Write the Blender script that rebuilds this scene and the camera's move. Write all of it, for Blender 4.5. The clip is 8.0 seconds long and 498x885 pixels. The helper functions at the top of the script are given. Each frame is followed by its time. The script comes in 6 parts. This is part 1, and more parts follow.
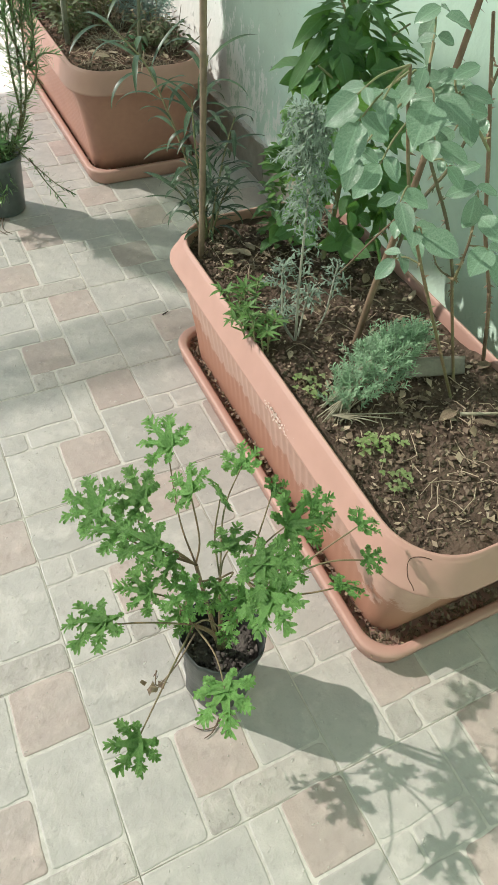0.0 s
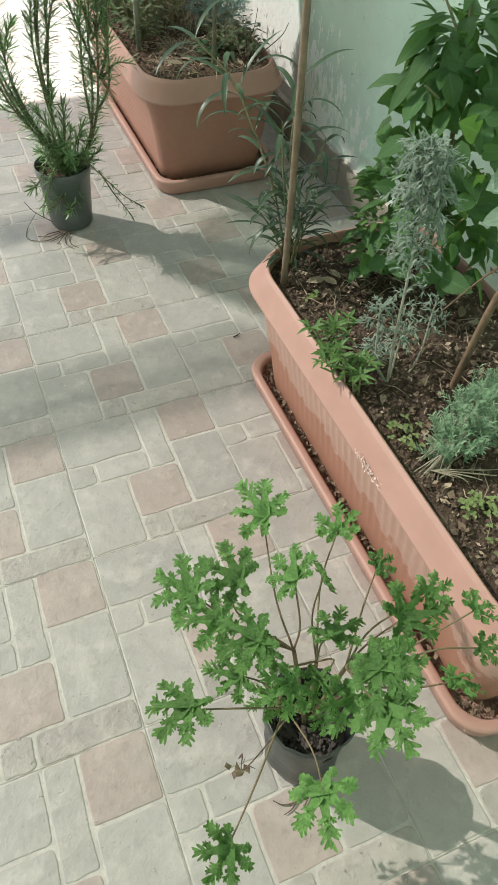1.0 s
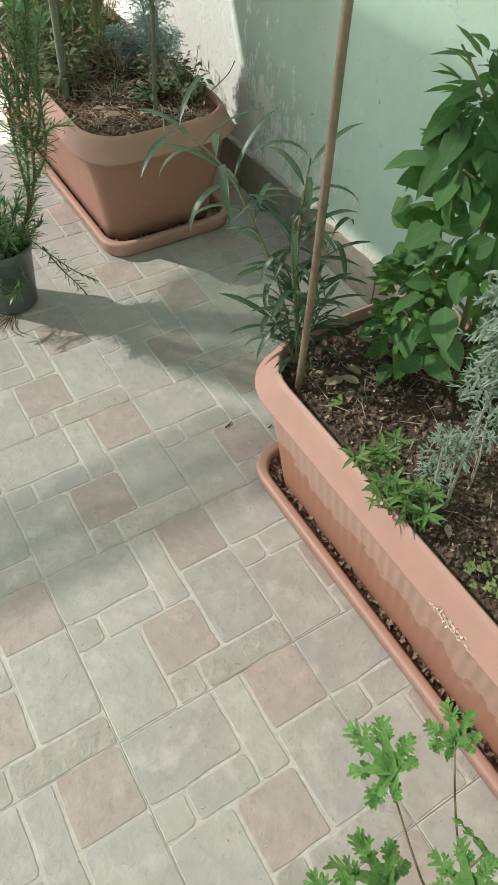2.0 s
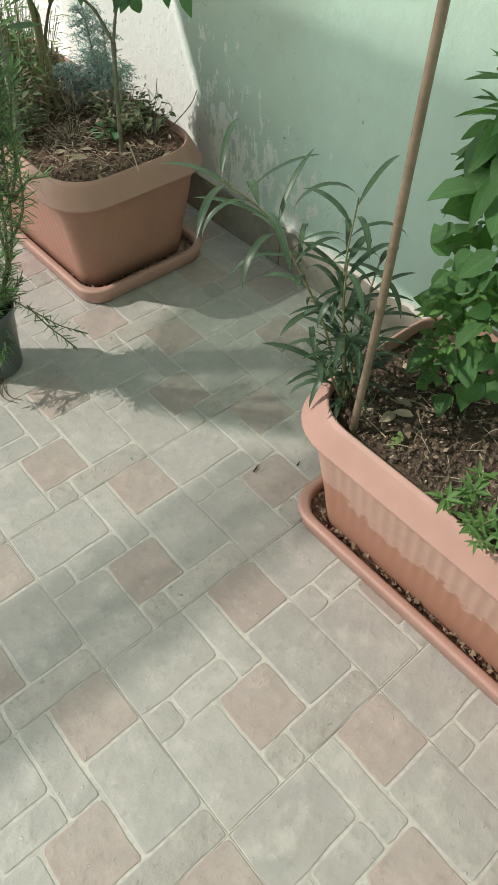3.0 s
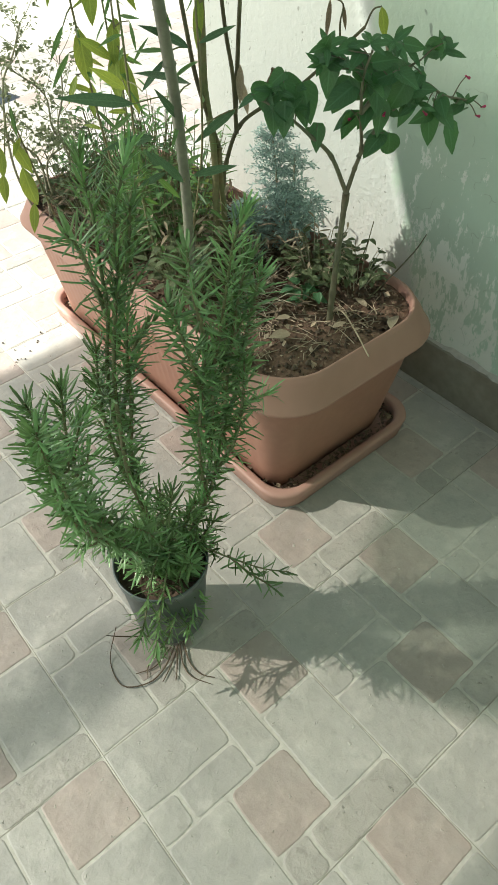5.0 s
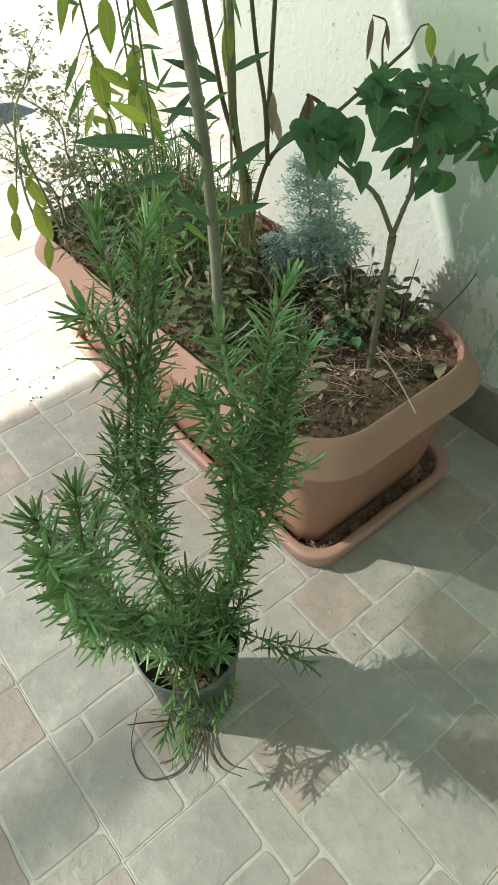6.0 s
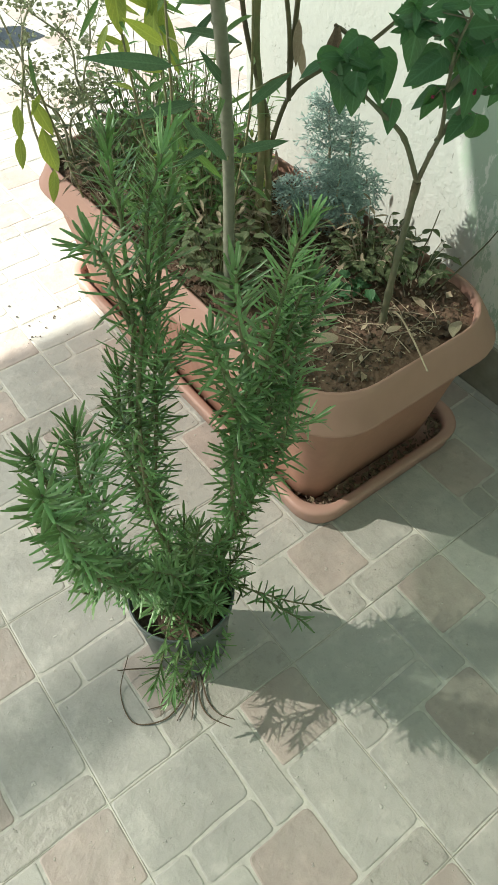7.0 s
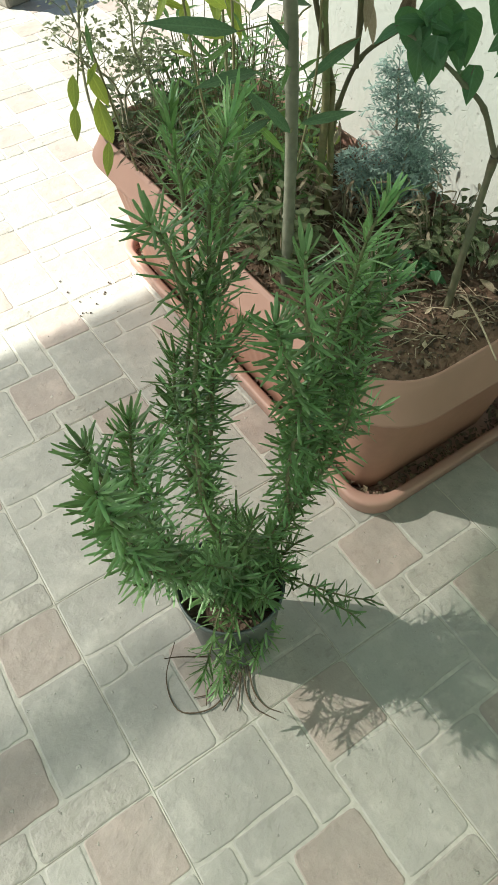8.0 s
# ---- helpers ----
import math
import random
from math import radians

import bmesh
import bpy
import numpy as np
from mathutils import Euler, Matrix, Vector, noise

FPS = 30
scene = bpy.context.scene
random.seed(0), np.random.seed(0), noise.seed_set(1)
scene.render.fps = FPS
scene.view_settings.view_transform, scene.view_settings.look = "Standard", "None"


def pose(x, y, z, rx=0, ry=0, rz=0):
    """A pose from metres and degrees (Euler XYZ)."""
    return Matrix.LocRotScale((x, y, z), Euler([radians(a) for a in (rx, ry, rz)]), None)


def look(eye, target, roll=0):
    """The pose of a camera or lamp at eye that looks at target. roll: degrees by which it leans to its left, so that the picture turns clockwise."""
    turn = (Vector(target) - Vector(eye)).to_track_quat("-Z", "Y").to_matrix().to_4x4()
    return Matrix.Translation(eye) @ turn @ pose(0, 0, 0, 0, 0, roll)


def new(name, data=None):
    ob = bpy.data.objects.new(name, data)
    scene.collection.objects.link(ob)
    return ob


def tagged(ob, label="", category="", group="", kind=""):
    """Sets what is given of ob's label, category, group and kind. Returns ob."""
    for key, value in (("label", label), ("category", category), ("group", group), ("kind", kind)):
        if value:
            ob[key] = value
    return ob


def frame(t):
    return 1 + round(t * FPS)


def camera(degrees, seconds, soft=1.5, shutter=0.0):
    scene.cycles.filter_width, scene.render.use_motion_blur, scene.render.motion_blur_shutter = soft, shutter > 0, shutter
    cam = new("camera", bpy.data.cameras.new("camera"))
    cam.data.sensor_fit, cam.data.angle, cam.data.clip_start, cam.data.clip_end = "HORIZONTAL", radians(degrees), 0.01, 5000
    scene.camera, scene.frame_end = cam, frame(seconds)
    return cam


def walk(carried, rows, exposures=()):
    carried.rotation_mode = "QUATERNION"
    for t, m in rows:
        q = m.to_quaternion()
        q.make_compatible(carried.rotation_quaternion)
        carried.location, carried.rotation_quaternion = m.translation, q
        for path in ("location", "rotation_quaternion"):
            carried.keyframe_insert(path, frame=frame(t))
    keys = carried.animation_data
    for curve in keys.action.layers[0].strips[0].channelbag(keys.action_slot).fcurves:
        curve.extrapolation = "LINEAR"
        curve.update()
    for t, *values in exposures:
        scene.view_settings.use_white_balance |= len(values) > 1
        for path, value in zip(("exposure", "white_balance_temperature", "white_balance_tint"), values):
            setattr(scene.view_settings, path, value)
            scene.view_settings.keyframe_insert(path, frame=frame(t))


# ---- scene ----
cam = camera(39.8, 8.0)
PATH = [
    (0, (-0.335, -1.192, 1.148), (0.32, -0.054, -0.361), 5.6),
    (0.5, (-0.361, -1.14, 1.148), (0.265, -0.026, -0.391), 5.4),
    (1, (-0.352, -1.047, 1.145), (0.187, 0.121, -0.386), 3.2),
    (1.5, (-0.336, -0.848, 1.165), (0.248, 0.356, -0.321), -2.3),
    (1.7, (-0.339, -0.784, 1.156), (0.27, 0.338, -0.384), 0.6),
    (2.8, (-0.468, -0.526, 1.151), (0.436, 0.398, -0.376), 2.2),
    (3, (-0.476, -0.498, 1.153), (0.405, 0.454, -0.369), 2.3),
    (3.5, (-0.471, -0.369, 1.137), (0.332, 0.651, -0.384), 3.7),
    (4, (-0.349, -0.066, 1.153), (0.289, 1.07, -0.365), -0.8),
    (4.5, (-0.357, 0.09, 1.087), (0.414, 1.215, -0.375), -2.7),
    (5, (-0.383, 0.227, 1.095), (0.474, 1.29, -0.367), -1.6),
    (5.2, (-0.39, 0.246, 1.091), (0.461, 1.343, -0.349), -1.5),
    (6.3, (-0.288, 0.375, 1.085), (0.514, 1.449, -0.399), -3.3),
    (6.5, (-0.295, 0.374, 1.076), (0.483, 1.403, -0.452), -1.9),
    (7, (-0.306, 0.374, 1.062), (0.453, 1.386, -0.487), -0.2),
    (7.5, (-0.306, 0.382, 1.065), (0.367, 1.457, -0.481), -2.3),
    (8, (-0.299, 0.414, 1.046), (0.326, 1.45, -0.547), -3.2),
]
walk(cam, [(t, look(eye, target, roll)) for t, eye, target, roll in PATH],
     exposures=[(0, 0.97, 6500, 9), (0.6, 0.82, 6510, 9), (1.5, 0.71, 6540, 7), (3.0, 0.72, 6530, 8), (4.0, 0.58, 6570, 6), (4.5, 0.54, 6570, 3), (5.0, 0.58, 6590, 1), (6.5, 0.62, 6590, 0), (7.3, 0.65, 6590, 0), (8.0, 0.575, 6590, 0)])

# ---- world, sun, exposure ----
SUN_EL, SUN_AZ = radians(40.0), (-0.722, 0.692)      # height of the sun; the way towards it in plan
TO_SUN = Vector((SUN_AZ[0] * math.cos(SUN_EL), SUN_AZ[1] * math.cos(SUN_EL), math.sin(SUN_EL)))
world = bpy.data.worlds.new("world")
scene.world = world
world.use_nodes = True
wn = world.node_tree
sky = wn.nodes.new("ShaderNodeTexSky")
sky.sky_type, sky.sun_disc = "NISHITA", False
sky.sun_elevation, sky.sun_rotation = SUN_EL, math.atan2(SUN_AZ[0], SUN_AZ[1])
wn.links.new(sky.outputs[0], wn.nodes["Background"].inputs[0])
wn.nodes["Background"].inputs[1].default_value = 0.082
sun = bpy.data.lights.new("sun", "SUN")
sun.energy, sun.angle, sun.color = 9.2, radians(0.55), (1.0, 0.945, 0.905)
new("sun", sun).matrix_world = look(TO_SUN * 30, (0, 0, 0))


# ---- materials ----
def mat(name, col, col2=None, rough=0.6, scale=6.0, fine=60.0, bump=0.15, bump_scale=None, var=0.0, trans=0.0,
        metal=0.0, spec=0.5, rib=False, dist=0.004, tcol=None, hue=0.0, grain=0.14):
    """A material in two tones at two scales, with fine relief; var: change from piece to piece; trans: light let through."""
    m = bpy.data.materials.new(name)
    m.use_nodes = True
    nt = m.node_tree
    n, l = nt.nodes, nt.links
    bs = n["Principled BSDF"]
    out = n["Material Output"]
    tc = n.new("ShaderNodeTexCoord")
    big, small = n.new("ShaderNodeTexNoise"), n.new("ShaderNodeTexNoise")
    big.inputs["Scale"].default_value, small.inputs["Scale"].default_value = scale, fine
    big.inputs["Detail"].default_value, small.inputs["Detail"].default_value = 5, 4
    l.new(tc.outputs["Object"], big.inputs["Vector"])
    l.new(tc.outputs["Object"], small.inputs["Vector"])
    ramp = n.new("ShaderNodeMapRange")
    ramp.inputs[1].default_value, ramp.inputs[2].default_value = 0.35, 0.65
    l.new(big.outputs[0], ramp.inputs[0])
    mix = n.new("ShaderNodeMix")
    mix.data_type = "RGBA"
    mix.inputs[6].default_value = (*col, 1)
    mix.inputs[7].default_value = (*(col2 or [c * 0.8 for c in col]), 1)
    l.new(ramp.outputs[0], mix.inputs[0])
    hsv = n.new("ShaderNodeHueSaturation")
    l.new(mix.outputs[2], hsv.inputs["Color"])
    val = n.new("ShaderNodeMapRange")
    val.inputs[1].default_value, val.inputs[2].default_value = 0.25, 0.75
    val.inputs[3].default_value, val.inputs[4].default_value = 1 - grain, 1 + grain
    l.new(small.outputs[0], val.inputs[0])
    last = val.outputs[0]
    if var:
        info, geo = n.new("ShaderNodeObjectInfo"), n.new("ShaderNodeNewGeometry")
        add = n.new("ShaderNodeMath")
        add.operation = "ADD"
        l.new(info.outputs["Random"], add.inputs[0])
        l.new(geo.outputs["Random Per Island"], add.inputs[1])
        rr = n.new("ShaderNodeMapRange")
        rr.inputs[1].default_value, rr.inputs[2].default_value = 0.2, 1.8
        rr.inputs[3].default_value, rr.inputs[4].default_value = 1 - var, 1 + var
        l.new(add.outputs[0], rr.inputs[0])
        mul = n.new("ShaderNodeMath")
        mul.operation = "MULTIPLY"
        l.new(last, mul.inputs[0])
        l.new(rr.outputs[0], mul.inputs[1])
        last = mul.outputs[0]
        if hue:
            hr = n.new("ShaderNodeMapRange")
            hr.inputs[3].default_value, hr.inputs[4].default_value = 0.5 - hue, 0.5 + hue
            l.new(geo.outputs["Random Per Island"], hr.inputs[0])
            l.new(hr.outputs[0], hsv.inputs["Hue"])
    l.new(last, hsv.inputs["Value"])
    colour = hsv.outputs[0]
    if rib:                                            # paler midrib and side veins along the leaf
        uv = n.new("ShaderNodeUVMap")
        sep = n.new("ShaderNodeSeparateXYZ")
        l.new(uv.outputs[0], sep.inputs[0])
        sub = n.new("ShaderNodeMath")
        sub.operation = "SUBTRACT"
        sub.inputs[1].default_value = 0.5
        l.new(sep.outputs[0], sub.inputs[0])
        ab = n.new("ShaderNodeMath")
        ab.operation = "ABSOLUTE"
        l.new(sub.outputs[0], ab.inputs[0])
        mr = n.new("ShaderNodeMapRange")
        mr.inputs[1].default_value, mr.inputs[2].default_value = 0.015, 0.06
        mr.inputs[3].default_value, mr.inputs[4].default_value = 0.6 * rib, 0.0
        l.new(ab.outputs[0], mr.inputs[0])
        # side veins slant forwards from the midrib
        sl = n.new("ShaderNodeMath")
        sl.operation = "MULTIPLY_ADD"
        sl.inputs[1].default_value = -0.55
        l.new(ab.outputs[0], sl.inputs[0])
        l.new(sep.outputs[1], sl.inputs[2])
        sn = n.new("ShaderNodeMath")
        sn.operation = "SINE"
        fr = n.new("ShaderNodeMath")
        fr.operation = "MULTIPLY"
        fr.inputs[1].default_value = 44.0
        l.new(sl.outputs[0], fr.inputs[0])
        l.new(fr.outputs[0], sn.inputs[0])
        vr = n.new("ShaderNodeMapRange")
        vr.inputs[1].default_value, vr.inputs[2].default_value = 0.8, 1.0
        vr.inputs[3].default_value, vr.inputs[4].default_value = 0.0, 0.28 * rib
        l.new(sn.outputs[0], vr.inputs[0])
        mx = n.new("ShaderNodeMath")
        mx.operation = "MAXIMUM"
        l.new(mr.outputs[0], mx.inputs[0])
        l.new(vr.outputs[0], mx.inputs[1])
        vm = n.new("ShaderNodeMix")
        vm.data_type = "RGBA"
        vm.inputs[7].default_value = (*[min(1, c * 1.9 + 0.03) for c in col], 1)
        l.new(mx.outputs[0], vm.inputs[0])
        l.new(colour, vm.inputs[6])
        colour = vm.outputs[2]
    l.new(colour, bs.inputs["Base Color"])
    bs.inputs["Roughness"].default_value = rough
    bs.inputs["Metallic"].default_value = metal
    bs.inputs["Specular IOR Level"].default_value = spec
    if bump:
        bt = n.new("ShaderNodeTexNoise")
        bt.inputs["Scale"].default_value = bump_scale or fine
        bt.inputs["Detail"].default_value = 6
        l.new(tc.outputs["Object"], bt.inputs["Vector"])
        bp = n.new("ShaderNodeBump")
        bp.inputs["Strength"].default_value, bp.inputs["Distance"].default_value = bump, dist
        l.new(bt.outputs[0], bp.inputs["Height"])
        l.new(bp.outputs[0], bs.inputs["Normal"])
    if trans:
        tr, ms = n.new("ShaderNodeBsdfTranslucent"), n.new("ShaderNodeMixShader")
        if tcol:
            tr.inputs[0].default_value = (*tcol, 1)
        else:
            l.new(colour, tr.inputs[0])
        ms.inputs[0].default_value = trans
        l.new(bs.outputs[0], ms.inputs[1])
        l.new(tr.outputs[0], ms.inputs[2])
        l.new(ms.outputs[0], out.inputs[0])
    return m


M_GROUT = mat("grout", (0.54, 0.515, 0.46), (0.46, 0.44, 0.395), rough=0.9, scale=14, fine=90, bump=0.4)
def tile_material(name, col, col2, var=0.09, rugged=0.5):
    """A printed, glazed stone: cloudy tones, worn patches, sparse pits and pale scratches, a low satin gloss."""
    m = mat(name, col, col2, rough=0.5, scale=11, fine=38, bump=0.0, var=var, grain=0.07)
    n, l = m.node_tree.nodes, m.node_tree.links
    bs = n["Principled BSDF"]
    base = bs.inputs["Base Color"].links[0].from_socket
    tc = n.new("ShaderNodeTexCoord")
    info = n.new("ShaderNodeObjectInfo")
    off = n.new("ShaderNodeVectorMath")
    l.new(tc.outputs["Object"], off.inputs[0])
    l.new(info.outputs["Location"], off.inputs[1])

    def noisy(scale, detail, lo, hi, rough=0.6):
        t = n.new("ShaderNodeTexNoise")
        t.inputs["Scale"].default_value, t.inputs["Detail"].default_value, t.inputs["Roughness"].default_value = scale, detail, rough
        l.new(off.outputs[0], t.inputs["Vector"])
        r = n.new("ShaderNodeMapRange")
        r.inputs[1].default_value, r.inputs[2].default_value = lo, hi
        l.new(t.outputs[0], r.inputs[0])
        return t.outputs[0], r.outputs[0]

    def blend(fac, share, under, colour):
        k = n.new("ShaderNodeMath")
        k.operation = "MULTIPLY"
        k.inputs[1].default_value = share
        l.new(fac, k.inputs[0])
        x = n.new("ShaderNodeMix")
        x.data_type = "RGBA"
        x.inputs[7].default_value = (*colour, 1)
        l.new(k.outputs[0], x.inputs[0])
        l.new(under, x.inputs[6])
        return x.outputs[2]

    cloud, cloud_m = noisy(2.6, 4, 0.45, 0.68)
    worn, worn_m = noisy(17, 7, 0.52, 0.68, 0.62)
    pit, pit_m = noisy(46, 5, 0.56, 0.68, 0.65)
    pale, pale_m = noisy(70, 4, 0.655, 0.70)
    k = blend(cloud_m, 0.42, base, [v * 0.74 for v in col])
    k = blend(worn_m, 0.62, k, [min(0.8, v * 1.30) for v in col])
    k = blend(pit_m, 0.75 * rugged, k, [v * 0.66 for v in col])
    k = blend(pale_m, 0.6, k, (0.60, 0.58, 0.52))
    l.new(k, bs.inputs["Base Color"])
    rr = n.new("ShaderNodeMapRange")
    rr.inputs[3].default_value, rr.inputs[4].default_value = 0.36, 0.62
    l.new(worn, rr.inputs[0])
    l.new(rr.outputs[0], bs.inputs["Roughness"])
    h = n.new("ShaderNodeMath")
    h.operation = "MULTIPLY_ADD"
    h.inputs[1].default_value = 0.35
    l.new(pale_m, h.inputs[0])
    l.new(worn, h.inputs[2])
    bp = n.new("ShaderNodeBump")
    bp.inputs["Strength"].default_value, bp.inputs["Distance"].default_value = min(1.0, rugged * 1.3), 0.0075
    l.new(h.outputs[0], bp.inputs["Height"])
    l.new(bp.outputs[0], bs.inputs["Normal"])
    return m


M_TILE = tile_material("tile_grey", (0.425, 0.403, 0.364), (0.386, 0.370, 0.340))
M_TILE_PINK = tile_material("tile_pink", (0.405, 0.334, 0.296), (0.394, 0.342, 0.306), 0.07)
M_TILE_SMALL = tile_material("tile_small", (0.395, 0.366, 0.326), (0.365, 0.342, 0.308), 0.12, 0.75)
M_JOINT = mat("joint_dark", (0.35, 0.325, 0.275), (0.58, 0.55, 0.48), rough=0.95, scale=4, fine=90, bump=0.2)
M_BASE = mat("skirting_tile", (0.215, 0.19, 0.145), (0.28, 0.255, 0.205), rough=0.55, scale=9, fine=50, bump=0.3, bump_scale=30, var=0.1)
M_TERRA = mat("terracotta_plastic", (0.445, 0.268, 0.216), (0.415, 0.246, 0.198), rough=0.5, scale=3, fine=30, bump=0.05, spec=0.4, grain=0.04)

M_TERRA_TAN = mat("tan_terracotta", (0.405, 0.232, 0.184), (0.375, 0.212, 0.166), rough=0.55, scale=3, fine=30, bump=0.05, spec=0.35, grain=0.04)


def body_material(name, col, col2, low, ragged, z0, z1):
    """Terracotta plastic in another tone below a ragged line."""
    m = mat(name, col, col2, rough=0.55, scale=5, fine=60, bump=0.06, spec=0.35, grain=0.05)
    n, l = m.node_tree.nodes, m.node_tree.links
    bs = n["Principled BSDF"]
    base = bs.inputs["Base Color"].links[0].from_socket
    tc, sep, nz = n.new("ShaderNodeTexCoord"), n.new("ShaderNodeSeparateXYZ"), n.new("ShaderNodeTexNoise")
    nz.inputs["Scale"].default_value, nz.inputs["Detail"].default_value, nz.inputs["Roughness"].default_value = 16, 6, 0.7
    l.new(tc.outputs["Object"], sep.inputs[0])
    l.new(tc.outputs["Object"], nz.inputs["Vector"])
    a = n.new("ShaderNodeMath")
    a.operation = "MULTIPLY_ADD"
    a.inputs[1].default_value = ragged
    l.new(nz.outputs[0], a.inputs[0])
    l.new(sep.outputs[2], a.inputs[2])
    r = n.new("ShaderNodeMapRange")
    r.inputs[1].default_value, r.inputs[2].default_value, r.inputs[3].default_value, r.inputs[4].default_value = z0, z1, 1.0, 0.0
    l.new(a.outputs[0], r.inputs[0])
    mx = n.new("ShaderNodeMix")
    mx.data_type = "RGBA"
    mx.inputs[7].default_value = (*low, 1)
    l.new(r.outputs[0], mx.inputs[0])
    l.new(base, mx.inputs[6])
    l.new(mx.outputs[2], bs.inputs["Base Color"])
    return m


M_TERRA_BODY = body_material("two_tone_terracotta", (0.48, 0.310, 0.248), (0.43, 0.270, 0.214), (0.355, 0.178, 0.122), 0.26, 0.268, 0.278)
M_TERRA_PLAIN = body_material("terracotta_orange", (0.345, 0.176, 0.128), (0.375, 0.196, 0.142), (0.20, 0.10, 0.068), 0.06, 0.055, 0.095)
M_SCUFF = mat("chalky_plastic", (0.78, 0.66, 0.58), (0.60, 0.46, 0.38), rough=0.85, scale=60, fine=200, bump=0.2, var=0.25)
M_CRACK = mat("crack", (0.10, 0.05, 0.03), rough=0.9)
M_SOIL = mat("soil", (0.070, 0.049, 0.036), (0.130, 0.092, 0.068), rough=0.95, scale=16, fine=130, bump=1.0, bump_scale=90, dist=0.01, spec=0.2)
M_BAGSOIL = mat("dark_potting_soil", (0.060, 0.055, 0.050), (0.12, 0.105, 0.092), rough=0.95, scale=22, fine=130, bump=1.0, bump_scale=90, dist=0.01, spec=0.2)
M_SOIL_DRY = mat("dry_soil", (0.19, 0.122, 0.088), (0.11, 0.070, 0.049), rough=0.95, scale=14, fine=130, bump=1.0, bump_scale=90, dist=0.01, spec=0.2)
M_CRUMB = mat("soil_crumbs", (0.14, 0.107, 0.080), (0.062, 0.045, 0.034), rough=0.95, scale=30, fine=200, bump=0.5, var=0.45, spec=0.2)
M_LITTER = mat("dry_leaf", (0.25, 0.185, 0.128), (0.15, 0.106, 0.072), rough=0.85, scale=40, fine=150, bump=0.4, var=0.5, trans=0.15, hue=0.02)
M_LITTER_PALE = mat("pale_dry_leaf", (0.46, 0.38, 0.28), (0.36, 0.28, 0.19), rough=0.8, scale=40, fine=150, bump=0.4, var=0.25, trans=0.2)
M_STRAW = mat("straw", (0.44, 0.36, 0.26), (0.30, 0.23, 0.155), rough=0.8, scale=60, fine=200, var=0.3)
M_BAMBOO = mat("bamboo", (0.22, 0.165, 0.11), (0.16, 0.115, 0.075), rough=0.5, scale=14, fine=120, bump=0.15)
M_BAMBOO2 = mat("pale_cane", (0.215, 0.220, 0.160), (0.155, 0.162, 0.115), rough=0.5, scale=14, fine=120, bump=0.15)
M_WOOD = mat("woody_stem", (0.21, 0.145, 0.09), (0.14, 0.095, 0.058), rough=0.8, scale=30, fine=160, bump=0.6)
M_TWIG = mat("green_stem", (0.17, 0.20, 0.085), (0.23, 0.19, 0.10), rough=0.6, scale=30, fine=160, bump=0.3)
M_PETIOLE = mat("brownish_stalk", (0.155, 0.150, 0.070), (0.185, 0.120, 0.068), rough=0.6, scale=22, fine=140, bump=0.4)
M_DARKSTEM = mat("dark_stem", (0.085, 0.072, 0.04), (0.13, 0.12, 0.06), rough=0.6, scale=20, fine=120, bump=0.3)
M_ROSESTEM = mat("rosemary_stem", (0.15, 0.18, 0.085), (0.19, 0.17, 0.095), rough=0.7, scale=20, fine=120, bump=0.3)
M_MIRSTEM = mat("swollen_green_stem", (0.130, 0.145, 0.085), (0.165, 0.145, 0.095), rough=0.5, scale=20, fine=120, bump=0.2)
M_PALESTEM = mat("pale_dry_stem", (0.42, 0.39, 0.29), (0.30, 0.27, 0.19), rough=0.75, scale=40, fine=180, bump=0.3)
M_GREYSTEM = mat("grey_woolly_stem", (0.36, 0.36, 0.29), (0.28, 0.285, 0.225), rough=0.85, scale=40, fine=180, bump=0.3)
M_GERAN = mat("geranium_leaf", (0.21, 0.41, 0.12), (0.135, 0.30, 0.078), rough=0.42, scale=26, fine=180, bump=0.8, bump_scale=160, var=0.32, trans=0.30, dist=0.002, tcol=(0.20, 0.42, 0.07))
M_ROSEM = mat("rosemary_leaf", (0.140, 0.255, 0.100), (0.245, 0.375, 0.170), rough=0.29, scale=30, fine=200, bump=0.1, var=0.62, trans=0.2, hue=0.015, tcol=(0.16, 0.30, 0.06))
M_BROAD = mat("broad_leaf", (0.060, 0.150, 0.050), (0.088, 0.195, 0.060), rough=0.34, scale=30, fine=150, bump=0.6, bump_scale=70, var=0.40, trans=0.36, rib=True, dist=0.003, tcol=(0.18, 0.38, 0.05))
M_MIRAB = mat("mirabilis_leaf", (0.060, 0.150, 0.068), (0.080, 0.180, 0.078), rough=0.38, scale=30, fine=150, bump=0.3, bump_scale=90, var=0.22, trans=0.25, rib=True, dist=0.003, tcol=(0.12, 0.27, 0.05))
M_ROSE = mat("rose_leaf", (0.215, 0.325, 0.225), (0.145, 0.245, 0.155), rough=0.20, scale=30, fine=150, bump=0.3, bump_scale=120, var=0.25, trans=0.22, rib=0.4, dist=0.002)
M_WILLOW = mat("narrow_leaf", (0.040, 0.076, 0.038), (0.054, 0.094, 0.045), rough=0.42, scale=30, fine=150, bump=0.15, var=0.3, trans=0.2, rib=True)
M_SEED = mat("seedling_leaf", (0.125, 0.235, 0.065), (0.090, 0.185, 0.050), rough=0.45, scale=40, fine=150, bump=0.2, var=0.3, trans=0.3, rib=True)
M_CLOVER = mat("clover_leaf", (0.20, 0.29, 0.095), (0.27, 0.33, 0.15), rough=0.5, scale=40, fine=150, bump=0.1, var=0.3, trans=0.3)
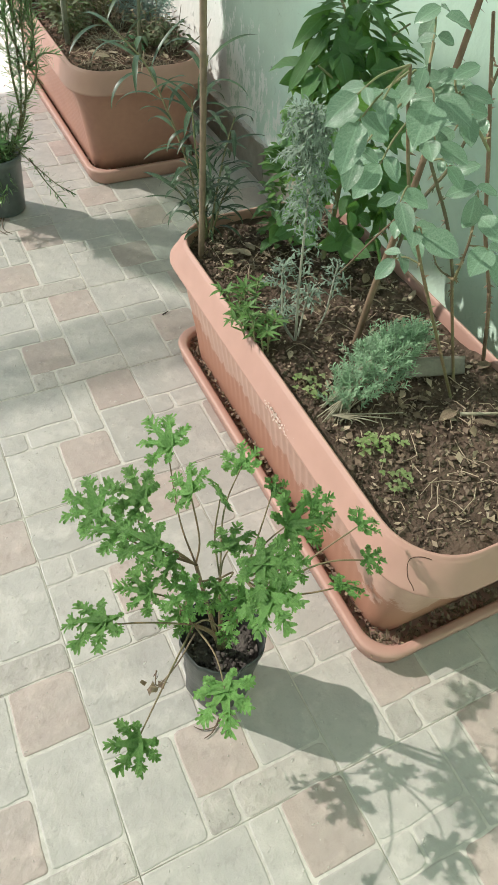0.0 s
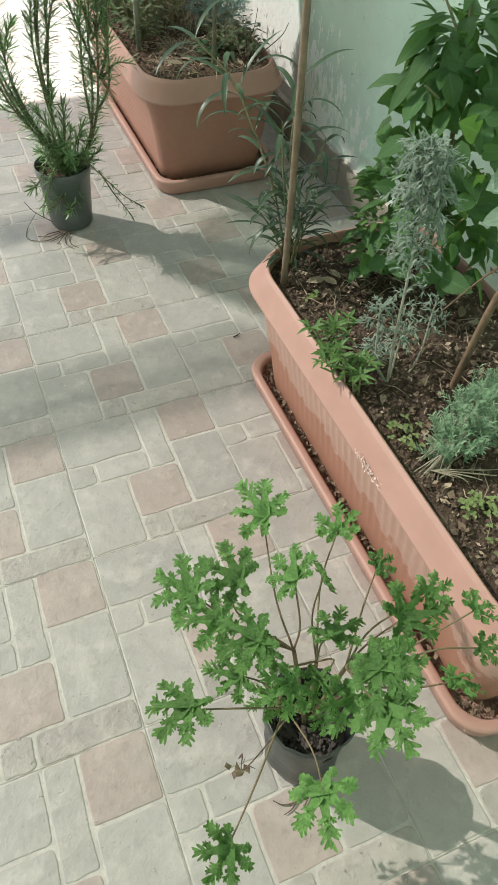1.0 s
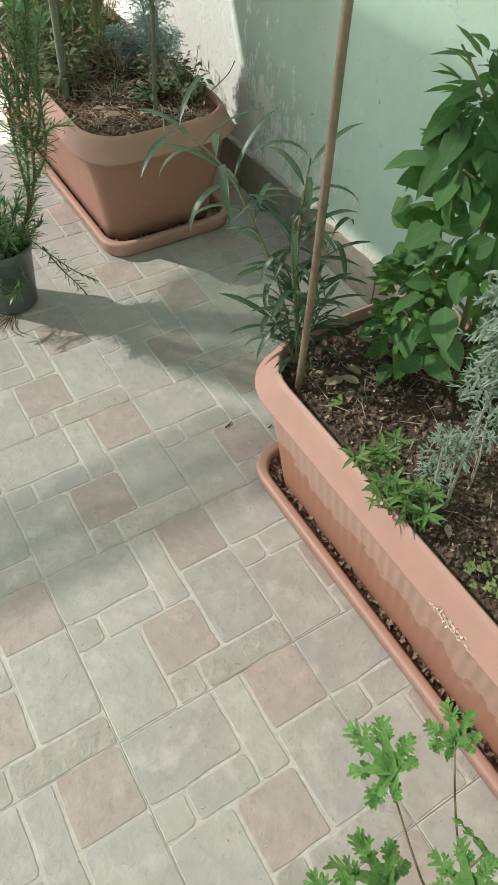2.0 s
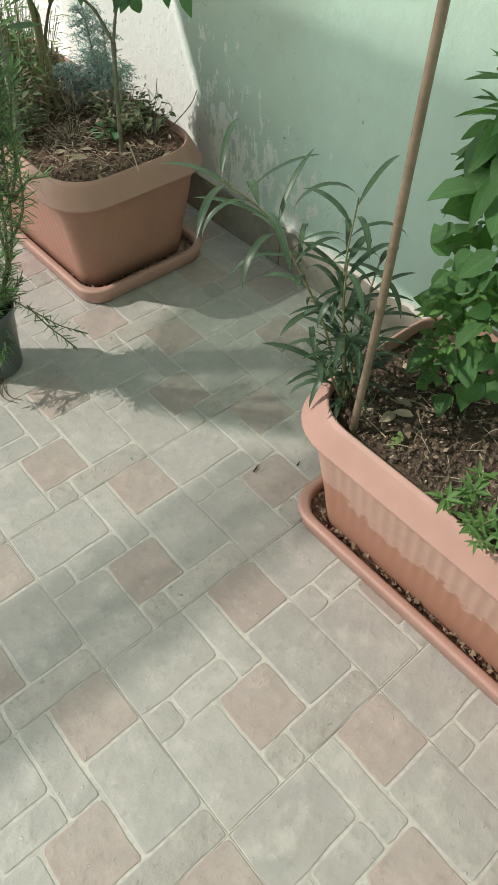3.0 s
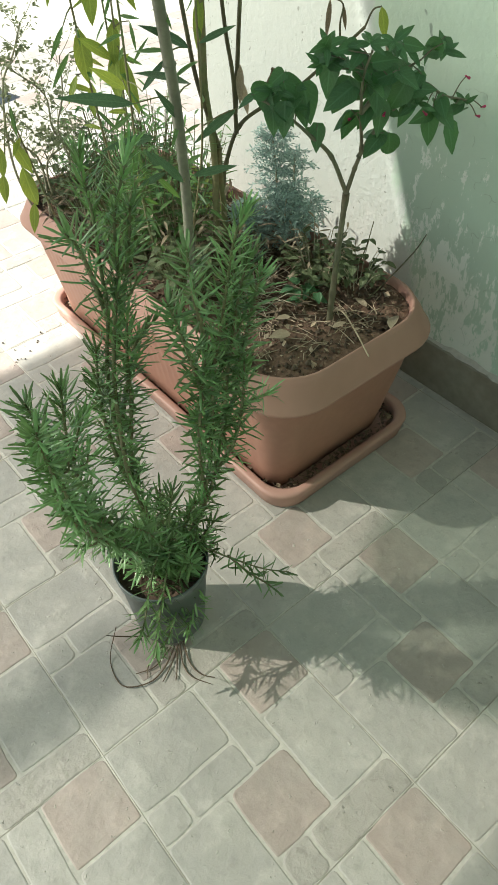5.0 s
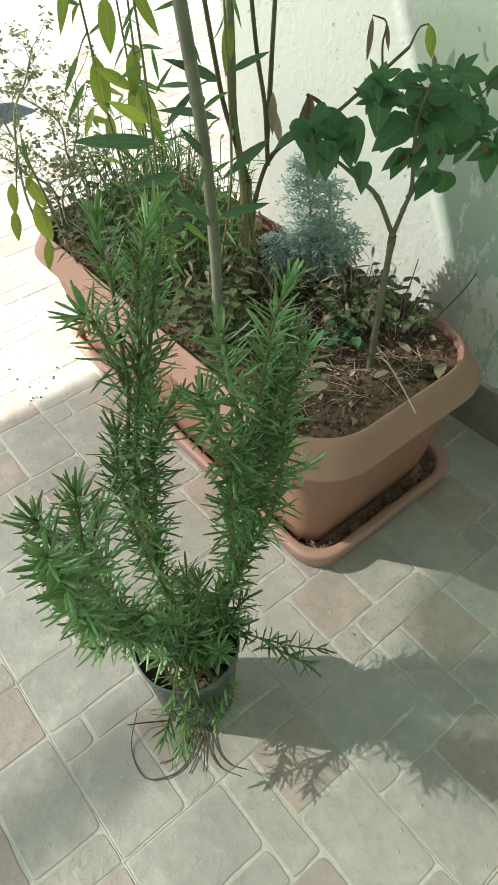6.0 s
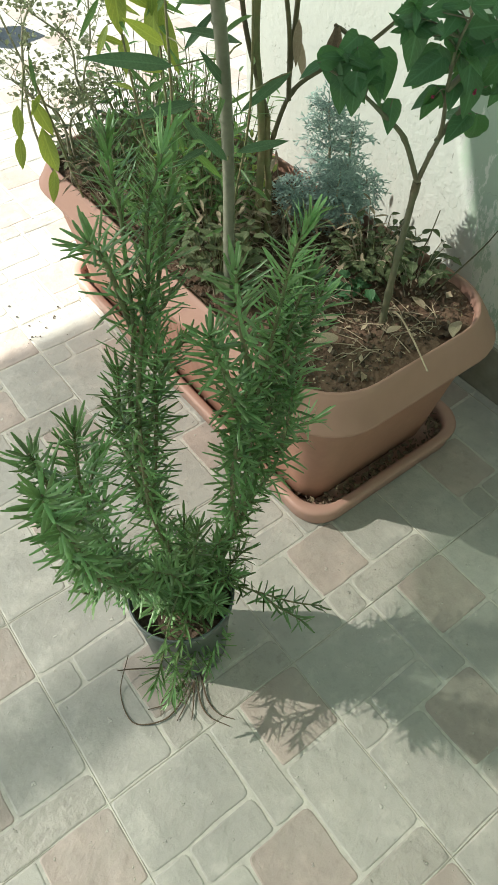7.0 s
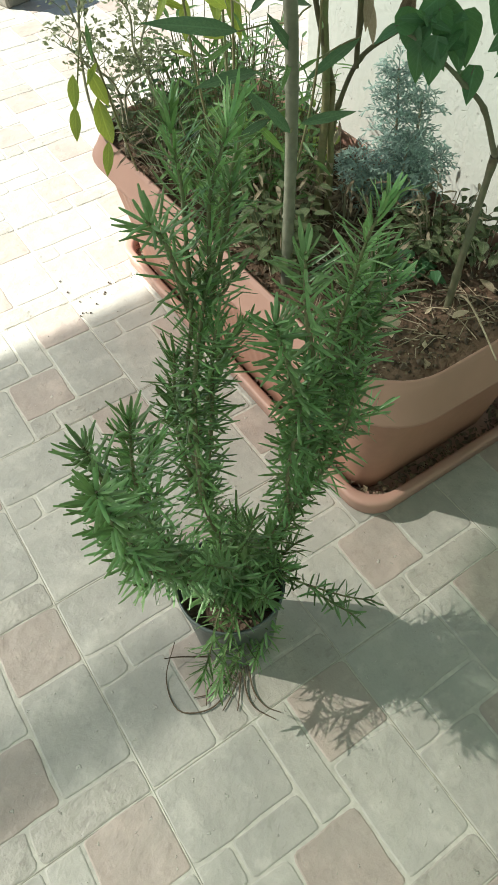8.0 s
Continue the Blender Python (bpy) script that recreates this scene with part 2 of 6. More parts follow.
M_SILVER = mat("silver_leaf", (0.275, 0.345, 0.275), (0.20, 0.27, 0.205), rough=0.75, scale=40, fine=150, bump=0.2, var=0.25, trans=0.15, spec=0.25)
M_SILVER2 = mat("blue_silver_leaf", (0.46, 0.58, 0.53), (0.38, 0.50, 0.46), rough=0.75, scale=40, fine=150, bump=0.2, var=0.25, trans=0.3, spec=0.25)
M_MOUND = mat("grey_green_needle", (0.25, 0.37, 0.235), (0.18, 0.29, 0.17), rough=0.65, scale=40, fine=150, bump=0.1, var=0.35, trans=0.15, spec=0.3)
M_YELLOW = mat("yellowing_leaf", (0.24, 0.30, 0.06), (0.16, 0.24, 0.05), rough=0.5, scale=25, fine=150, bump=0.25, var=0.3, trans=0.4, rib=True, tcol=(0.42, 0.50, 0.08))
M_VINE = mat("climber_leaf", (0.135, 0.230, 0.095), (0.100, 0.185, 0.075), rough=0.4, scale=30, fine=150, bump=0.15, var=0.3, trans=0.3, rib=True, tcol=(0.20, 0.36, 0.06))
M_LONG = mat("long_dark_leaf", (0.075, 0.145, 0.070), (0.100, 0.175, 0.085), rough=0.36, scale=30, fine=150, bump=0.25, var=0.3, trans=0.22, rib=0.6)
M_OLIVE = mat("olive_leaf", (0.095, 0.135, 0.055), (0.145, 0.165, 0.080), rough=0.55, scale=30, fine=150, bump=0.4, var=0.3, trans=0.25, rib=True)
M_SEEDHEAD = mat("seed_head", (0.30, 0.32, 0.20), (0.22, 0.25, 0.14), rough=0.8, scale=60, fine=200, var=0.35, trans=0.2)
M_FLOWER = mat("pink_flower", (0.55, 0.06, 0.16), (0.40, 0.03, 0.10), rough=0.5, scale=40, fine=150, trans=0.2)
M_BAG = mat("black_plastic", (0.022, 0.026, 0.024), (0.032, 0.038, 0.035), rough=0.34, scale=10, fine=60, bump=0.35, bump_scale=20, dist=0.006)
M_POT = mat("dark_green_plastic", (0.085, 0.105, 0.100), (0.105, 0.125, 0.118), rough=0.36, scale=8, fine=80, bump=0.06)
M_ROOT = mat("root", (0.14, 0.10, 0.065), (0.10, 0.07, 0.045), rough=0.85, scale=50, fine=200, bump=0.3)
M_SLAB = mat("weathered_wood", (0.22, 0.20, 0.165), (0.16, 0.145, 0.12), rough=0.85, scale=18, fine=120, bump=0.5)
M_SPECK = mat("dark_speck", (0.03, 0.025, 0.02), rough=0.8)
M_BUCKET = mat("white_plastic", (0.72, 0.71, 0.68), (0.64, 0.63, 0.60), rough=0.45, scale=8, fine=80, bump=0.05)
M_SUN_BLOCK = mat("sun_block_paint", (0.36, 0.38, 0.35), (0.33, 0.35, 0.32), rough=0.8, scale=3, fine=60, bump=0.2)
M_RENDER = mat("grey_render", (0.40, 0.39, 0.36), (0.34, 0.33, 0.31), rough=0.9, scale=3, fine=60, bump=0.5)


def sail_material(name, close, tint=(0.86, 0.85, 0.83)):
    """An unseen sheet like green shade cloth: a part of the sun goes straight through its weave."""
    m = bpy.data.materials.new(name)
    m.use_nodes = True
    n, l = m.node_tree.nodes, m.node_tree.links
    n.remove(n["Principled BSDF"])
    tp, tl, mx = n.new("ShaderNodeBsdfTransparent"), n.new("ShaderNodeBsdfTranslucent"), n.new("ShaderNodeMixShader")
    tp.inputs[0].default_value = (*tint, 1)
    tl.inputs[0].default_value = (0.13, 0.155, 0.135, 1)
    mx.inputs[0].default_value = close
    l.new(tp.outputs[0], mx.inputs[1])
    l.new(tl.outputs[0], mx.inputs[2])
    l.new(mx.outputs[0], n["Material Output"].inputs[0])
    return m


def wall_material():
    """Pale mint paint on rough plaster, cracked and flaked to white towards the foot."""
    m = mat("mint_plaster", (0.585, 0.765, 0.635), (0.56, 0.725, 0.60), rough=0.85, scale=1.4, fine=20, bump=0.0, grain=0.04)
    n, l = m.node_tree.nodes, m.node_tree.links
    bs = n["Principled BSDF"]
    base = bs.inputs["Base Color"].links[0].from_socket
    tc = n.new("ShaderNodeTexCoord")
    sep = n.new("ShaderNodeSeparateXYZ")
    l.new(tc.outputs["Object"], sep.inputs[0])
    # flakes: ragged patches, more of them low on the wall and towards the corner
    fl = n.new("ShaderNodeTexNoise")
    fl.inputs["Scale"].default_value, fl.inputs["Detail"].default_value, fl.inputs["Roughness"].default_value = 24, 10, 0.74
    mp = n.new("ShaderNodeMapping")
    mp.inputs["Scale"].default_value = (1, 1.5, 0.62)
    l.new(tc.outputs["Object"], mp.inputs[0])
    l.new(mp.outputs[0], fl.inputs["Vector"])
    hz = n.new("ShaderNodeMapRange")
    hz.inputs[1].default_value, hz.inputs[2].default_value, hz.inputs[3].default_value, hz.inputs[4].default_value = 0.12, 0.62, 0.16, -0.13
    l.new(sep.outputs[2], hz.inputs[0])
    hy = n.new("ShaderNodeMapRange")
    hy.inputs[1].default_value, hy.inputs[2].default_value, hy.inputs[3].default_value, hy.inputs[4].default_value = 0.20, 0.90, -0.14, 0.085
    l.new(sep.outputs[1], hy.inputs[0])
    a1, a2 = n.new("ShaderNodeMath"), n.new("ShaderNodeMath")
    l.new(fl.outputs[0], a1.inputs[0])
    l.new(hz.outputs[0], a1.inputs[1])
    l.new(a1.outputs[0], a2.inputs[0])
    l.new(hy.outputs[0], a2.inputs[1])
    fm = n.new("ShaderNodeMapRange")
    fm.inputs[1].default_value, fm.inputs[2].default_value = 0.618, 0.646
    l.new(a2.outputs[0], fm.inputs[0])
    mx = n.new("ShaderNodeMix")
    mx.data_type = "RGBA"
    mx.inputs[7].default_value = (0.80, 0.81, 0.75, 1)
    # the paint turns olive grey towards the corner
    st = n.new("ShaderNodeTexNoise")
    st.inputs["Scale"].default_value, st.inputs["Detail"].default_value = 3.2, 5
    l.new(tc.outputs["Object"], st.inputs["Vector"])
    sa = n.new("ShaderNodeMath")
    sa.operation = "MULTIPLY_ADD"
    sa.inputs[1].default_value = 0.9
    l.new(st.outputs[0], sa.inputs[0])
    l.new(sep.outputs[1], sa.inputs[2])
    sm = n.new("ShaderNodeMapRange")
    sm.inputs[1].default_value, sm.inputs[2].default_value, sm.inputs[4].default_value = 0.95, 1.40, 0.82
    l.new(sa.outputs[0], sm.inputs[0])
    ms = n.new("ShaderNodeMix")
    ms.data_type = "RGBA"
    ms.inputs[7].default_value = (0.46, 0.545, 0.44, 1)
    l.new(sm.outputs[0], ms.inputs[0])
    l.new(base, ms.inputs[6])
    # bare plaster by the corner; its ragged edge paints in the sun patch's edge
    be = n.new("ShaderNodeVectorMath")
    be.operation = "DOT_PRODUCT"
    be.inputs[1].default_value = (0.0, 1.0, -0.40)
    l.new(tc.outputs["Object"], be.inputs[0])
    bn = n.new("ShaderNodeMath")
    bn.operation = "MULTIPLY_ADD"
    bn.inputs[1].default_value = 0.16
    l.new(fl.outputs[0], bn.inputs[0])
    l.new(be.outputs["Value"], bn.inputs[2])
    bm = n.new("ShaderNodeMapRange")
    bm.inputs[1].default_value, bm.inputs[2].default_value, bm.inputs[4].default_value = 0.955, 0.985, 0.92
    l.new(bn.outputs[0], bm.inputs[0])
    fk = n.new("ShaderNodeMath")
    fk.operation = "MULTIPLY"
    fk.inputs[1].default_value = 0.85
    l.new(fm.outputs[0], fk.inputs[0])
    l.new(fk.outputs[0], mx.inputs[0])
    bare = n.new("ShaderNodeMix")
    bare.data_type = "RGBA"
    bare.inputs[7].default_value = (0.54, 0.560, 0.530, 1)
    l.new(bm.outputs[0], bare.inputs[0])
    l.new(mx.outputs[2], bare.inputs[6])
    l.new(ms.outputs[2], mx.inputs[6])
    # hairline cracks in the paint
    cr = n.new("ShaderNodeTexVoronoi")
    cr.feature = "DISTANCE_TO_EDGE"
    cr.inputs["Scale"].default_value = 15
    wob = n.new("ShaderNodeTexNoise")
    wob.inputs["Scale"].default_value = 14
    l.new(tc.outputs["Object"], wob.inputs["Vector"])
    wv = n.new("ShaderNodeVectorMath")
    wv.operation = "MULTIPLY_ADD"
    wv.inputs[1].default_value = (0.12, 0.12, 0.12)
    l.new(wob.outputs["Color"], wv.inputs[0])
    l.new(tc.outputs["Object"], wv.inputs[2])
    l.new(wv.outputs[0], cr.inputs["Vector"])
    cm = n.new("ShaderNodeMapRange")
    cm.inputs[1].default_value, cm.inputs[2].default_value, cm.inputs[3].default_value, cm.inputs[4].default_value = 0.003, 0.010, 1.0, 0.0
    l.new(cr.outputs["Distance"], cm.inputs[0])
    gate = n.new("ShaderNodeTexNoise")
    gate.inputs["Scale"].default_value = 5.5
    l.new(tc.outputs["Object"], gate.inputs["Vector"])
    gm = n.new("ShaderNodeMapRange")
    gm.inputs[1].default_value, gm.inputs[2].default_value, gm.inputs[4].default_value = 0.475, 0.535, 0.42
    # the cracks gather where the paint flakes
    gy = n.new("ShaderNodeMath")
    gy.operation = "ADD"
    l.new(gate.outputs[0], gy.inputs[0])
    l.new(hy.outputs[0], gy.inputs[1])
    l.new(gy.outputs[0], gm.inputs[0])
    cg = n.new("ShaderNodeMath")
    cg.operation = "MULTIPLY"
    l.new(cm.outputs[0], cg.inputs[0])
    l.new(gm.outputs[0], cg.inputs[1])
    fine = n.new("ShaderNodeTexNoise")                  # breaks the cracks into short ticks
    fine.inputs["Scale"].default_value = 21
    l.new(tc.outputs["Object"], fine.inputs["Vector"])
    fg = n.new("ShaderNodeMapRange")
    fg.inputs[1].default_value, fg.inputs[2].default_value = 0.52, 0.56
    l.new(fine.outputs[0], fg.inputs[0])
    whole = cg
    cg = n.new("ShaderNodeMath")
    cg.operation = "MULTIPLY"
    l.new(whole.outputs[0], cg.inputs[0])
    l.new(fg.outputs[0], cg.inputs[1])
    mc = n.new("ShaderNodeMix")
    mc.data_type = "RGBA"
    mc.inputs[7].default_value = (0.22, 0.25, 0.19, 1)
    l.new(cg.outputs[0], mc.inputs[0])
    l.new(bare.outputs[2], mc.inputs[6])
    # a few small pits
    pv = n.new("ShaderNodeTexVoronoi")
    pv.inputs["Scale"].default_value = 8.5
    l.new(wv.outputs[0], pv.inputs["Vector"])
    pm = n.new("ShaderNodeMapRange")
    pm.inputs[1].default_value, pm.inputs[2].default_value, pm.inputs[3].default_value, pm.inputs[4].default_value = 0.03, 0.055, 0.75, 0.0
    l.new(pv.outputs["Distance"], pm.inputs[0])
    pc = n.new("ShaderNodeMix")
    pc.data_type = "RGBA"
    pc.inputs[7].default_value = (0.20, 0.24, 0.20, 1)
    l.new(pm.outputs[0], pc.inputs[0])
    l.new(mc.outputs[2], pc.inputs[6])
    # many finer chips where the plaster is rough
    qv = n.new("ShaderNodeTexVoronoi")
    qv.inputs["Scale"].default_value = 46
    l.new(wv.outputs[0], qv.inputs["Vector"])
    qm = n.new("ShaderNodeMapRange")
    qm.inputs[1].default_value, qm.inputs[2].default_value, qm.inputs[3].default_value, qm.inputs[4].default_value = 0.10, 0.20, 0.8, 0.0
    l.new(qv.outputs["Distance"], qm.inputs[0])
    qg = n.new("ShaderNodeMath")
    qg.operation = "MULTIPLY"
    l.new(qm.outputs[0], qg.inputs[0])
    qs = n.new("ShaderNodeMapRange")
    qs.inputs[1].default_value, qs.inputs[2].default_value = 0.50, 0.56
    l.new(fl.outputs[0], qs.inputs[0])
    qb = n.new("ShaderNodeMath")
    qb.operation = "MULTIPLY"
    l.new(qs.outputs[0], qb.inputs[0])
    l.new(bm.outputs[0], qb.inputs[1])
    l.new(qb.outputs[0], qg.inputs[1])
    qc = n.new("ShaderNodeMix")
    qc.data_type = "RGBA"
    qc.inputs[7].default_value = (0.22, 0.23, 0.20, 1)
    l.new(qg.outputs[0], qc.inputs[0])
    l.new(pc.outputs[2], qc.inputs[6])
    l.new(qc.outputs[2], bs.inputs["Base Color"])
    # relief: trowelled plaster with pits, the flakes and cracks set back
    pl = n.new("ShaderNodeTexNoise")
    pl.inputs["Scale"].default_value, pl.inputs["Detail"].default_value = 85, 5
    l.new(tc.outputs["Object"], pl.inputs["Vector"])
    h1 = n.new("ShaderNodeMath")
    h1.operation = "MULTIPLY_ADD"
    h1.inputs[1].default_value = -0.12
    l.new(fm.outputs[0], h1.inputs[0])
    l.new(pl.outputs[0], h1.inputs[2])
    h2 = n.new("ShaderNodeMath")
    h2.operation = "SUBTRACT"
    l.new(h1.outputs[0], h2.inputs[0])
    l.new(cg.outputs[0], h2.inputs[1])
    bp = n.new("ShaderNodeBump")
    bp.inputs["Strength"].default_value, bp.inputs["Distance"].default_value = 0.42, 0.005
    l.new(h2.outputs[0], bp.inputs["Height"])
    l.new(bp.outputs[0], bs.inputs["Normal"])
    return m


M_SAIL, M_WALL_FILTER, M_WALL = sail_material("shade_cloth", 0.725), sail_material("wall_sun_filter", 0.555), wall_material()


# ---- building helpers ----
class Geo:
    """Gathers vertices, faces and leaf coordinates of one mesh, in world metres."""

    def __init__(self):
        self.v, self.f, self.uv = [], [], []

    def add(self, p, uv=(0.5, 0.5)):
        self.v.append(tuple(p))
        self.uv.append(uv)
        return len(self.v) - 1

    def grid(self, rows, closed=False):
        """Joins rows of equal length, given as indices, with quads."""
        for a, b in zip(rows, rows[1:]):
            k = len(a)
            for i in range(k if closed else k - 1):
                j = (i + 1) % k
                self.f.append((a[i], a[j], b[j], b[i]))

    def tube(self, pts, r0, r1, sides=6, knots=()):
        pts = [Vector(p) for p in pts]
        up = Vector((0.31, 0.52, 0.79))
        rows, cnt = [], len(pts)
        for i, p in enumerate(pts):
            d = (pts[min(i + 1, cnt - 1)] - pts[max(i - 1, 0)]).normalized()
            a = d.cross(up).normalized()
            b = d.cross(a)
            r = r0 + (r1 - r0) * i / max(1, cnt - 1)
            if i in knots:
                r *= 1.28
            rows.append([self.add(p + (a * math.cos(6.2832 * k / sides) + b * math.sin(6.2832 * k / sides)) * r) for k in range(sides)])
        self.grid(rows, True)
        self.f.append(tuple(rows[0]))
        self.f.append(tuple(reversed(rows[-1])))

    def leaf(self, base, d, nrm, length, width, prof, n=6, curl=0.4, fold=0.25, wave=0.0, ph=0.0):
        d = Vector(d).normalized()
        s = d.cross(Vector(nrm))
        if s.length < 1e-4:
            s = d.cross(Vector((0.3, 0.7, 0.2)))
        s.normalize()
        p, rows = Vector(base), []
        for i in range(n + 1):
            t = i / n
            dd = Matrix.Rotation(-curl * t, 3, s) @ d
            nn = s.cross(dd)
            w = 0.5 * width * prof(t)
            rip = wave * math.sin(t * 15 + ph) * w
            rows.append([self.add(p - s * w + nn * (fold * w + rip), (0, t)), self.add(p, (0.5, t)), self.add(p + s * w + nn * (fold * w - rip), (1, t))])
            p = p + dd * (length / n)
        self.grid(rows)

    def mesh(self, name):
        me = bpy.data.meshes.new(name)
        me.from_pydata(self.v, [], self.f)
        lay = me.uv_layers.new(name="UVMap")
        idx = np.empty(len(me.loops), dtype=np.int32)
        me.loops.foreach_get("vertex_index", idx)
        lay.data.foreach_set("uv", np.asarray(self.uv, dtype=np.float32)[idx].ravel())
        me.polygons.foreach_set("use_smooth", [True] * len(me.polygons))
        me.update()
        return me


def thing(name, at, label, category, group=""):
    """An Empty at the base of a thing, which parents its parts."""
    ob = new(name)
    ob.location = at
    ob.empty_display_size = 0.05
    return tagged(ob, label, category, group)


def part(name, geo, material, parent, label="", m=None, flat=False):
    """One mesh under a thing or a part. Its geometry is in world metres, or placed by m."""
    me = geo.mesh(name) if isinstance(geo, Geo) else geo
    if not me.materials:
        me.materials.append(material)
    if flat:
        me.polygons.foreach_set("use_smooth", [False] * len(me.polygons))
    ob = new(name, me)
    ob.parent = parent
    top = parent
    while top.parent:
        top = top.parent
    ob.matrix_parent_inverse = Matrix.Translation(-top.location) if parent is top else Matrix.Identity(4)
    if m is not None:
        ob.matrix_basis = m
    if label:
        ob["label"] = label
    return ob


def smooth_line(pts, n=6):
    """A smooth line through the points (Catmull-Rom)."""
    pts = [Vector(p) for p in pts]
    if len(pts) < 3:
        return [pts[0].lerp(pts[-1], i / n) for i in range(n + 1)]
    q = [pts[0] * 2 - pts[1], *pts, pts[-1] * 2 - pts[-2]]
    out = []
    for a, b, c, d in zip(q, q[1:], q[2:], q[3:]):
        for i in range(n):
            t = i / n
            out.append(0.5 * (2 * b + (c - a) * t + (2 * a - 5 * b + 4 * c - d) * t * t + (3 * b - a - 3 * c + d) * t ** 3))
    return out + [pts[-1]]


def along(line, t):
    """The point and the direction at the share t of a line."""
    x = max(0.0, min(0.9999, t)) * (len(line) - 1)
    i = int(x)
    return line[i].lerp(line[i + 1], x - i), (line[i + 1] - line[i]).normalized()


def leaf_pose(base, d, nrm, size):
    """The place of a ready leaf mesh whose length lies along +Y and whose face looks to +Z."""
    y = Vector(d).normalized()
    z = Vector(nrm)
    x = y.cross(z)
    if x.length < 1e-3:
        x = y.cross(Vector((0.2, 0.9, 0.3)))
    x.normalize()
    z = x.cross(y)
    r = Matrix((x, y, z)).transposed().to_4x4()
    return Matrix.Translation(base) @ r @ Matrix.Diagonal((size, size, size, 1))


def ovate(t):
    return max(0.02, math.sin(math.pi * min(1, t ** 0.72)) ** 0.85)


def lance(t):
    return max(0.02, math.sin(math.pi * t ** 0.8) ** 0.9)


def strap(t):
    return max(0.03, min(1, 4 * t, 2.2 * (1 - t) ** 0.7))


def blunt(t):
    return max(0.45, min(1, 0.35 + 4 * t, 7 * (1.02 - t)))


def needle(t):
    return max(0.35, min(1, 0.55 + 3 * t, 6.0 * (1.08 - t)))


def cordate(t):
    return max(0.02, math.sin(math.pi * min(1, (0.05 + 0.95 * t) ** 0.56)) ** 0.9)


def leaf_set(name, prof, width, material, kinds=4, n=7, rng=None):
    """A few leaf meshes of unit length that differ in curl, fold and ripple."""
    rng = rng or random.Random(7)
    out = []
    for k in range(kinds):
        g = Geo()
        g.leaf((0, 0, 0), (0, 1, 0), (0, 0, 1), 1.0, width * rng.uniform(0.85, 1.15), prof, n, rng.uniform(0.15, 0.9), rng.uniform(0.1, 0.4), rng.uniform(0.03, 0.12), rng.uniform(0, 6))
        me = g.mesh(name)
        me.materials.append(material)
        out.append(me)
    return out


def rounded(hw, hl, r, n=8, straight=2, sides=60):
    """Points of a rounded rectangle, anticlockwise; the long sides (along y) in many steps."""
    pts = []
    for cx, cy, a0 in ((hw - r, -hl + r, -90), (hw - r, hl - r, 0), (-hw + r, hl - r, 90), (-hw + r, -hl + r, 180)):
        for i in range(n + 1):
            a = radians(a0 + 90 * i / n)
            pts.append((cx + r * math.cos(a), cy + r * math.sin(a), 0))
        k = sides if a0 in (-90, 90) else straight
        x1, y1, _ = pts[-1]
        nx, ny = {-90: (hw, hl - r), 0: (-hw + r, hl), 90: (-hw, -hl + r), 180: (hw - r, -hl)}[a0]
        for i in range(1, k):
            t = i / k
            pts.append((x1 + (nx - x1) * t, y1 + (ny - y1) * t, 1 if a0 in (-90, 90) else 0))
    return pts


def loft(g, rings, cx, cy, close=False, sides=60):
    """Lofts rounded rectangles (z, half width, half length, corner radius[, rib depth])."""
    rows = []
    for ring in rings:
        z, hw, hl, r = ring[:4]
        rib = ring[4] if len(ring) > 4 else 0
        row = []
        for x, y, s in rounded(hw, hl, r, sides=sides):
            if rib and s:
                x += math.copysign(rib * (0.5 + 0.5 * math.cos(y * 2 * math.pi / 0.0245)) ** 0.8, -x)
            row.append(g.add((cx + x, cy + y, z)))
        rows.append(row)
    g.grid(rows, True)
    if close:
        g.f.append(tuple(reversed(rows[0])))
    return rows


def slab(g, x0, y0, z0, x1, y1, z1, bev=0.0):
    """A box with its upper edges bevelled."""
    a = [g.add(p) for p in ((x0, y0, z0), (x1, y0, z0), (x1, y1, z0), (x0, y1, z0))]
    b = [g.add(p) for p in ((x0, y0, z1 - bev), (x1, y0, z1 - bev), (x1, y1, z1 - bev), (x0, y1, z1 - bev))]
    rows = [a, b]
    if bev:
        rows.append([g.add(p) for p in ((x0 + bev, y0 + bev, z1), (x1 - bev, y0 + bev, z1), (x1 - bev, y1 - bev, z1), (x0 + bev, y1 - bev, z1))])
    g.grid(rows, True)
    g.f.append(tuple(rows[-1]))
    g.f.append(tuple(reversed(a)))


def structure(name, g, material, label, flat=True):
    me = g.mesh(name)
    me.materials.append(material)
    if flat:
        me.polygons.foreach_set("use_smooth", [False] * len(me.polygons))
    return tagged(new(name, me), label, name.split("_")[0], kind="structure")


# ---- the setting ----
T = 1 / 3                       # one floor tile
WALL_X, WALL_END = 0.700, 1.72

g = Geo()
slab(g, -7, -5, -0.15, 7, 8, -0.0012)
floor = structure("floor", g, M_GROUT, "patio floor of rustic printed tiles in grey, beige and pink")

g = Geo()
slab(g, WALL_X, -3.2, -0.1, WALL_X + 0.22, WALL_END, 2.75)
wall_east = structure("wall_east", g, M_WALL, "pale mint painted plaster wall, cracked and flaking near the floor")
g = Geo()
slab(g, -4.5, -3.42, -0.1, WALL_X + 0.22, -3.2, 2.9)
structure("wall_south", g, M_WALL, "pale mint plastered house wall behind the patio")
g = Geo()
slab(g, -3.0, 5.6, -0.1, 6.0, 5.8, 0.5)
structure("wall_north", g, M_RENDER, "low grey rendered parapet wall beyond the sunny floor")

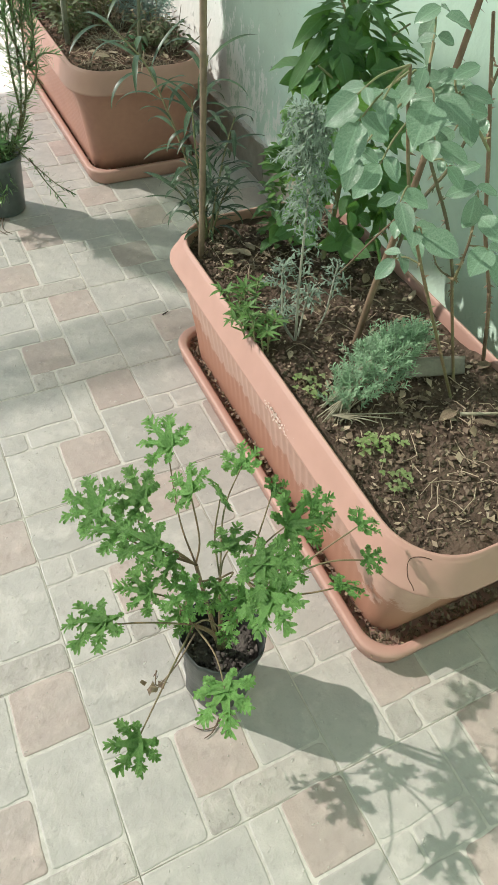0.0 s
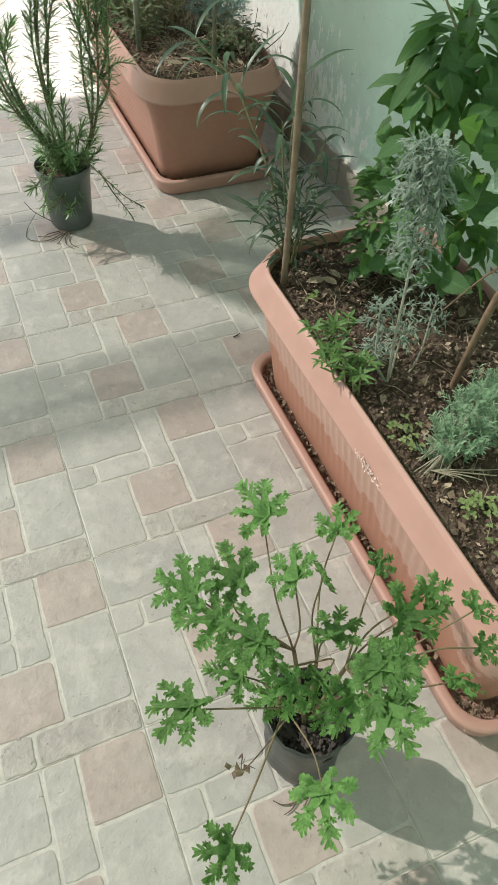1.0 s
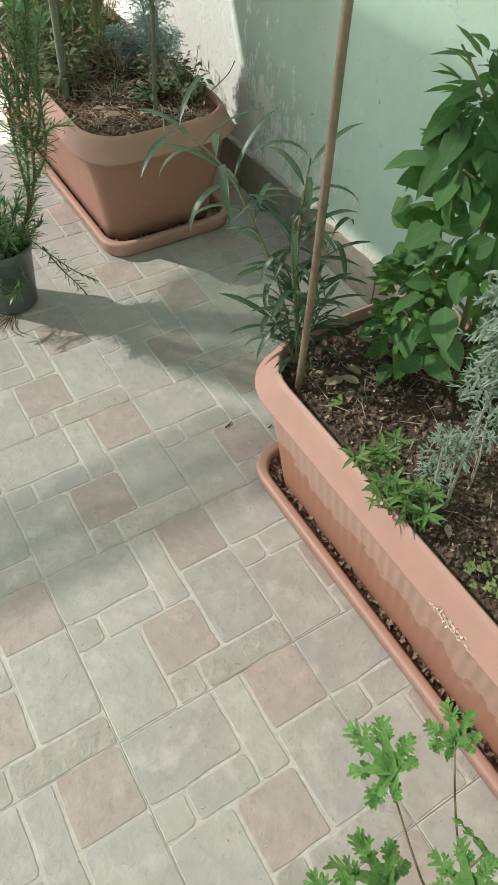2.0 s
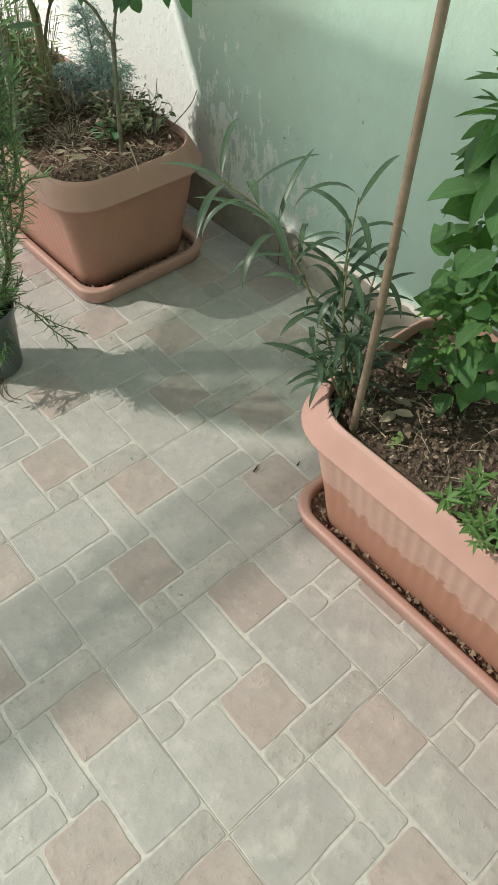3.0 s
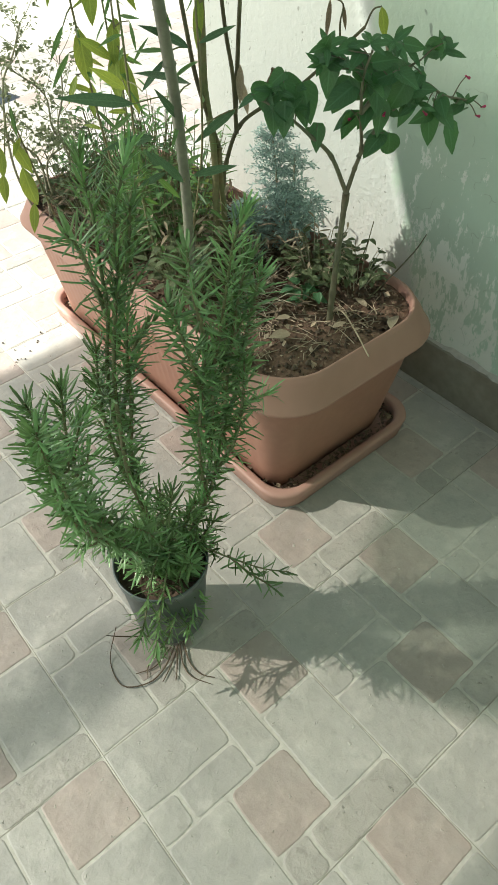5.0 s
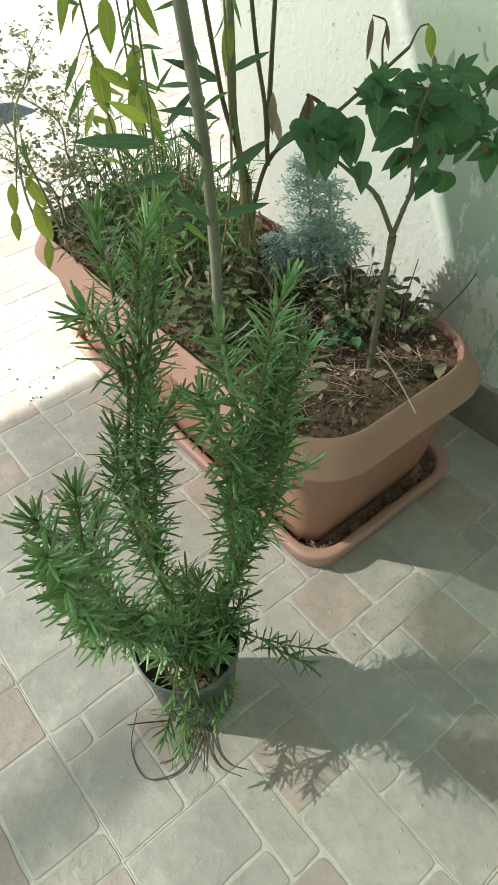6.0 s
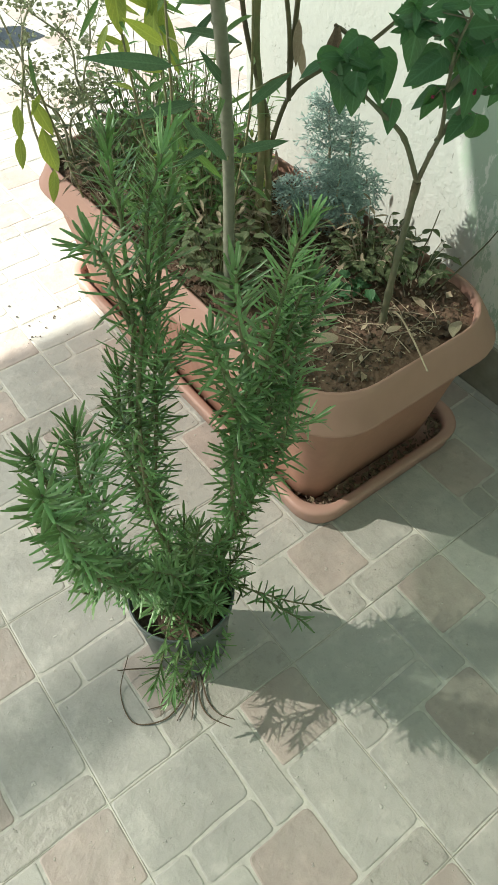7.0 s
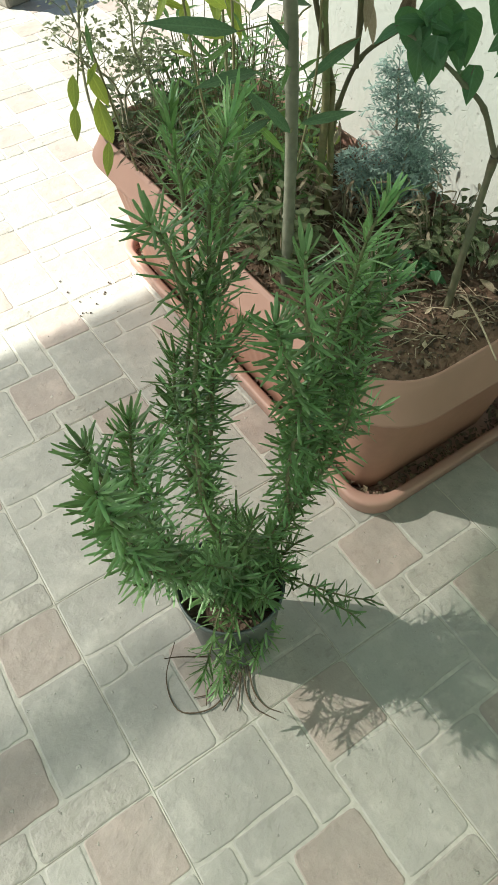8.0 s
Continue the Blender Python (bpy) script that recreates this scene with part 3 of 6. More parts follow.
# unseen shade cloth over the patio; a slab added to shade the wall
g = Geo()
g.f.append(tuple(g.add((x, y, 2.6)) for x, y in ((-5.5, 2.62), (-5.5, -3.2), (-1.20, -3.2), (-1.20, 1.32), (-1.42, 1.95), (-1.42, 3.74), (-2.32, 3.74), (-2.42, 2.85), (-2.62, 2.62))))
structure("ceiling", g, M_SAIL, "green woven shade cloth stretched over the patio")
# lighter filter strip added out of view to brighten the open side's floor
g = Geo()
g.f.append(tuple(g.add((x, y, 2.6)) for x, y in ((-5.5, 3.74), (-5.5, 2.62), (-2.62, 2.62), (-2.42, 2.85), (-2.32, 3.74))))
structure("ceiling_cloth", g, sail_material("floor_light_filter", 0.665), "unseen lighter filter strip added to brighten the floor")
# unseen filter added to dim the sun patch on the wall
g = Geo()
g.f.append(tuple(g.add(p) for p in ((-1.42, 2.970, 2.6), (-1.10, 2.836, 2.6), (-0.80, 2.722, 2.6), (WALL_X + 0.2, 2.625, 2.6), (WALL_X + 0.2, 3.74, 2.6), (-1.42, 3.74, 2.6))))
structure("ceiling_cloth", g, M_WALL_FILTER, "unseen filter added to dim the sun patch on the wall")
# sun-blocking slab, shaped to set where the wall's sun patch ends
g = Geo()
EDGE = ((-1.20, -3.2), (-1.10, -3.2), (-1.10, 2.83), (-1.42, 2.965), (-1.42, 1.95), (-1.20, 1.32))
low, high = [g.add((x, y, 2.6)) for x, y in EDGE], [g.add((x, y, 2.72)) for x, y in EDGE]
g.grid([low, high], True)
g.f += [tuple(reversed(low)), tuple(high)]
structure("ceiling_canopy", g, M_SUN_BLOCK, "unseen slab added to keep the sun off the wall")

# an unseen layer added to deepen the shade in front of the second planter
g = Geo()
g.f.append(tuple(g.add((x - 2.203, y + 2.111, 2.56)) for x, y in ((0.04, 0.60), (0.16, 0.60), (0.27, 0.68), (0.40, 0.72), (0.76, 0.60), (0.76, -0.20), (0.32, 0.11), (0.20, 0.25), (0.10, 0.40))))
structure("ceiling_cloth", g, sail_material("added_shade_filter", 0.58, (0.74, 0.86, 0.77)), "unseen second filter added to deepen the floor shade")

# unseen filter strips added beside the slab, thinning towards the wall to brighten it
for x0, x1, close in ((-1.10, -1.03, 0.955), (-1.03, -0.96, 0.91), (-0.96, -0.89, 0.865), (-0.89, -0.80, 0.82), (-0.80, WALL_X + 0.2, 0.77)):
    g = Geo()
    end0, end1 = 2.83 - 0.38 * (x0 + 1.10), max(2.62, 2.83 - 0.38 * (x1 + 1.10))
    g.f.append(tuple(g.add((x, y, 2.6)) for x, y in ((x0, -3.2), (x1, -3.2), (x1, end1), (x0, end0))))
    structure("ceiling_cloth", g, sail_material("graded_wall_filter", close), "unseen graded filter strip added to brighten the upper wall")

# unseen slats added high up to throw the soft bands on the floor
for y, x0, x1, w in ((4.13, -6.2, -3.95, 0.024), (4.22, -6.2, -3.95, 0.030), (4.31, -6.2, -4.1, 0.016), (4.90, -6.2, -4.45, 0.022), (4.97, -6.2, -4.5, 0.014)):
    g = Geo()
    slab(g, x0, y - w / 2, 5.0, x1, y + w / 2, 5.03)
    structure("trim", g, M_WOOD, "unseen slat added to throw a soft band on the floor")

# ---- planters and pots ----
RIM_Z, SOIL_Z = 0.338, 0.316


def soil_height(x, y, seed):
    return (SOIL_Z + 0.016 * noise.noise(Vector((x * 7, y * 7, seed))) + 0.008 * noise.noise(Vector((x * 24, y * 24, seed + 3)))
            + 0.004 * noise.noise(Vector((x * 70, y * 70, seed + 5))))


# the rim from its underside over the sloping face to the inner lip: height, half width, half length, corner radius
RIM_SHAPE = [(0.298, 0.199, 0.461, 0.072), (0.286, 0.206, 0.472, 0.086), (0.2835, 0.2095, 0.4785, 0.092), (0.2845, 0.2125, 0.4815, 0.095), (0.288, 0.2133, 0.4823, 0.096), (0.291, 0.2115, 0.4805, 0.095), (0.299, 0.2070, 0.4755, 0.094), (0.311, 0.2005, 0.4685, 0.092),
       (0.323, 0.1935, 0.461, 0.090), (0.3320, 0.1876, 0.4542, 0.088), (0.3352, 0.1850, 0.4514, 0.087), (0.3362, 0.1834, 0.4498, 0.086), (0.3392, 0.1820, 0.4484, 0.085), (0.3402, 0.1797, 0.446, 0.084), (0.3388, 0.1772, 0.4436, 0.083), (0.333, 0.1758, 0.442, 0.082), (0.312, 0.1748, 0.441, 0.081), (0.290, 0.174, 0.440, 0.080)]
RIM = []                                                # the lip is thin, so that the sloping face stays narrow
for q, (z, hw, hl, r) in enumerate(RIM_SHAPE):
    out = 0.008 + (0.006 * min(1, max(0, (z - 0.30) / 0.035)) if q > 6 else 0.0)
    out = 0.014 if q > 14 else out
    RIM.append((z, hw + out, hl + out + 0.001, r + out + 0.004))


def rim_point(cx, cy, deg, z, out=0.0):
    """A point on the sloping face of the rim at its corner towards -x, -y."""
    for a, b in zip(RIM[5:], RIM[6:]):
        if a[0] <= z <= b[0]:
            k = (z - a[0]) / (b[0] - a[0])
            hw, hl, r = (a[q] + (b[q] - a[q]) * k for q in (1, 2, 3))
            w = radians(deg)
            return Vector((cx - hw + r + (r + out) * math.cos(w), cy - hl + r + (r + out) * math.sin(w), z))


def planter(cx, cy, seed, label, rim_mat, body_mat, body_label, soil_mat):
    """A long moulded planter: tapered fluted body, a broad rolled rim, soil."""
    ob = thing("planter", (cx, cy, 0.012), label, "planter", "terracotta planters along the wall")
    g = Geo()
    loft(g, [(0.016, 0.150, 0.402, 0.040), (0.018, 0.157, 0.408, 0.040), (0.03, 0.159, 0.411, 0.042), (0.07, 0.164, 0.420, 0.046, 0.0), (0.10, 0.168, 0.427, 0.053, 0.0008), (0.14, 0.174, 0.435, 0.056, 0.0013),
             (0.20, 0.184, 0.446, 0.060, 0.0016), (0.240, 0.190, 0.453, 0.065, 0.0016), (0.262, 0.197, 0.461, 0.074, 0.0013), (0.280, 0.203, 0.466, 0.078), (0.297, 0.207, 0.470, 0.082), (0.297, 0.200, 0.463, 0.078)], cx, cy, close=True, sides=330)
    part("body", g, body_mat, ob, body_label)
    g = Geo()
    loft(g, RIM, cx, cy)
    part("rim", g, rim_mat, ob, "broad sloping rim with a thin lip round the soil")
    g = Geo()
    rows, edge = [], rounded(0.1885, 0.456, 0.098, straight=20, sides=50)
    for k in range(17):
        s = (k / 16) ** 0.8
        row = []
        for x, y, _ in edge:
            px, py = cx + x * s, cy + y * s * (1 if k else 0)
            z = soil_height(px, py, seed) - (0.002 if k > 15 else 0)
            row.append(g.add((px, py, z)))
        rows.append(row)
    g.grid(rows, True)
    part("soil", g, soil_mat, ob, "dry crumbly brown potting soil")
    return ob


def saucer(cx, cy, hw, hl):
    """A shallow tray with a rolled edge, wider than the planter's foot."""
    ob = thing("saucer", (cx, cy, 0), "terracotta plastic drip tray on the tiles under a planter", "saucer", "drip trays")
    g = Geo()
    loft(g, [(0.001, hw - 0.012, hl - 0.012, 0.055), (0.004, hw - 0.008, hl - 0.008, 0.058), (0.03, hw - 0.003, hl - 0.003, 0.062), (0.040, hw, hl, 0.064), (0.0445, hw - 0.0015, hl - 0.0015, 0.064), (0.046, hw - 0.006, hl - 0.006, 0.062),
             (0.0455, hw - 0.014, hl - 0.014, 0.060), (0.0435, hw - 0.0185, hl - 0.0185, 0.058), (0.036, hw - 0.0210, hl - 0.0210, 0.056), (0.014, hw - 0.0235, hl - 0.0235, 0.054)], cx, cy, close=True)
    part("rolled_edge", g, M_TERRA, ob)
    g = Geo()
    rows = loft(g, [(0.0142, hw - 0.0232, hl - 0.0232, 0.054), (0.012, hw - 0.026, hl - 0.026, 0.05), (0.012, hw - 0.09, hl - 0.09, 0.03)], cx, cy)
    g.f.append(tuple(rows[-1]))
    part("tray_floor", g, M_TERRA, ob)
    return ob


def flake(g, at, size, rng, flat=0.35):
    """A small curled chip of bark or leaf."""
    a = rng.uniform(0, 6.283)
    d = Vector((math.cos(a), math.sin(a), rng.uniform(-flat, flat)))
    nn = Vector((rng.gauss(0, flat), rng.gauss(0, flat), 1))
    g.leaf(at, d, nn, size, size * rng.uniform(0.35, 0.8), lance, 2, rng.uniform(-0.9, 0.9), rng.uniform(-0.3, 0.5))


def lump(g, at, r, rng):
    """A crumb of soil: an uneven little solid of eight faces."""
    ring = [g.add((at[0] + r * rng.uniform(0.7, 1.2) * math.cos(k * 1.571 + 0.4), at[1] + r * rng.uniform(0.7, 1.2) * math.sin(k * 1.571 + 0.4), at[2] + r * rng.uniform(-0.3, 0.3))) for k in range(4)]
    top, bot = g.add((at[0], at[1], at[2] + r * rng.uniform(0.6, 1.0))), g.add((at[0], at[1], at[2] - r * 0.8))
    for k in range(4):
        g.f += [(ring[k], ring[(k + 1) % 4], top), (ring[(k + 1) % 4], ring[k], bot)]


def strew(cx, cy, seed, crumbs, flakes, straws, pale=0.2):
    """Crumbs, dead leaf chips and straw lying on the soil of a planter."""
    rng = random.Random(seed)

    def spot(margin=0.012):
        x, y = rng.uniform(-0.186 + margin, 0.186 - margin), rng.uniform(-0.448 + margin, 0.448 - margin)
        return cx + x, cy + y, soil_height(cx + x, cy + y, seed)

    g = Geo()
    for _ in range(crumbs):
        x, y, z = spot()
        r = min(0.008, 0.0014 + rng.expovariate(560))
        lump(g, (x, y, z + r * 0.3), r, rng)
    o = new("soil_crumbs", g.mesh("soil_crumbs"))
    o.data.materials.append(M_CRUMB)
    o.data.polygons.foreach_set("use_smooth", [False] * len(o.data.polygons))
    tagged(o, "loose brown crumbs and small stones on the potting soil", "soil", kind="stuff")
    for name, share, material, text in (("leaf_litter", 1 - pale, M_LITTER, "brown dead leaf scraps strewn over the soil"), ("pale_litter", pale, M_LITTER_PALE, "bleached leaf scraps strewn over the soil")):
        g = Geo()
        for _ in range(int(flakes * share)):
            x, y, z = spot(0.02)
            flake(g, (x, y, z + 0.004), 0.0045 + min(0.016, rng.expovariate(230)), rng, 0.7)
        o = new(name, g.mesh(name))
        o.data.materials.append(material)
        tagged(o, text, "litter", kind="stuff")
    g = Geo()
    for _ in range(straws):
        x, y, z = spot(0.04)
        a, ln = rng.uniform(0, 6.28), rng.uniform(0.02, 0.06)
        d = Vector((math.cos(a), math.sin(a), rng.uniform(-0.1, 0.25))) * ln * 0.5
        p = Vector((x, y, z + 0.006))
        g.tube([p - d, p + Vector((rng.gauss(0, 0.004), rng.gauss(0, 0.004), 0.004)), p + d], 0.0009, 0.0006, 4)
    o = new("straw", g.mesh("straw"))
    o.data.materials.append(M_STRAW)
    tagged(o, "short dry straw and twigs on the soil", "straw", kind="stuff")


def tray_litter(cx, cy, hw, hl, seed, count):
    """Bark chips caught in the gutter of a drip tray."""
    rng = random.Random(seed)
    g = Geo()
    for _ in range(count):
        if rng.random() < hl / (hl + hw):
            x, y = rng.choice((-1, 1)) * rng.uniform(hw - 0.048, hw - 0.016), rng.uniform(-hl + 0.03, hl - 0.03)
        else:
            x, y = rng.uniform(-hw + 0.03, hw - 0.03), rng.choice((-1, 1)) * rng.uniform(hl - 0.048, hl - 0.016)
        flake(g, (cx + x, cy + y, rng.uniform(0.016, 0.034)), rng.uniform(0.006, 0.016), rng, 0.6)
    o = new("bark_chips", g.mesh("bark_chips"))
    o.data.materials.append(M_LITTER)
    tagged(o, "reddish brown bark chips lying in the drip tray", "litter", kind="stuff")


P1, P2 = (0.322, -0.429), (0.357, 1.282)
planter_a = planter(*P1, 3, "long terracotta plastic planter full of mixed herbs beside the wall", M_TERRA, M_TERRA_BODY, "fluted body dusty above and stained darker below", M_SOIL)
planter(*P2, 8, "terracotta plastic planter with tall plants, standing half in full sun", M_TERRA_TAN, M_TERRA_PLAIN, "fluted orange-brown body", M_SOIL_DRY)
saucer(0.336, -0.428, 0.215, 0.466)
saucer(0.368, 1.288, 0.200, 0.470)
tray_litter(0.337, -0.428, 0.212, 0.466, 21, 2600)
tray_litter(0.368, 1.288, 0.200, 0.470, 22, 2000)
strew(*P1, 3, 5200, 3300, 150, 0.32)
strew(*P2, 8, 3200, 2100, 520, 0.34)

# the old crack in the rim of the first planter
g = Geo()
cx, cy = P1
g.tube(smooth_line([rim_point(cx, cy, d, z, 0.0003) for d, z in ((230, 0.335), (222, 0.3345), (215, 0.328), (214, 0.318), (217, 0.304), (222, 0.296), (224, 0.2915))], 4), 0.0007, 0.0004, 5)
part("crack", g, M_CRACK, planter_a, "dark hairline crack")
rng = random.Random(17)
g = Geo()
for _ in range(120):                                    # a scuffed patch where the skin of the plastic flakes off
    y, z = rng.gauss(-0.513, 0.020), min(0.298, max(0.290, rng.gauss(0.2925, 0.0035)))
    x = cx - 0.2195 + (z - 0.291) * 0.56 - rng.uniform(0.0003, 0.0015)
    a = rng.uniform(0, 6.28)
    g.leaf((x, y, z), (rng.uniform(-0.3, 0.1), math.cos(a), math.sin(a)), (-1, 0, 0.2), rng.uniform(0.003, 0.007), rng.uniform(0.002, 0.004), lance, 2, rng.uniform(-0.8, 0.4), 0.2)
part("scuffed_patch", g, M_SCUFF, planter_a, "pale flaking patch")


def lathe(g, cx, cy, profile, n=40, wob=0.0, seed=0.0, lean=(0, 0)):
    rows = []
    for z, r in profile:
        row = []
        for k in range(n):
            a = 6.28318 * k / n
            rr = r * (1 + wob * (noise.noise(Vector((math.cos(a) * 1.6, math.sin(a) * 1.6, z * 14 + seed))) + 0.5 * noise.noise(Vector((math.cos(a) * 4, math.sin(a) * 4, z * 8 + seed)))))
            dz = wob * 0.05 * noise.noise(Vector((math.cos(a) * 2, math.sin(a) * 2, seed + 9))) if z > 0.1 else 0
            row.append(g.add((cx + lean[0] * z + rr * math.cos(a), cy + lean[1] * z + rr * math.sin(a), z + dz)))
        rows.append(row)
    g.grid(rows, True)
    return rows


def disc(g, cx, cy, r, z, rough, seed, rings=8, n=40):
    rows = []
    for k in range(rings + 1):
        s = r * k / rings
        rows.append([g.add((cx + s * math.cos(6.28318 * i / n), cy + s * math.sin(6.28318 * i / n),
                            z + rough * noise.noise(Vector((s * math.cos(6.28318 * i / n) * 40, s * math.sin(6.28318 * i / n) * 40, seed))))) for i in range(n)])
    g.grid(rows, True)


# ---- scented geranium in a black nursery bag ----
GX, GY = -0.118, -0.790
rng = random.Random(11)
pot = thing("nursery_bag", (GX, GY, 0), "soft black plastic nursery bag filled with dark soil", "plant pot")
g = Geo()
rows = lathe(g, GX, GY, [(0.001, 0.040), (0.003, 0.047), (0.012, 0.050), (0.03, 0.0525), (0.05, 0.0535), (0.075, 0.0565), (0.10, 0.0575), (0.125, 0.0600), (0.145, 0.0605), (0.165, 0.0632), (0.178, 0.0632), (0.1785, 0.0615), (0.145, 0.0590), (0.11, 0.0560)], 60, 0.125, 2.0)
g.f.append(tuple(reversed(rows[0])))
part("bag", g, M_BAG, pot)
g = Geo()
disc(g, GX, GY, 0.0575, 0.128, 0.014, 4)
for _ in range(160):
    a, s = rng.uniform(0, 6.28), 0.051 * math.sqrt(rng.random())
    lump(g, (GX + s * math.cos(a), GY + s * math.sin(a), 0.132), rng.uniform(0.002, 0.006), rng)
part("soil", g, M_BAGSOIL, pot, "dark damp soil")
g = Geo()
for pts in ([(-0.135, -0.842, 0.006), (-0.150, -0.856, 0.004), (-0.172, -0.853, 0.003), (-0.184, -0.842, 0.003)], [(-0.140, -0.846, 0.006), (-0.160, -0.862, 0.003), (-0.176, -0.866, 0.003)], [(-0.120, -0.846, 0.005), (-0.142, -0.866, 0.003), (-0.150, -0.869, 0.003)]):
    g = Geo()
    g.tube(smooth_line(pts, 4), 0.0016, 0.0006, 5)
    part("root", g, M_ROOT, pot, "thin brown root")


def geranium_leaf_mesh(seed):
    """A finely cut palmate leaf: seven lobes, each with narrow pointed side lobes, ruffled all over."""
    r = random.Random(seed)
    g = Geo()

    def ruffle(p):
        d = math.hypot(p.x, p.y)
        return 0.42 * d - 0.62 * d * d + 0.045 * math.sin(p.x * 21 + seed) * math.cos(p.y * 19 + 2 * seed) + r.uniform(-0.008, 0.008)

    def finger(p, d, length, w0, w1):
        s = Vector((d.y, -d.x, 0))
        rows = []
        for u, w in ((0.0, w0), (0.35, 0.85 * w0 + 0.15 * w1), (0.72, w1), (0.90, w1 * 0.85), (1.0, w1 * 0.25)):
            q = p + d * length * u
            row = []
            for k, side in ((-1, -w), (0, 0.0), (1, w)):
                e = q + s * side
                row.append(g.add((e.x, e.y + 0.03, ruffle(e) + abs(side) * 0.35), (0.5 + 0.5 * k, u)))
            rows.append(row)
        g.grid(rows)

    for la, s in ((-132, 0.30), (-88, 0.43), (-42, 0.52), (0, 0.60), (42, 0.52), (88, 0.43), (132, 0.30)):
        a = math.radians(la + r.uniform(-6, 6))
        s *= r.uniform(0.9, 1.08)
        ax = Vector((math.sin(a), math.cos(a), 0))
        finger(Vector((0, 0, 0)), ax, s, 0.066, 0.026)
        for u, ln, spread in ((0.45, 0.26, 50), (0.58, 0.32, 46), (0.73, 0.29, 42), (0.87, 0.20, 36)):
            for sg in (-1, 1):
                b = a + sg * math.radians(spread + r.uniform(-8, 8))
                d = Vector((math.sin(b), math.cos(b), 0))
                ln2 = ln * s * r.uniform(0.8, 1.15)
                p = ax * s * (u + r.uniform(-0.03, 0.03))
                finger(p, d, ln2, 0.030, 0.019)
                if u < 0.6:                              # a tooth on the side lobe
                    c = b - sg * math.radians(-38)
                    finger(p + d * ln2 * 0.45, Vector((math.sin(c), math.cos(c), 0)), ln2 * 0.5, 0.014, 0.011)
                    c = b + sg * math.radians(-34)
                    finger(p + d * ln2 * 0.5, Vector((math.sin(c), math.cos(c), 0)), ln2 * 0.42, 0.014, 0.010)
    mid = g.add((0, 0.03, 0.0))
    hub = []
    for k in range(23):
        a = -2.6 + k * 5.2 / 22
        e = Vector((math.sin(a), math.cos(a), 0)) * (0.165 + 0.04 * math.cos(a))
        hub.append(g.add((e.x, e.y + 0.03, ruffle(e) - 0.004)))
    g.f += [(mid, hub[k], hub[k + 1]) for k in range(22)]
    me = g.mesh("leaf")
    me.materials.append(M_GERAN)
    return me


GER_LEAVES = [geranium_leaf_mesh(s) for s in (1, 2, 3, 4, 5)]
geranium = thing("scented_geranium", (GX, GY, 0.115), "bushy scented geranium with deeply cut bright green leaves", "potted plant")
HUBS = [(-0.155, -0.775, 0.385), (-0.105, -0.812, 0.375), (-0.095, -0.822, 0.33), (-0.168, -0.800, 0.275), (-0.122, -0.780, 0.335)]
g = Geo()
root = (GX + 0.002, GY + 0.004, 0.11)
for hx, hy, hz in HUBS:
    g.tube(smooth_line([root, (GX + 0.3 * (hx - GX), GY + 0.3 * (hy - GY), 0.20), (hx, hy, hz)], 6), 0.0042, 0.0026, 7)
part("stem", g, M_PETIOLE, geranium, "knotty green-brown stems")
# leaf: hub, place, width
GER = [(0, (-0.134, -0.624, 0.450), 0.074), (4, (-0.020, -0.632, 0.360), 0.062), (0, (-0.256, -0.702, 0.470), 0.074), (0, (-0.199, -0.697, 0.455), 0.072), (0, (-0.147, -0.736, 0.490), 0.062), (4, (-0.103, -0.730, 0.440), 0.056),
       (0, (-0.243, -0.747, 0.470), 0.066), (0, (-0.215, -0.783, 0.480), 0.070), (1, (-0.019, -0.722, 0.410), 0.040), (1, (-0.004, -0.797, 0.460), 0.048), (1, (-0.041, -0.809, 0.455), 0.074), (2, (0.065, -0.814, 0.400), 0.050),
       (2, (0.067, -0.847, 0.360), 0.042), (2, (0.007, -0.871, 0.370), 0.054), (4, (-0.112, -0.786, 0.420), 0.062), (3, (-0.221, -0.760, 0.340), 0.060), (3, (-0.181, -0.817, 0.400), 0.060), (3, (-0.287, -0.770, 0.315), 0.084),
       (1, (-0.108, -0.860, 0.485), 0.074), (1, (-0.116, -0.900, 0.470), 0.078), (2, (-0.128, -0.857, 0.400), 0.062), (3, (-0.181, -0.783, 0.280), 0.052), (3, (-0.127, -0.827, 0.260), 0.034), (3, (-0.172, -0.913, 0.300), 0.080),
       (3, (-0.295, -0.921, 0.285), 0.068), (4, (-0.188, -0.770, 0.400), 0.046), (1, (-0.095, -0.836, 0.440), 0.056), (1, (-0.075, -0.850, 0.450), 0.060), (4, (-0.140, -0.815, 0.375), 0.050)]
g = Geo()
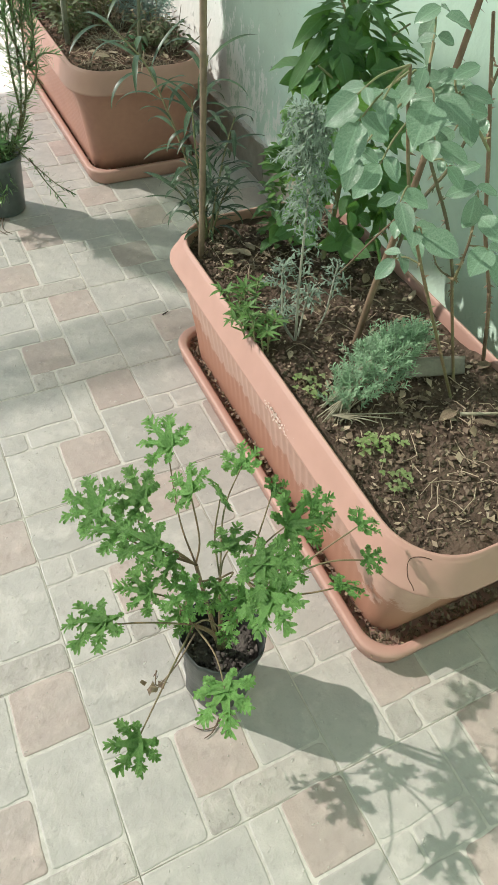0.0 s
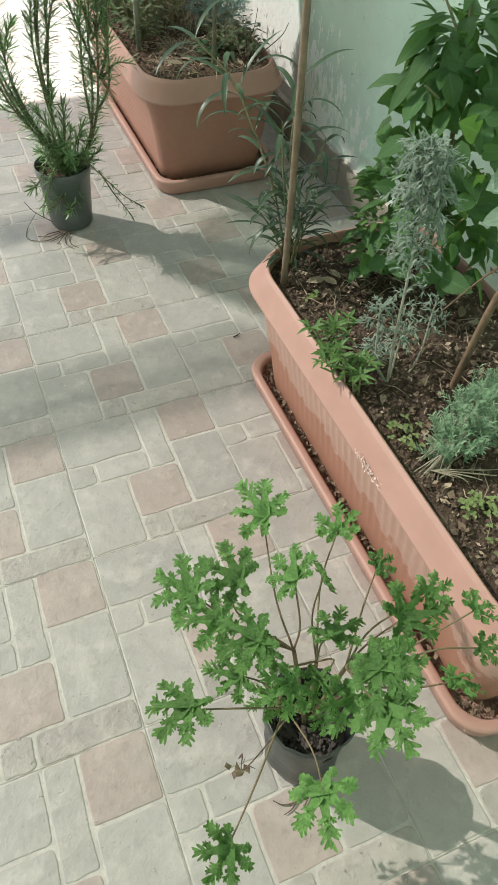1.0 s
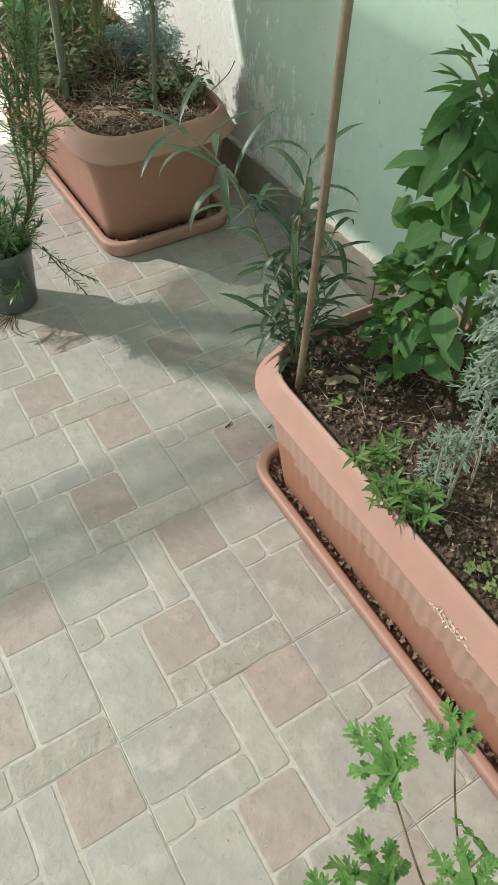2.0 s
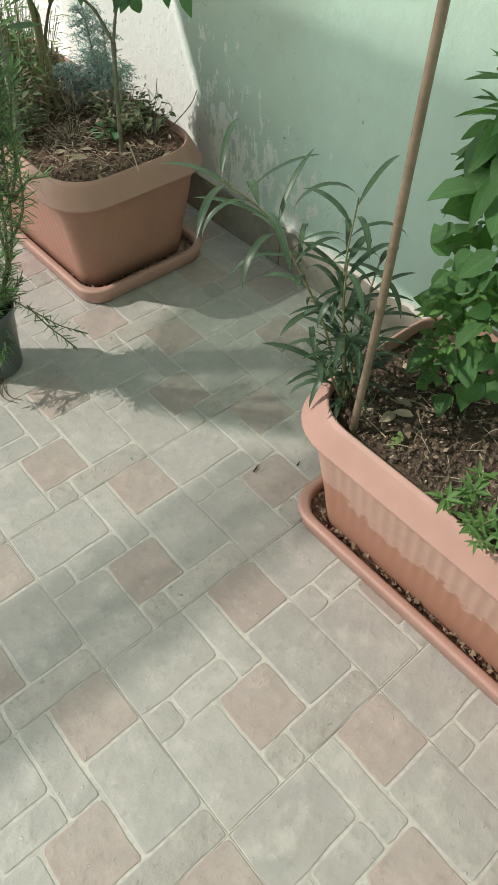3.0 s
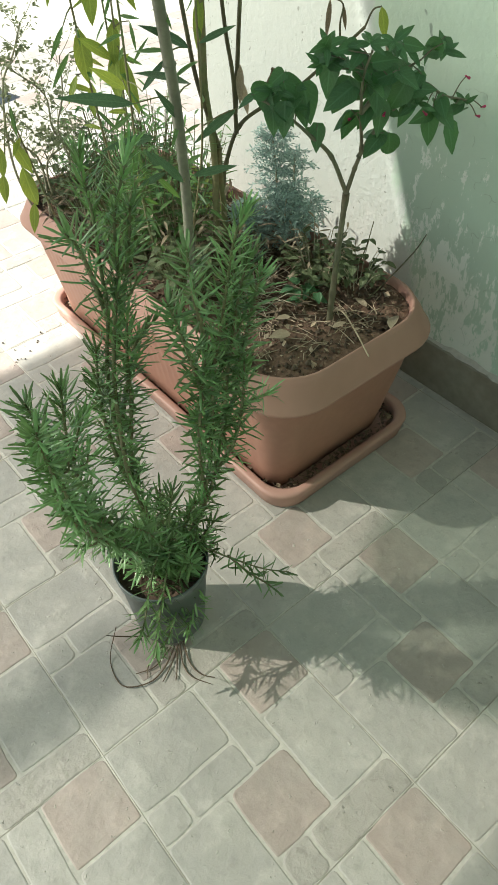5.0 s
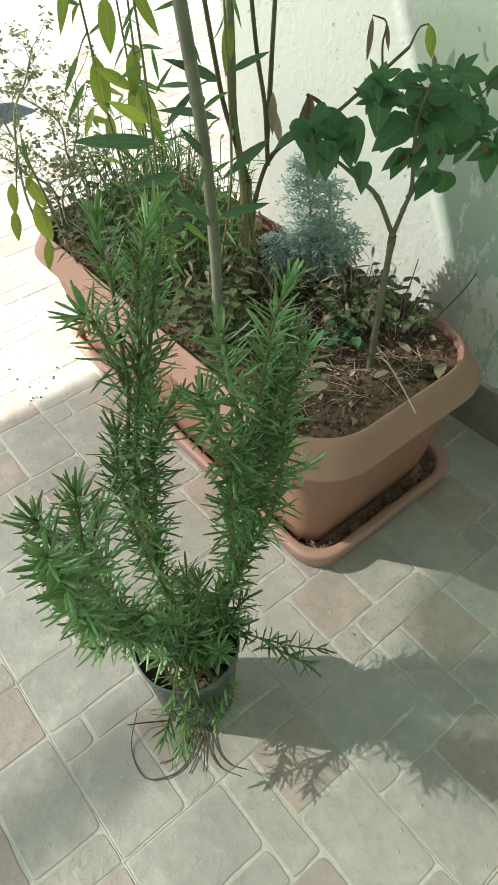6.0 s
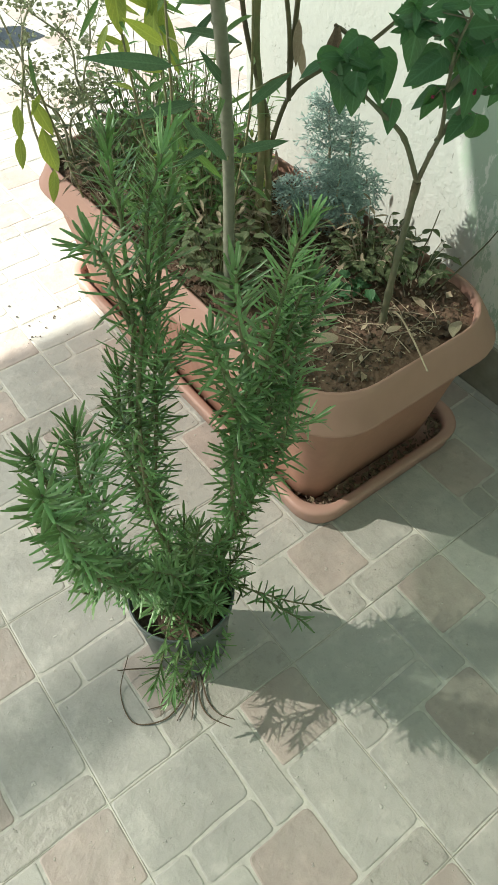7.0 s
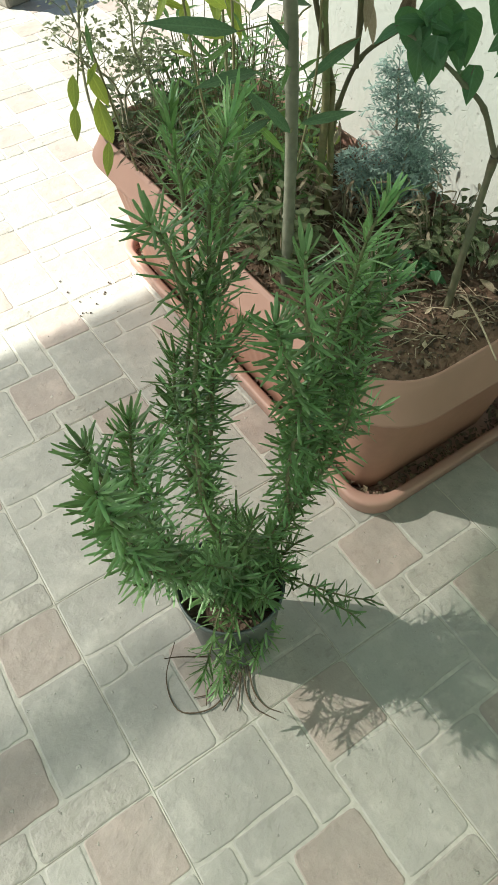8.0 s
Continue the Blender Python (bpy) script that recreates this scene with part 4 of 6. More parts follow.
for k, (hub, at, size) in enumerate(GER):
    at, h = Vector(at), Vector(HUBS[hub])
    outw = at - Vector((GX, GY, 0.33))
    flatd = Vector((outw.x, outw.y, 0)).normalized()
    d = flatd + Vector((rng.gauss(0, 0.25), rng.gauss(0, 0.25), rng.uniform(-0.35, 0.15)))
    nn = Vector((flatd.x * 0.3 - 0.22, flatd.y * 0.3 - 0.25, 1.0)) + Vector((rng.gauss(0, 0.2), rng.gauss(0, 0.2), 0))
    if k in (5, 13):
        nn = Vector((0.9, -0.5, 0.25))
    sag = Vector((rng.gauss(0, 0.008), rng.gauss(0, 0.008), 0.018)) if at.z < 0.4 else Vector((rng.gauss(0, 0.010), rng.gauss(0, 0.010), -0.014))
    g = Geo()
    g.tube(smooth_line([h, h.lerp(at, 0.5) + sag, at], 6), 0.0015, 0.0010, 6)
    part("petiole", g, M_PETIOLE, geranium)
    part("leaf", GER_LEAVES[k % 5], M_GERAN, geranium, m=leaf_pose(at - d.normalized() * size * 0.12, d, nn, size * 1.16))
g = Geo()
hub = Vector((-0.17, -0.81, 0.27))
tip = Vector((-0.235, -0.83, 0.20))
g.tube(smooth_line([hub, hub.lerp(tip, 0.5) + Vector((0, 0, -0.02)), tip, tip + Vector((0.004, 0.012, 0.022))], 4), 0.0013, 0.0008, 5)
for _ in range(9):
    flake(g, tip + Vector((rng.gauss(0, 0.008), rng.gauss(0, 0.008), rng.gauss(0, 0.008))), rng.uniform(0.012, 0.024), rng, 1.2)
part("withered_leaf", g, M_LITTER, geranium, "dried brown shrivelled leaf")

# ---- rosemary in a green-black pot ----
RX, RY = -0.112, 0.795
rng = random.Random(5)
pot = thing("plant_pot", (RX, RY, 0), "round dark green plastic nursery pot with rolled rim", "plant pot")
g = Geo()
rows = lathe(g, RX, RY, [(0.001, 0.052), (0.002, 0.057), (0.006, 0.0595), (0.15, 0.0715), (0.152, 0.0740), (0.172, 0.0765), (0.1755, 0.0760), (0.1765, 0.0740), (0.174, 0.0725), (0.12, 0.0690)], 56)
g.f.append(tuple(reversed(rows[0])))
part("pot_body", g, M_POT, pot)
g = Geo()
disc(g, RX, RY, 0.0705, 0.148, 0.010, 7)
part("soil", g, M_SOIL, pot, "dry brown soil")
g = Geo()
for pts in ([(-0.145, 0.740, 0.006), (-0.180, 0.720, 0.003), (-0.215, 0.716, 0.003), (-0.250, 0.740, 0.003), (-0.242, 0.790, 0.003), (-0.205, 0.822, 0.03)], [(-0.135, 0.738, 0.006), (-0.152, 0.705, 0.003), (-0.154, 0.678, 0.003), (-0.138, 0.648, 0.003)],
            [(-0.128, 0.738, 0.005), (-0.142, 0.700, 0.003), (-0.140, 0.672, 0.003), (-0.126, 0.652, 0.003)], [(-0.150, 0.742, 0.006), (-0.190, 0.732, 0.003), (-0.222, 0.742, 0.003)], [(-0.155, 0.745, 0.006), (-0.195, 0.742, 0.004), (-0.212, 0.722, 0.003)],
            [(-0.140, 0.738, 0.005), (-0.165, 0.705, 0.003), (-0.178, 0.690, 0.003)], [(-0.138, 0.738, 0.005), (-0.170, 0.716, 0.003), (-0.196, 0.702, 0.003)], [(-0.17, 0.775, 0.02), (-0.212, 0.79, 0.05), (-0.235, 0.785, 0.09)]):
    g = Geo()
    g.tube(smooth_line(pts, 5), 0.0015, 0.0007, 5)
    part("root", g, M_ROOT, pot, "thin brown root")

rosemary = thing("rosemary", (RX, RY, 0.148), "upright rosemary bush with three needle-leaved branches in a nursery pot", "potted plant")


def needle_branch(pts, r0, step, reach, name="branch", bare=0.03):
    """A rosemary branch: a woody stem with paired needles, crowded towards the tip."""
    line = smooth_line(pts, 8)
    length = sum((b - a).length for a, b in zip(line, line[1:]))
    s = Geo()
    s.tube(line, r0, 0.0012, 6)
    b = part(name, s, M_ROSESTEM, rosemary, "thin woody stem")
    g = Geo()
    t, turn = bare, rng.uniform(0, 3)
    while t < 1.0:
        p, d = along(line, t)
        a = d.cross(Vector((0.2, 0.3, 0.9))).normalized()
        c = d.cross(a)
        grow = min(1.0, 0.72 + 1.5 * (1 - t)) * min(1, 0.85 + t)
        for k in range(rng.choice((3, 3, 4))):
            ang = turn + k * 6.283 / 2.6 + rng.gauss(0, 0.3)
            side = a * math.cos(ang) + c * math.sin(ang)
            tilt = rng.uniform(-0.1, 0.5) if t < 0.5 else rng.uniform(0.25, 1.05) if t < 0.9 else rng.uniform(0.7, 2.0)
            nd = side + d * tilt + Vector((0, 0, 0.12))
            g.leaf(p, nd, d - side * 0.3, 1.17 * reach * grow * rng.uniform(0.72, 1.15), rng.uniform(0.0028, 0.0036), needle, 4, rng.uniform(-0.45, 0.55), -0.35)
        turn += 1.4 + rng.gauss(0, 0.2)
        t += 2.05 * step / length * rng.uniform(0.7, 1.3)
    part("foliage", g, M_ROSEM, b, "dense dark green needle leaves")
    return line


B = Vector((RX, RY, 0.15))
# each branch: where it starts in the pot (or None, from another branch) and its course
SIDE_ARM = [(True, [(-0.127, 0.789, 0.21), (-0.183, 0.781, 0.324), (-0.222, 0.772, 0.442), (-0.235, 0.766, 0.529), (-0.236, 0.762, 0.591), (-0.241, 0.761, 0.621)]),
        (True, [(-0.122, 0.8, 0.195), (-0.17, 0.794, 0.31), (-0.198, 0.788, 0.416), (-0.203, 0.784, 0.506), (-0.198, 0.782, 0.569), (-0.192, 0.782, 0.602)]),
        (True, [(-0.139, 0.783, 0.227), (-0.203, 0.77, 0.336), (-0.238, 0.759, 0.431), (-0.243, 0.75, 0.507), (-0.241, 0.741, 0.565)]),
        (False, [(-0.153, 0.796, 0.249), (-0.191, 0.794, 0.363), (-0.201, 0.796, 0.447), (-0.186, 0.798, 0.503), (-0.167, 0.804, 0.528)]),
        (False, [(-0.152, 0.787, 0.238), (-0.212, 0.766, 0.375), (-0.236, 0.749, 0.49), (-0.248, 0.734, 0.574), (-0.25, 0.721, 0.616)])]
MIDDLE_ARM = [(True, [(-0.102, 0.81, 0.222), (-0.12, 0.821, 0.343), (-0.114, 0.832, 0.444), (-0.101, 0.844, 0.523), (-0.079, 0.855, 0.593), (-0.059, 0.866, 0.641), (-0.045, 0.878, 0.701), (-0.021, 0.889, 0.738), (0.0, 0.9, 0.764)]),
        (True, [(-0.104, 0.82, 0.226), (-0.114, 0.832, 0.337), (-0.114, 0.844, 0.454), (-0.102, 0.856, 0.531), (-0.082, 0.867, 0.594), (-0.073, 0.879, 0.654), (-0.064, 0.891, 0.708), (-0.061, 0.903, 0.747), (-0.054, 0.915, 0.772)]),
        (False, [(-0.103, 0.86, 0.406), (-0.076, 0.857, 0.494), (-0.057, 0.853, 0.547), (-0.031, 0.85, 0.567)]),
        (False, [(-0.072, 0.88, 0.527), (-0.051, 0.877, 0.601), (-0.035, 0.873, 0.666), (-0.027, 0.87, 0.715)]),
        (False, [(-0.113, 0.84, 0.312), (-0.099, 0.84, 0.4), (-0.086, 0.84, 0.477), (-0.08, 0.84, 0.547), (-0.069, 0.84, 0.605)]),
        (False, [(-0.113, 0.84, 0.312), (-0.122, 0.847, 0.389), (-0.123, 0.855, 0.461), (-0.115, 0.862, 0.516), (-0.105, 0.87, 0.557)]),
        (False, [(-0.077, 0.88, 0.582), (-0.09, 0.873, 0.653), (-0.102, 0.867, 0.696), (-0.115, 0.86, 0.718)]),
        (False, [(-0.049, 0.89, 0.636), (-0.023, 0.903, 0.67), (0.006, 0.917, 0.703), (0.023, 0.93, 0.721)])]
FAR_ARM = [(True, [(-0.066, 0.8, 0.16), (-0.019, 0.794, 0.259), (-0.002, 0.784, 0.387), (0.001, 0.774, 0.5), (0.014, 0.769, 0.576), (0.024, 0.764, 0.641), (0.034, 0.76, 0.697), (0.053, 0.76, 0.727)]),
        (True, [(-0.056, 0.799, 0.167), (-0.005, 0.79, 0.279), (0.015, 0.78, 0.401), (0.022, 0.771, 0.497), (0.032, 0.763, 0.585), (0.041, 0.76, 0.634), (0.053, 0.758, 0.67)]),
        (False, [(0.02, 0.794, 0.382), (-0.019, 0.776, 0.505), (-0.045, 0.761, 0.596), (-0.067, 0.749, 0.666)]),
        (False, [(0.012, 0.784, 0.494), (-0.014, 0.771, 0.608), (-0.025, 0.764, 0.668), (-0.029, 0.761, 0.71)]),
        (False, [(0.024, 0.789, 0.383), (0.062, 0.779, 0.419), (0.1, 0.774, 0.417)]),
        (False, [(0.021, 0.788, 0.386), (0.044, 0.781, 0.453), (0.051, 0.771, 0.532), (0.062, 0.763, 0.598), (0.072, 0.758, 0.64)]),
        (False, [(-0.006, 0.79, 0.294), (0.035, 0.78, 0.358), (0.043, 0.767, 0.445), (0.039, 0.755, 0.527)]),
        (False, [(-0.014, 0.801, 0.247), (-0.023, 0.784, 0.393), (-0.018, 0.774, 0.487), (-0.013, 0.764, 0.564)]),
        (False, [(0.013, 0.791, 0.476), (0.04, 0.789, 0.525), (0.048, 0.784, 0.591), (0.048, 0.78, 0.646)])]
DROOPING = [(True, [(-0.112, 0.76, 0.236), (-0.14, 0.74, 0.195), (-0.171, 0.72, 0.148), (-0.198, 0.7, 0.098)]),
        (True, [(-0.093, 0.765, 0.196), (-0.117, 0.745, 0.134), (-0.146, 0.725, 0.105), (-0.178, 0.705, 0.101)]),
        (True, [(-0.13, 0.765, 0.235), (-0.163, 0.745, 0.202), (-0.19, 0.725, 0.169), (-0.213, 0.705, 0.166)]),
        (True, [(-0.095, 0.77, 0.24), (-0.087, 0.752, 0.156), (-0.101, 0.733, 0.091), (-0.128, 0.715, 0.074)])]
SPRIG = [(True, [(-0.063, 0.76, 0.199), (-0.022, 0.737, 0.158), (0.03, 0.713, 0.1), (0.071, 0.69, 0.074)]),
        (False, [(-0.027, 0.73, 0.175), (0.004, 0.717, 0.109), (0.028, 0.703, 0.07), (0.047, 0.69, 0.035)])]
CROWN = [(True, [(-0.102, 0.79, 0.176), (-0.094, 0.78, 0.271), (-0.084, 0.77, 0.351)]),
        (True, [(-0.084, 0.79, 0.154), (-0.066, 0.785, 0.232), (-0.042, 0.78, 0.28)]),
        (True, [(-0.12, 0.79, 0.19), (-0.12, 0.795, 0.265), (-0.115, 0.8, 0.311)]),
        (True, [(-0.088, 0.8, 0.143), (-0.09, 0.81, 0.24), (-0.078, 0.82, 0.302)]),
        (True, [(-0.066, 0.79, 0.13), (-0.035, 0.785, 0.179), (-0.007, 0.78, 0.204)]),
        (True, [(-0.112, 0.77, 0.212), (-0.135, 0.76, 0.297), (-0.163, 0.75, 0.353)]),
        (True, [(-0.087, 0.77, 0.179), (-0.059, 0.76, 0.186), (-0.036, 0.75, 0.198)])]
for arm, r0, step, reach in ((SIDE_ARM, 0.0034, 0.0040, 0.031), (MIDDLE_ARM, 0.0040, 0.0038, 0.031), (FAR_ARM, 0.0040, 0.0038, 0.031), (DROOPING, 0.0022, 0.0034, 0.027), (SPRIG, 0.0020, 0.0075, 0.022), (CROWN, 0.0022, 0.0036, 0.029)):
    for rooted, pts in arm:
        if rooted:
            pts = [B + (Vector(pts[0]) - B) * 0.25, *pts]
        main = needle_branch(pts, r0, step, reach)
        if rooted and r0 >= 0.0034:                          # short side shoots up the main branches
            for k in range(3):
                p, d = along(main, 0.2 + 0.2 * k)
                a = k * 2.4 + 0.7
                out = Vector((math.cos(a), math.sin(a), 0))
                ln = rng.uniform(0.024, 0.052)
                needle_branch([p, p + out * ln * 0.45 + d * ln * 0.25, p + out * ln * 0.62 + d * ln * 0.8], 0.0018, 0.0040, 0.028, "side_shoot", 0.15)
for k in range(6):                                       # crowded young shoots over the pot
    a = k * 2.39996
    out = Vector((math.cos(a), math.sin(a) - 0.35, 0))
    p = B + Vector((0.028 * math.cos(a) + 0.01, 0.024 * math.sin(a), 0.0))
    h, r = rng.uniform(0.05, 0.11), rng.uniform(0.015, 0.045)
    needle_branch([p, p + out * r * 0.6 + Vector((0, 0, h)), p + out * r + Vector((0, 0, h * 1.25))], 0.0018, 0.0036, 0.027, "young_shoot", 0.1)

# ---- plants of the first planter ----
def cane(pts, r, material, label, nodes):
    line = smooth_line(pts, 14)
    knots = {int(k * (len(line) - 1)) for k in nodes}
    ob = thing("garden_cane", line[0], label, "garden cane")
    g = Geo()
    g.tube(line, r, r * 0.86, 12)
    part("pole", g, material, ob)
    for k in sorted(knots):                             # the ring at each joint of the cane
        p, d = line[k], (line[k] - line[k - 1]).normalized()
        g = Geo()
        g.tube([p - d * 0.004, p - d * 0.002, p, p + d * 0.002, p + d * 0.004], r * 0.90, r * 0.90, 12, (2,))
        part("joint_ring", g, material, ob)
    return ob


cane([(0.158, -0.061, 0.30), (0.156, -0.066, 0.55), (0.152, -0.066, 0.875), (0.149, -0.068, 1.12), (0.147, -0.069, 1.28)], 0.0064, M_BAMBOO, "dry brown bamboo cane stuck upright in the soil", (0.13, 0.345, 0.585, 0.80))

SETS = {"lance_broad": leaf_set("leaf", lance, 0.34, M_BROAD), "broad": leaf_set("leaf", ovate, 0.66, M_BROAD), "mirabilis": leaf_set("leaf", cordate, 0.60, M_MIRAB, 6), "mirabilis_young": leaf_set("leaf", lance, 0.34, M_MIRAB), "dark_long": leaf_set("leaf", lance, 0.175, M_LONG), "rose": leaf_set("leaf", lambda t: max(0.02, math.sin(math.pi * t ** 0.86) ** 0.7), 0.60, M_ROSE, 6),
        "seedling": leaf_set("leaf", lance, 0.25, M_SEED), "yellow": leaf_set("leaf", lance, 0.36, M_YELLOW), "lance": leaf_set("leaf", lance, 0.15, M_VINE), "yellow_long": leaf_set("leaf", lance, 0.24, M_YELLOW),
        "olive": leaf_set("leaf", ovate, 0.62, M_OLIVE), "brown_narrow": leaf_set("leaf", lance, 0.17, M_LITTER), "dead_narrow": leaf_set("leaf", lance, 0.22, M_LITTER_PALE), "dead": leaf_set("leaf", lance, 0.5, M_LITTER_PALE), "brown": leaf_set("leaf", lance, 0.5, M_LITTER)}


def leaf_on(ob, kind, base, d, nrm, size, rng):
    ms = SETS[kind]
    return part("leaf", ms[rng.randrange(len(ms))], None, ob, m=leaf_pose(Vector(base), d, nrm, size))


# narrow-leaved shrub at the end of the planter
rng = random.Random(31)
willow = thing("narrow_leaved_shrub", (0.195, -0.005, 0.318), "young shrub with long narrow drooping dark leaves beside the cane", "shrub")
SHOOTS = [[(0.190, -0.005, 0.31), (0.172, 0.035, 0.45), (0.142, 0.082, 0.56), (0.112, 0.118, 0.635), (0.060, 0.155, 0.690)],
          [(0.195, -0.005, 0.31), (0.198, 0.020, 0.44), (0.200, 0.040, 0.55), (0.212, 0.045, 0.66)],
          [(0.190, -0.010, 0.31), (0.182, 0.000, 0.42), (0.172, 0.010, 0.52), (0.165, 0.010, 0.60)],
          [(0.200, -0.005, 0.31), (0.220, 0.010, 0.40), (0.240, 0.020, 0.48), (0.262, 0.025, 0.55)],
          [(0.185, -0.015, 0.31), (0.165, 0.005, 0.38), (0.135, 0.020, 0.43)],
          [(0.205, -0.005, 0.31), (0.225, 0.005, 0.37), (0.250, 0.012, 0.42)]]
for q, pts in enumerate(SHOOTS):
    line = smooth_line(pts, 7)
    g = Geo()
    g.tube(line, 0.0028, 0.0012, 6)
    part("stem", g, M_TWIG, willow)
    count = (22, 20, 17, 14, 10, 10)[q]
    for k in range(count):
        t = 0.16 + 0.84 * k / (count - 1)
        p, d = along(line, t)
        a = k * 2.4 + q
        side = Vector((math.cos(a), math.sin(a), 0.15))
        nd = side + d * rng.uniform(0.5, 1.1)
        big = (0.118 if q < 2 else 0.095) * rng.uniform(0.75, 1.15)
        g = Geo()
        g.leaf(p, nd, Vector((0, 0, 1)) - side * 0.4, big, 0.0102 * rng.uniform(0.8, 1.15), strap, 9, rng.uniform(0.5, 2.3), 0.3)
        part("leaf", g, M_WILLOW, willow)
g = Geo()
for _ in range(90):
    a, s = rng.uniform(0, 6.28), rng.uniform(0, 0.04)
    p = Vector((0.195 + s * math.cos(a), 0.0 + s * math.sin(a), 0.318))
    h = rng.uniform(0.03, 0.26)
    g.leaf(p + Vector((0, 0, h * 0.6)), Vector((math.cos(a), math.sin(a), rng.uniform(0.1, 1.6))), Vector((0, 0, 1)), rng.uniform(0.03, 0.062), 0.0034, strap, 5, rng.uniform(0.2, 1.4), 0.3)
part("undergrowth", g, M_WILLOW, willow, "thicket of fine narrow leaves at the foot")

# tall bushy plant with broad leaves
rng = random.Random(37)
bush = thing("broad_leaved_plant", (0.385, -0.170, 0.318), "tall bushy herb with broad drooping green leaves against the wall", "plant")
line = smooth_line([(0.385, -0.170, 0.31), (0.410, -0.152, 0.44), (0.432, -0.115, 0.56), (0.452, -0.067, 0.68), (0.470, -0.025, 0.765)], 8)
g = Geo()
g.tube(line, 0.006, 0.002, 7)
part("stem", g, M_TWIG, bush)
for k in range(7):
    p, d = along(line, 0.15 + 0.11 * k)
    a = k * 2.4
    g = Geo()
    g.tube(smooth_line([p, p + Vector((0.05 * math.cos(a), 0.05 * math.sin(a), 0.05)), p + Vector((0.09 * math.cos(a), 0.08 * math.sin(a), 0.08))], 4), 0.003, 0.0015, 6)
    part("side_stem", g, M_TWIG, bush)
for k in range(400):
    t = rng.uniform(0.13, 1.0)
    p, d = along(line, t)
    a = k * 2.39996 + rng.gauss(0, 0.25)
    wide = 0.122 * (1 - 0.62 * max(0, t - 0.5) / 0.5) * (0.75 if t < 0.12 else 1)
    s = wide * math.sqrt(rng.uniform(0.12, 1))
    side = Vector((math.cos(a), math.sin(a), 0))
    at = p + side * s + Vector((0, 0, rng.gauss(0, 0.012)))
    if at.x > WALL_X - 0.08:
        continue
    if t < 0.9:
        d, nn = side * 0.5 + Vector((rng.gauss(0, 0.6), rng.gauss(0, 0.6), rng.uniform(-1.1, 0.25))), side + Vector((rng.gauss(0, 0.6), rng.gauss(0, 0.6), 0.7))
    else:
        d, nn = side + Vector((0, 0, rng.uniform(-0.3, 0.9))), Vector((side.x * 0.4, side.y * 0.4, 1))
    leaf_on(bush, "broad" if t < 0.82 else "lance_broad", at, d, nn, rng.uniform(0.030, 0.072), rng)
for k in range(9):                                       # long side leaves that stand off the top
    a = k * 0.72
    leaf_on(bush, "lance_broad", line[-2] + Vector((0.02 * math.cos(a), 0.02 * math.sin(a), -0.02 - 0.012 * k)), (math.cos(a) - 0.3, math.sin(a) - 0.2, rng.uniform(-0.5, 0.35)), (0, 0, 1), rng.uniform(0.065, 0.095), rng)
leaf_on(bush, "lance_broad", (0.417, -0.025, 0.740), (-0.85, -0.15, -0.5), (-0.3, -0.5, 0.9), 0.095, rng)
leaf_on(bush, "lance_broad", (0.370, -0.055, 0.685), (-0.75, -0.25, -0.8), (-0.5, -0.5, 0.6), 0.08, rng)
leaf_on(bush, "lance_broad", (0.420, -0.075, 0.735), (-0.35, -0.35, -1.0), (-0.5, -0.6, 0.4), 0.09, rng)
g = Geo()
for k in range(220):
    a, s = rng.uniform(0, 6.28), 0.05 * math.sqrt(rng.random())
    p = Vector((0.335 + s * math.cos(a), -0.095 + s * math.sin(a), rng.uniform(0.34, 0.57 - s)))
    g.leaf(p, Vector((math.cos(a), math.sin(a), rng.uniform(-0.3, 0.7))), Vector((0, 0, 1)), rng.uniform(0.014, 0.028), rng.uniform(0.009, 0.016), ovate, 3, 0.5, 0.2)
part("young_foliage", g, M_SEED, bush, "small fresh green leaves low on the plant")


def silver_spray(ob, line, material, count, reach, rng, t0=0.3, lacy=4, lobe=0.0027, droop=0.012):
    """Finely cut silvery foliage round a stem."""
    g = Geo()
    for k in range(count):
        t = t0 + (1 - t0) * (k / count) ** 0.9
        p, d = along(line, t)
        a = k * 2.4
        side = Vector((math.cos(a), math.sin(a), 0))
        r = reach * rng.uniform(0.55, 1.1) * (1 - 0.35 * max(0, (t - 0.75) / 0.25))
        nd = (side * 0.9 + d * rng.uniform(0.1, 0.8)).normalized()
        spine = smooth_line([p, p + nd * r * 0.55 + Vector((0, 0, 0.004)), p + nd * r + Vector((0, 0, -droop * rng.uniform(0.2, 1.0)))], 3)
        g.tube(spine, 0.0010, 0.0006, 3)
        for j in range(lacy * 2):
            q, qd = along(spine, 0.25 + 0.75 * j / (lacy * 2))
            sd = qd.cross(Vector((rng.gauss(0, 0.5), rng.gauss(0, 0.5), 1))).normalized() * (1 if j % 2 else -1)
            fd = sd + qd * 0.9 + Vector((0, 0, rng.uniform(-0.2, 0.4)))
            ln = rng.uniform(0.0024, 0.0046) * lobe / 0.001
            g.leaf(q, fd, Vector((0, 0, 1)), ln, lobe, blunt, 3, rng.uniform(-0.4, 0.9) if lobe < 0.003 else rng.uniform(0.4, 2.6), 0.2)
            g.leaf(q + fd.normalized() * ln * 0.5, fd + sd.cross(qd) * rng.uniform(-0.8, 0.8) + qd * 0.6, Vector((0, 0, 1)), ln * 0.75, 0.0025, blunt, 2, 0.3, 0.2)
            g.leaf(q + fd.normalized() * ln * 0.6, fd - sd.cross(qd) * rng.uniform(-0.8, 0.8) - qd * 0.5, Vector((0, 0, 1)), ln * 0.6, 0.0024, blunt, 2, 0.3, 0.2)
    return part("foliage", g, material, ob, "finely cut silver-grey leaves")


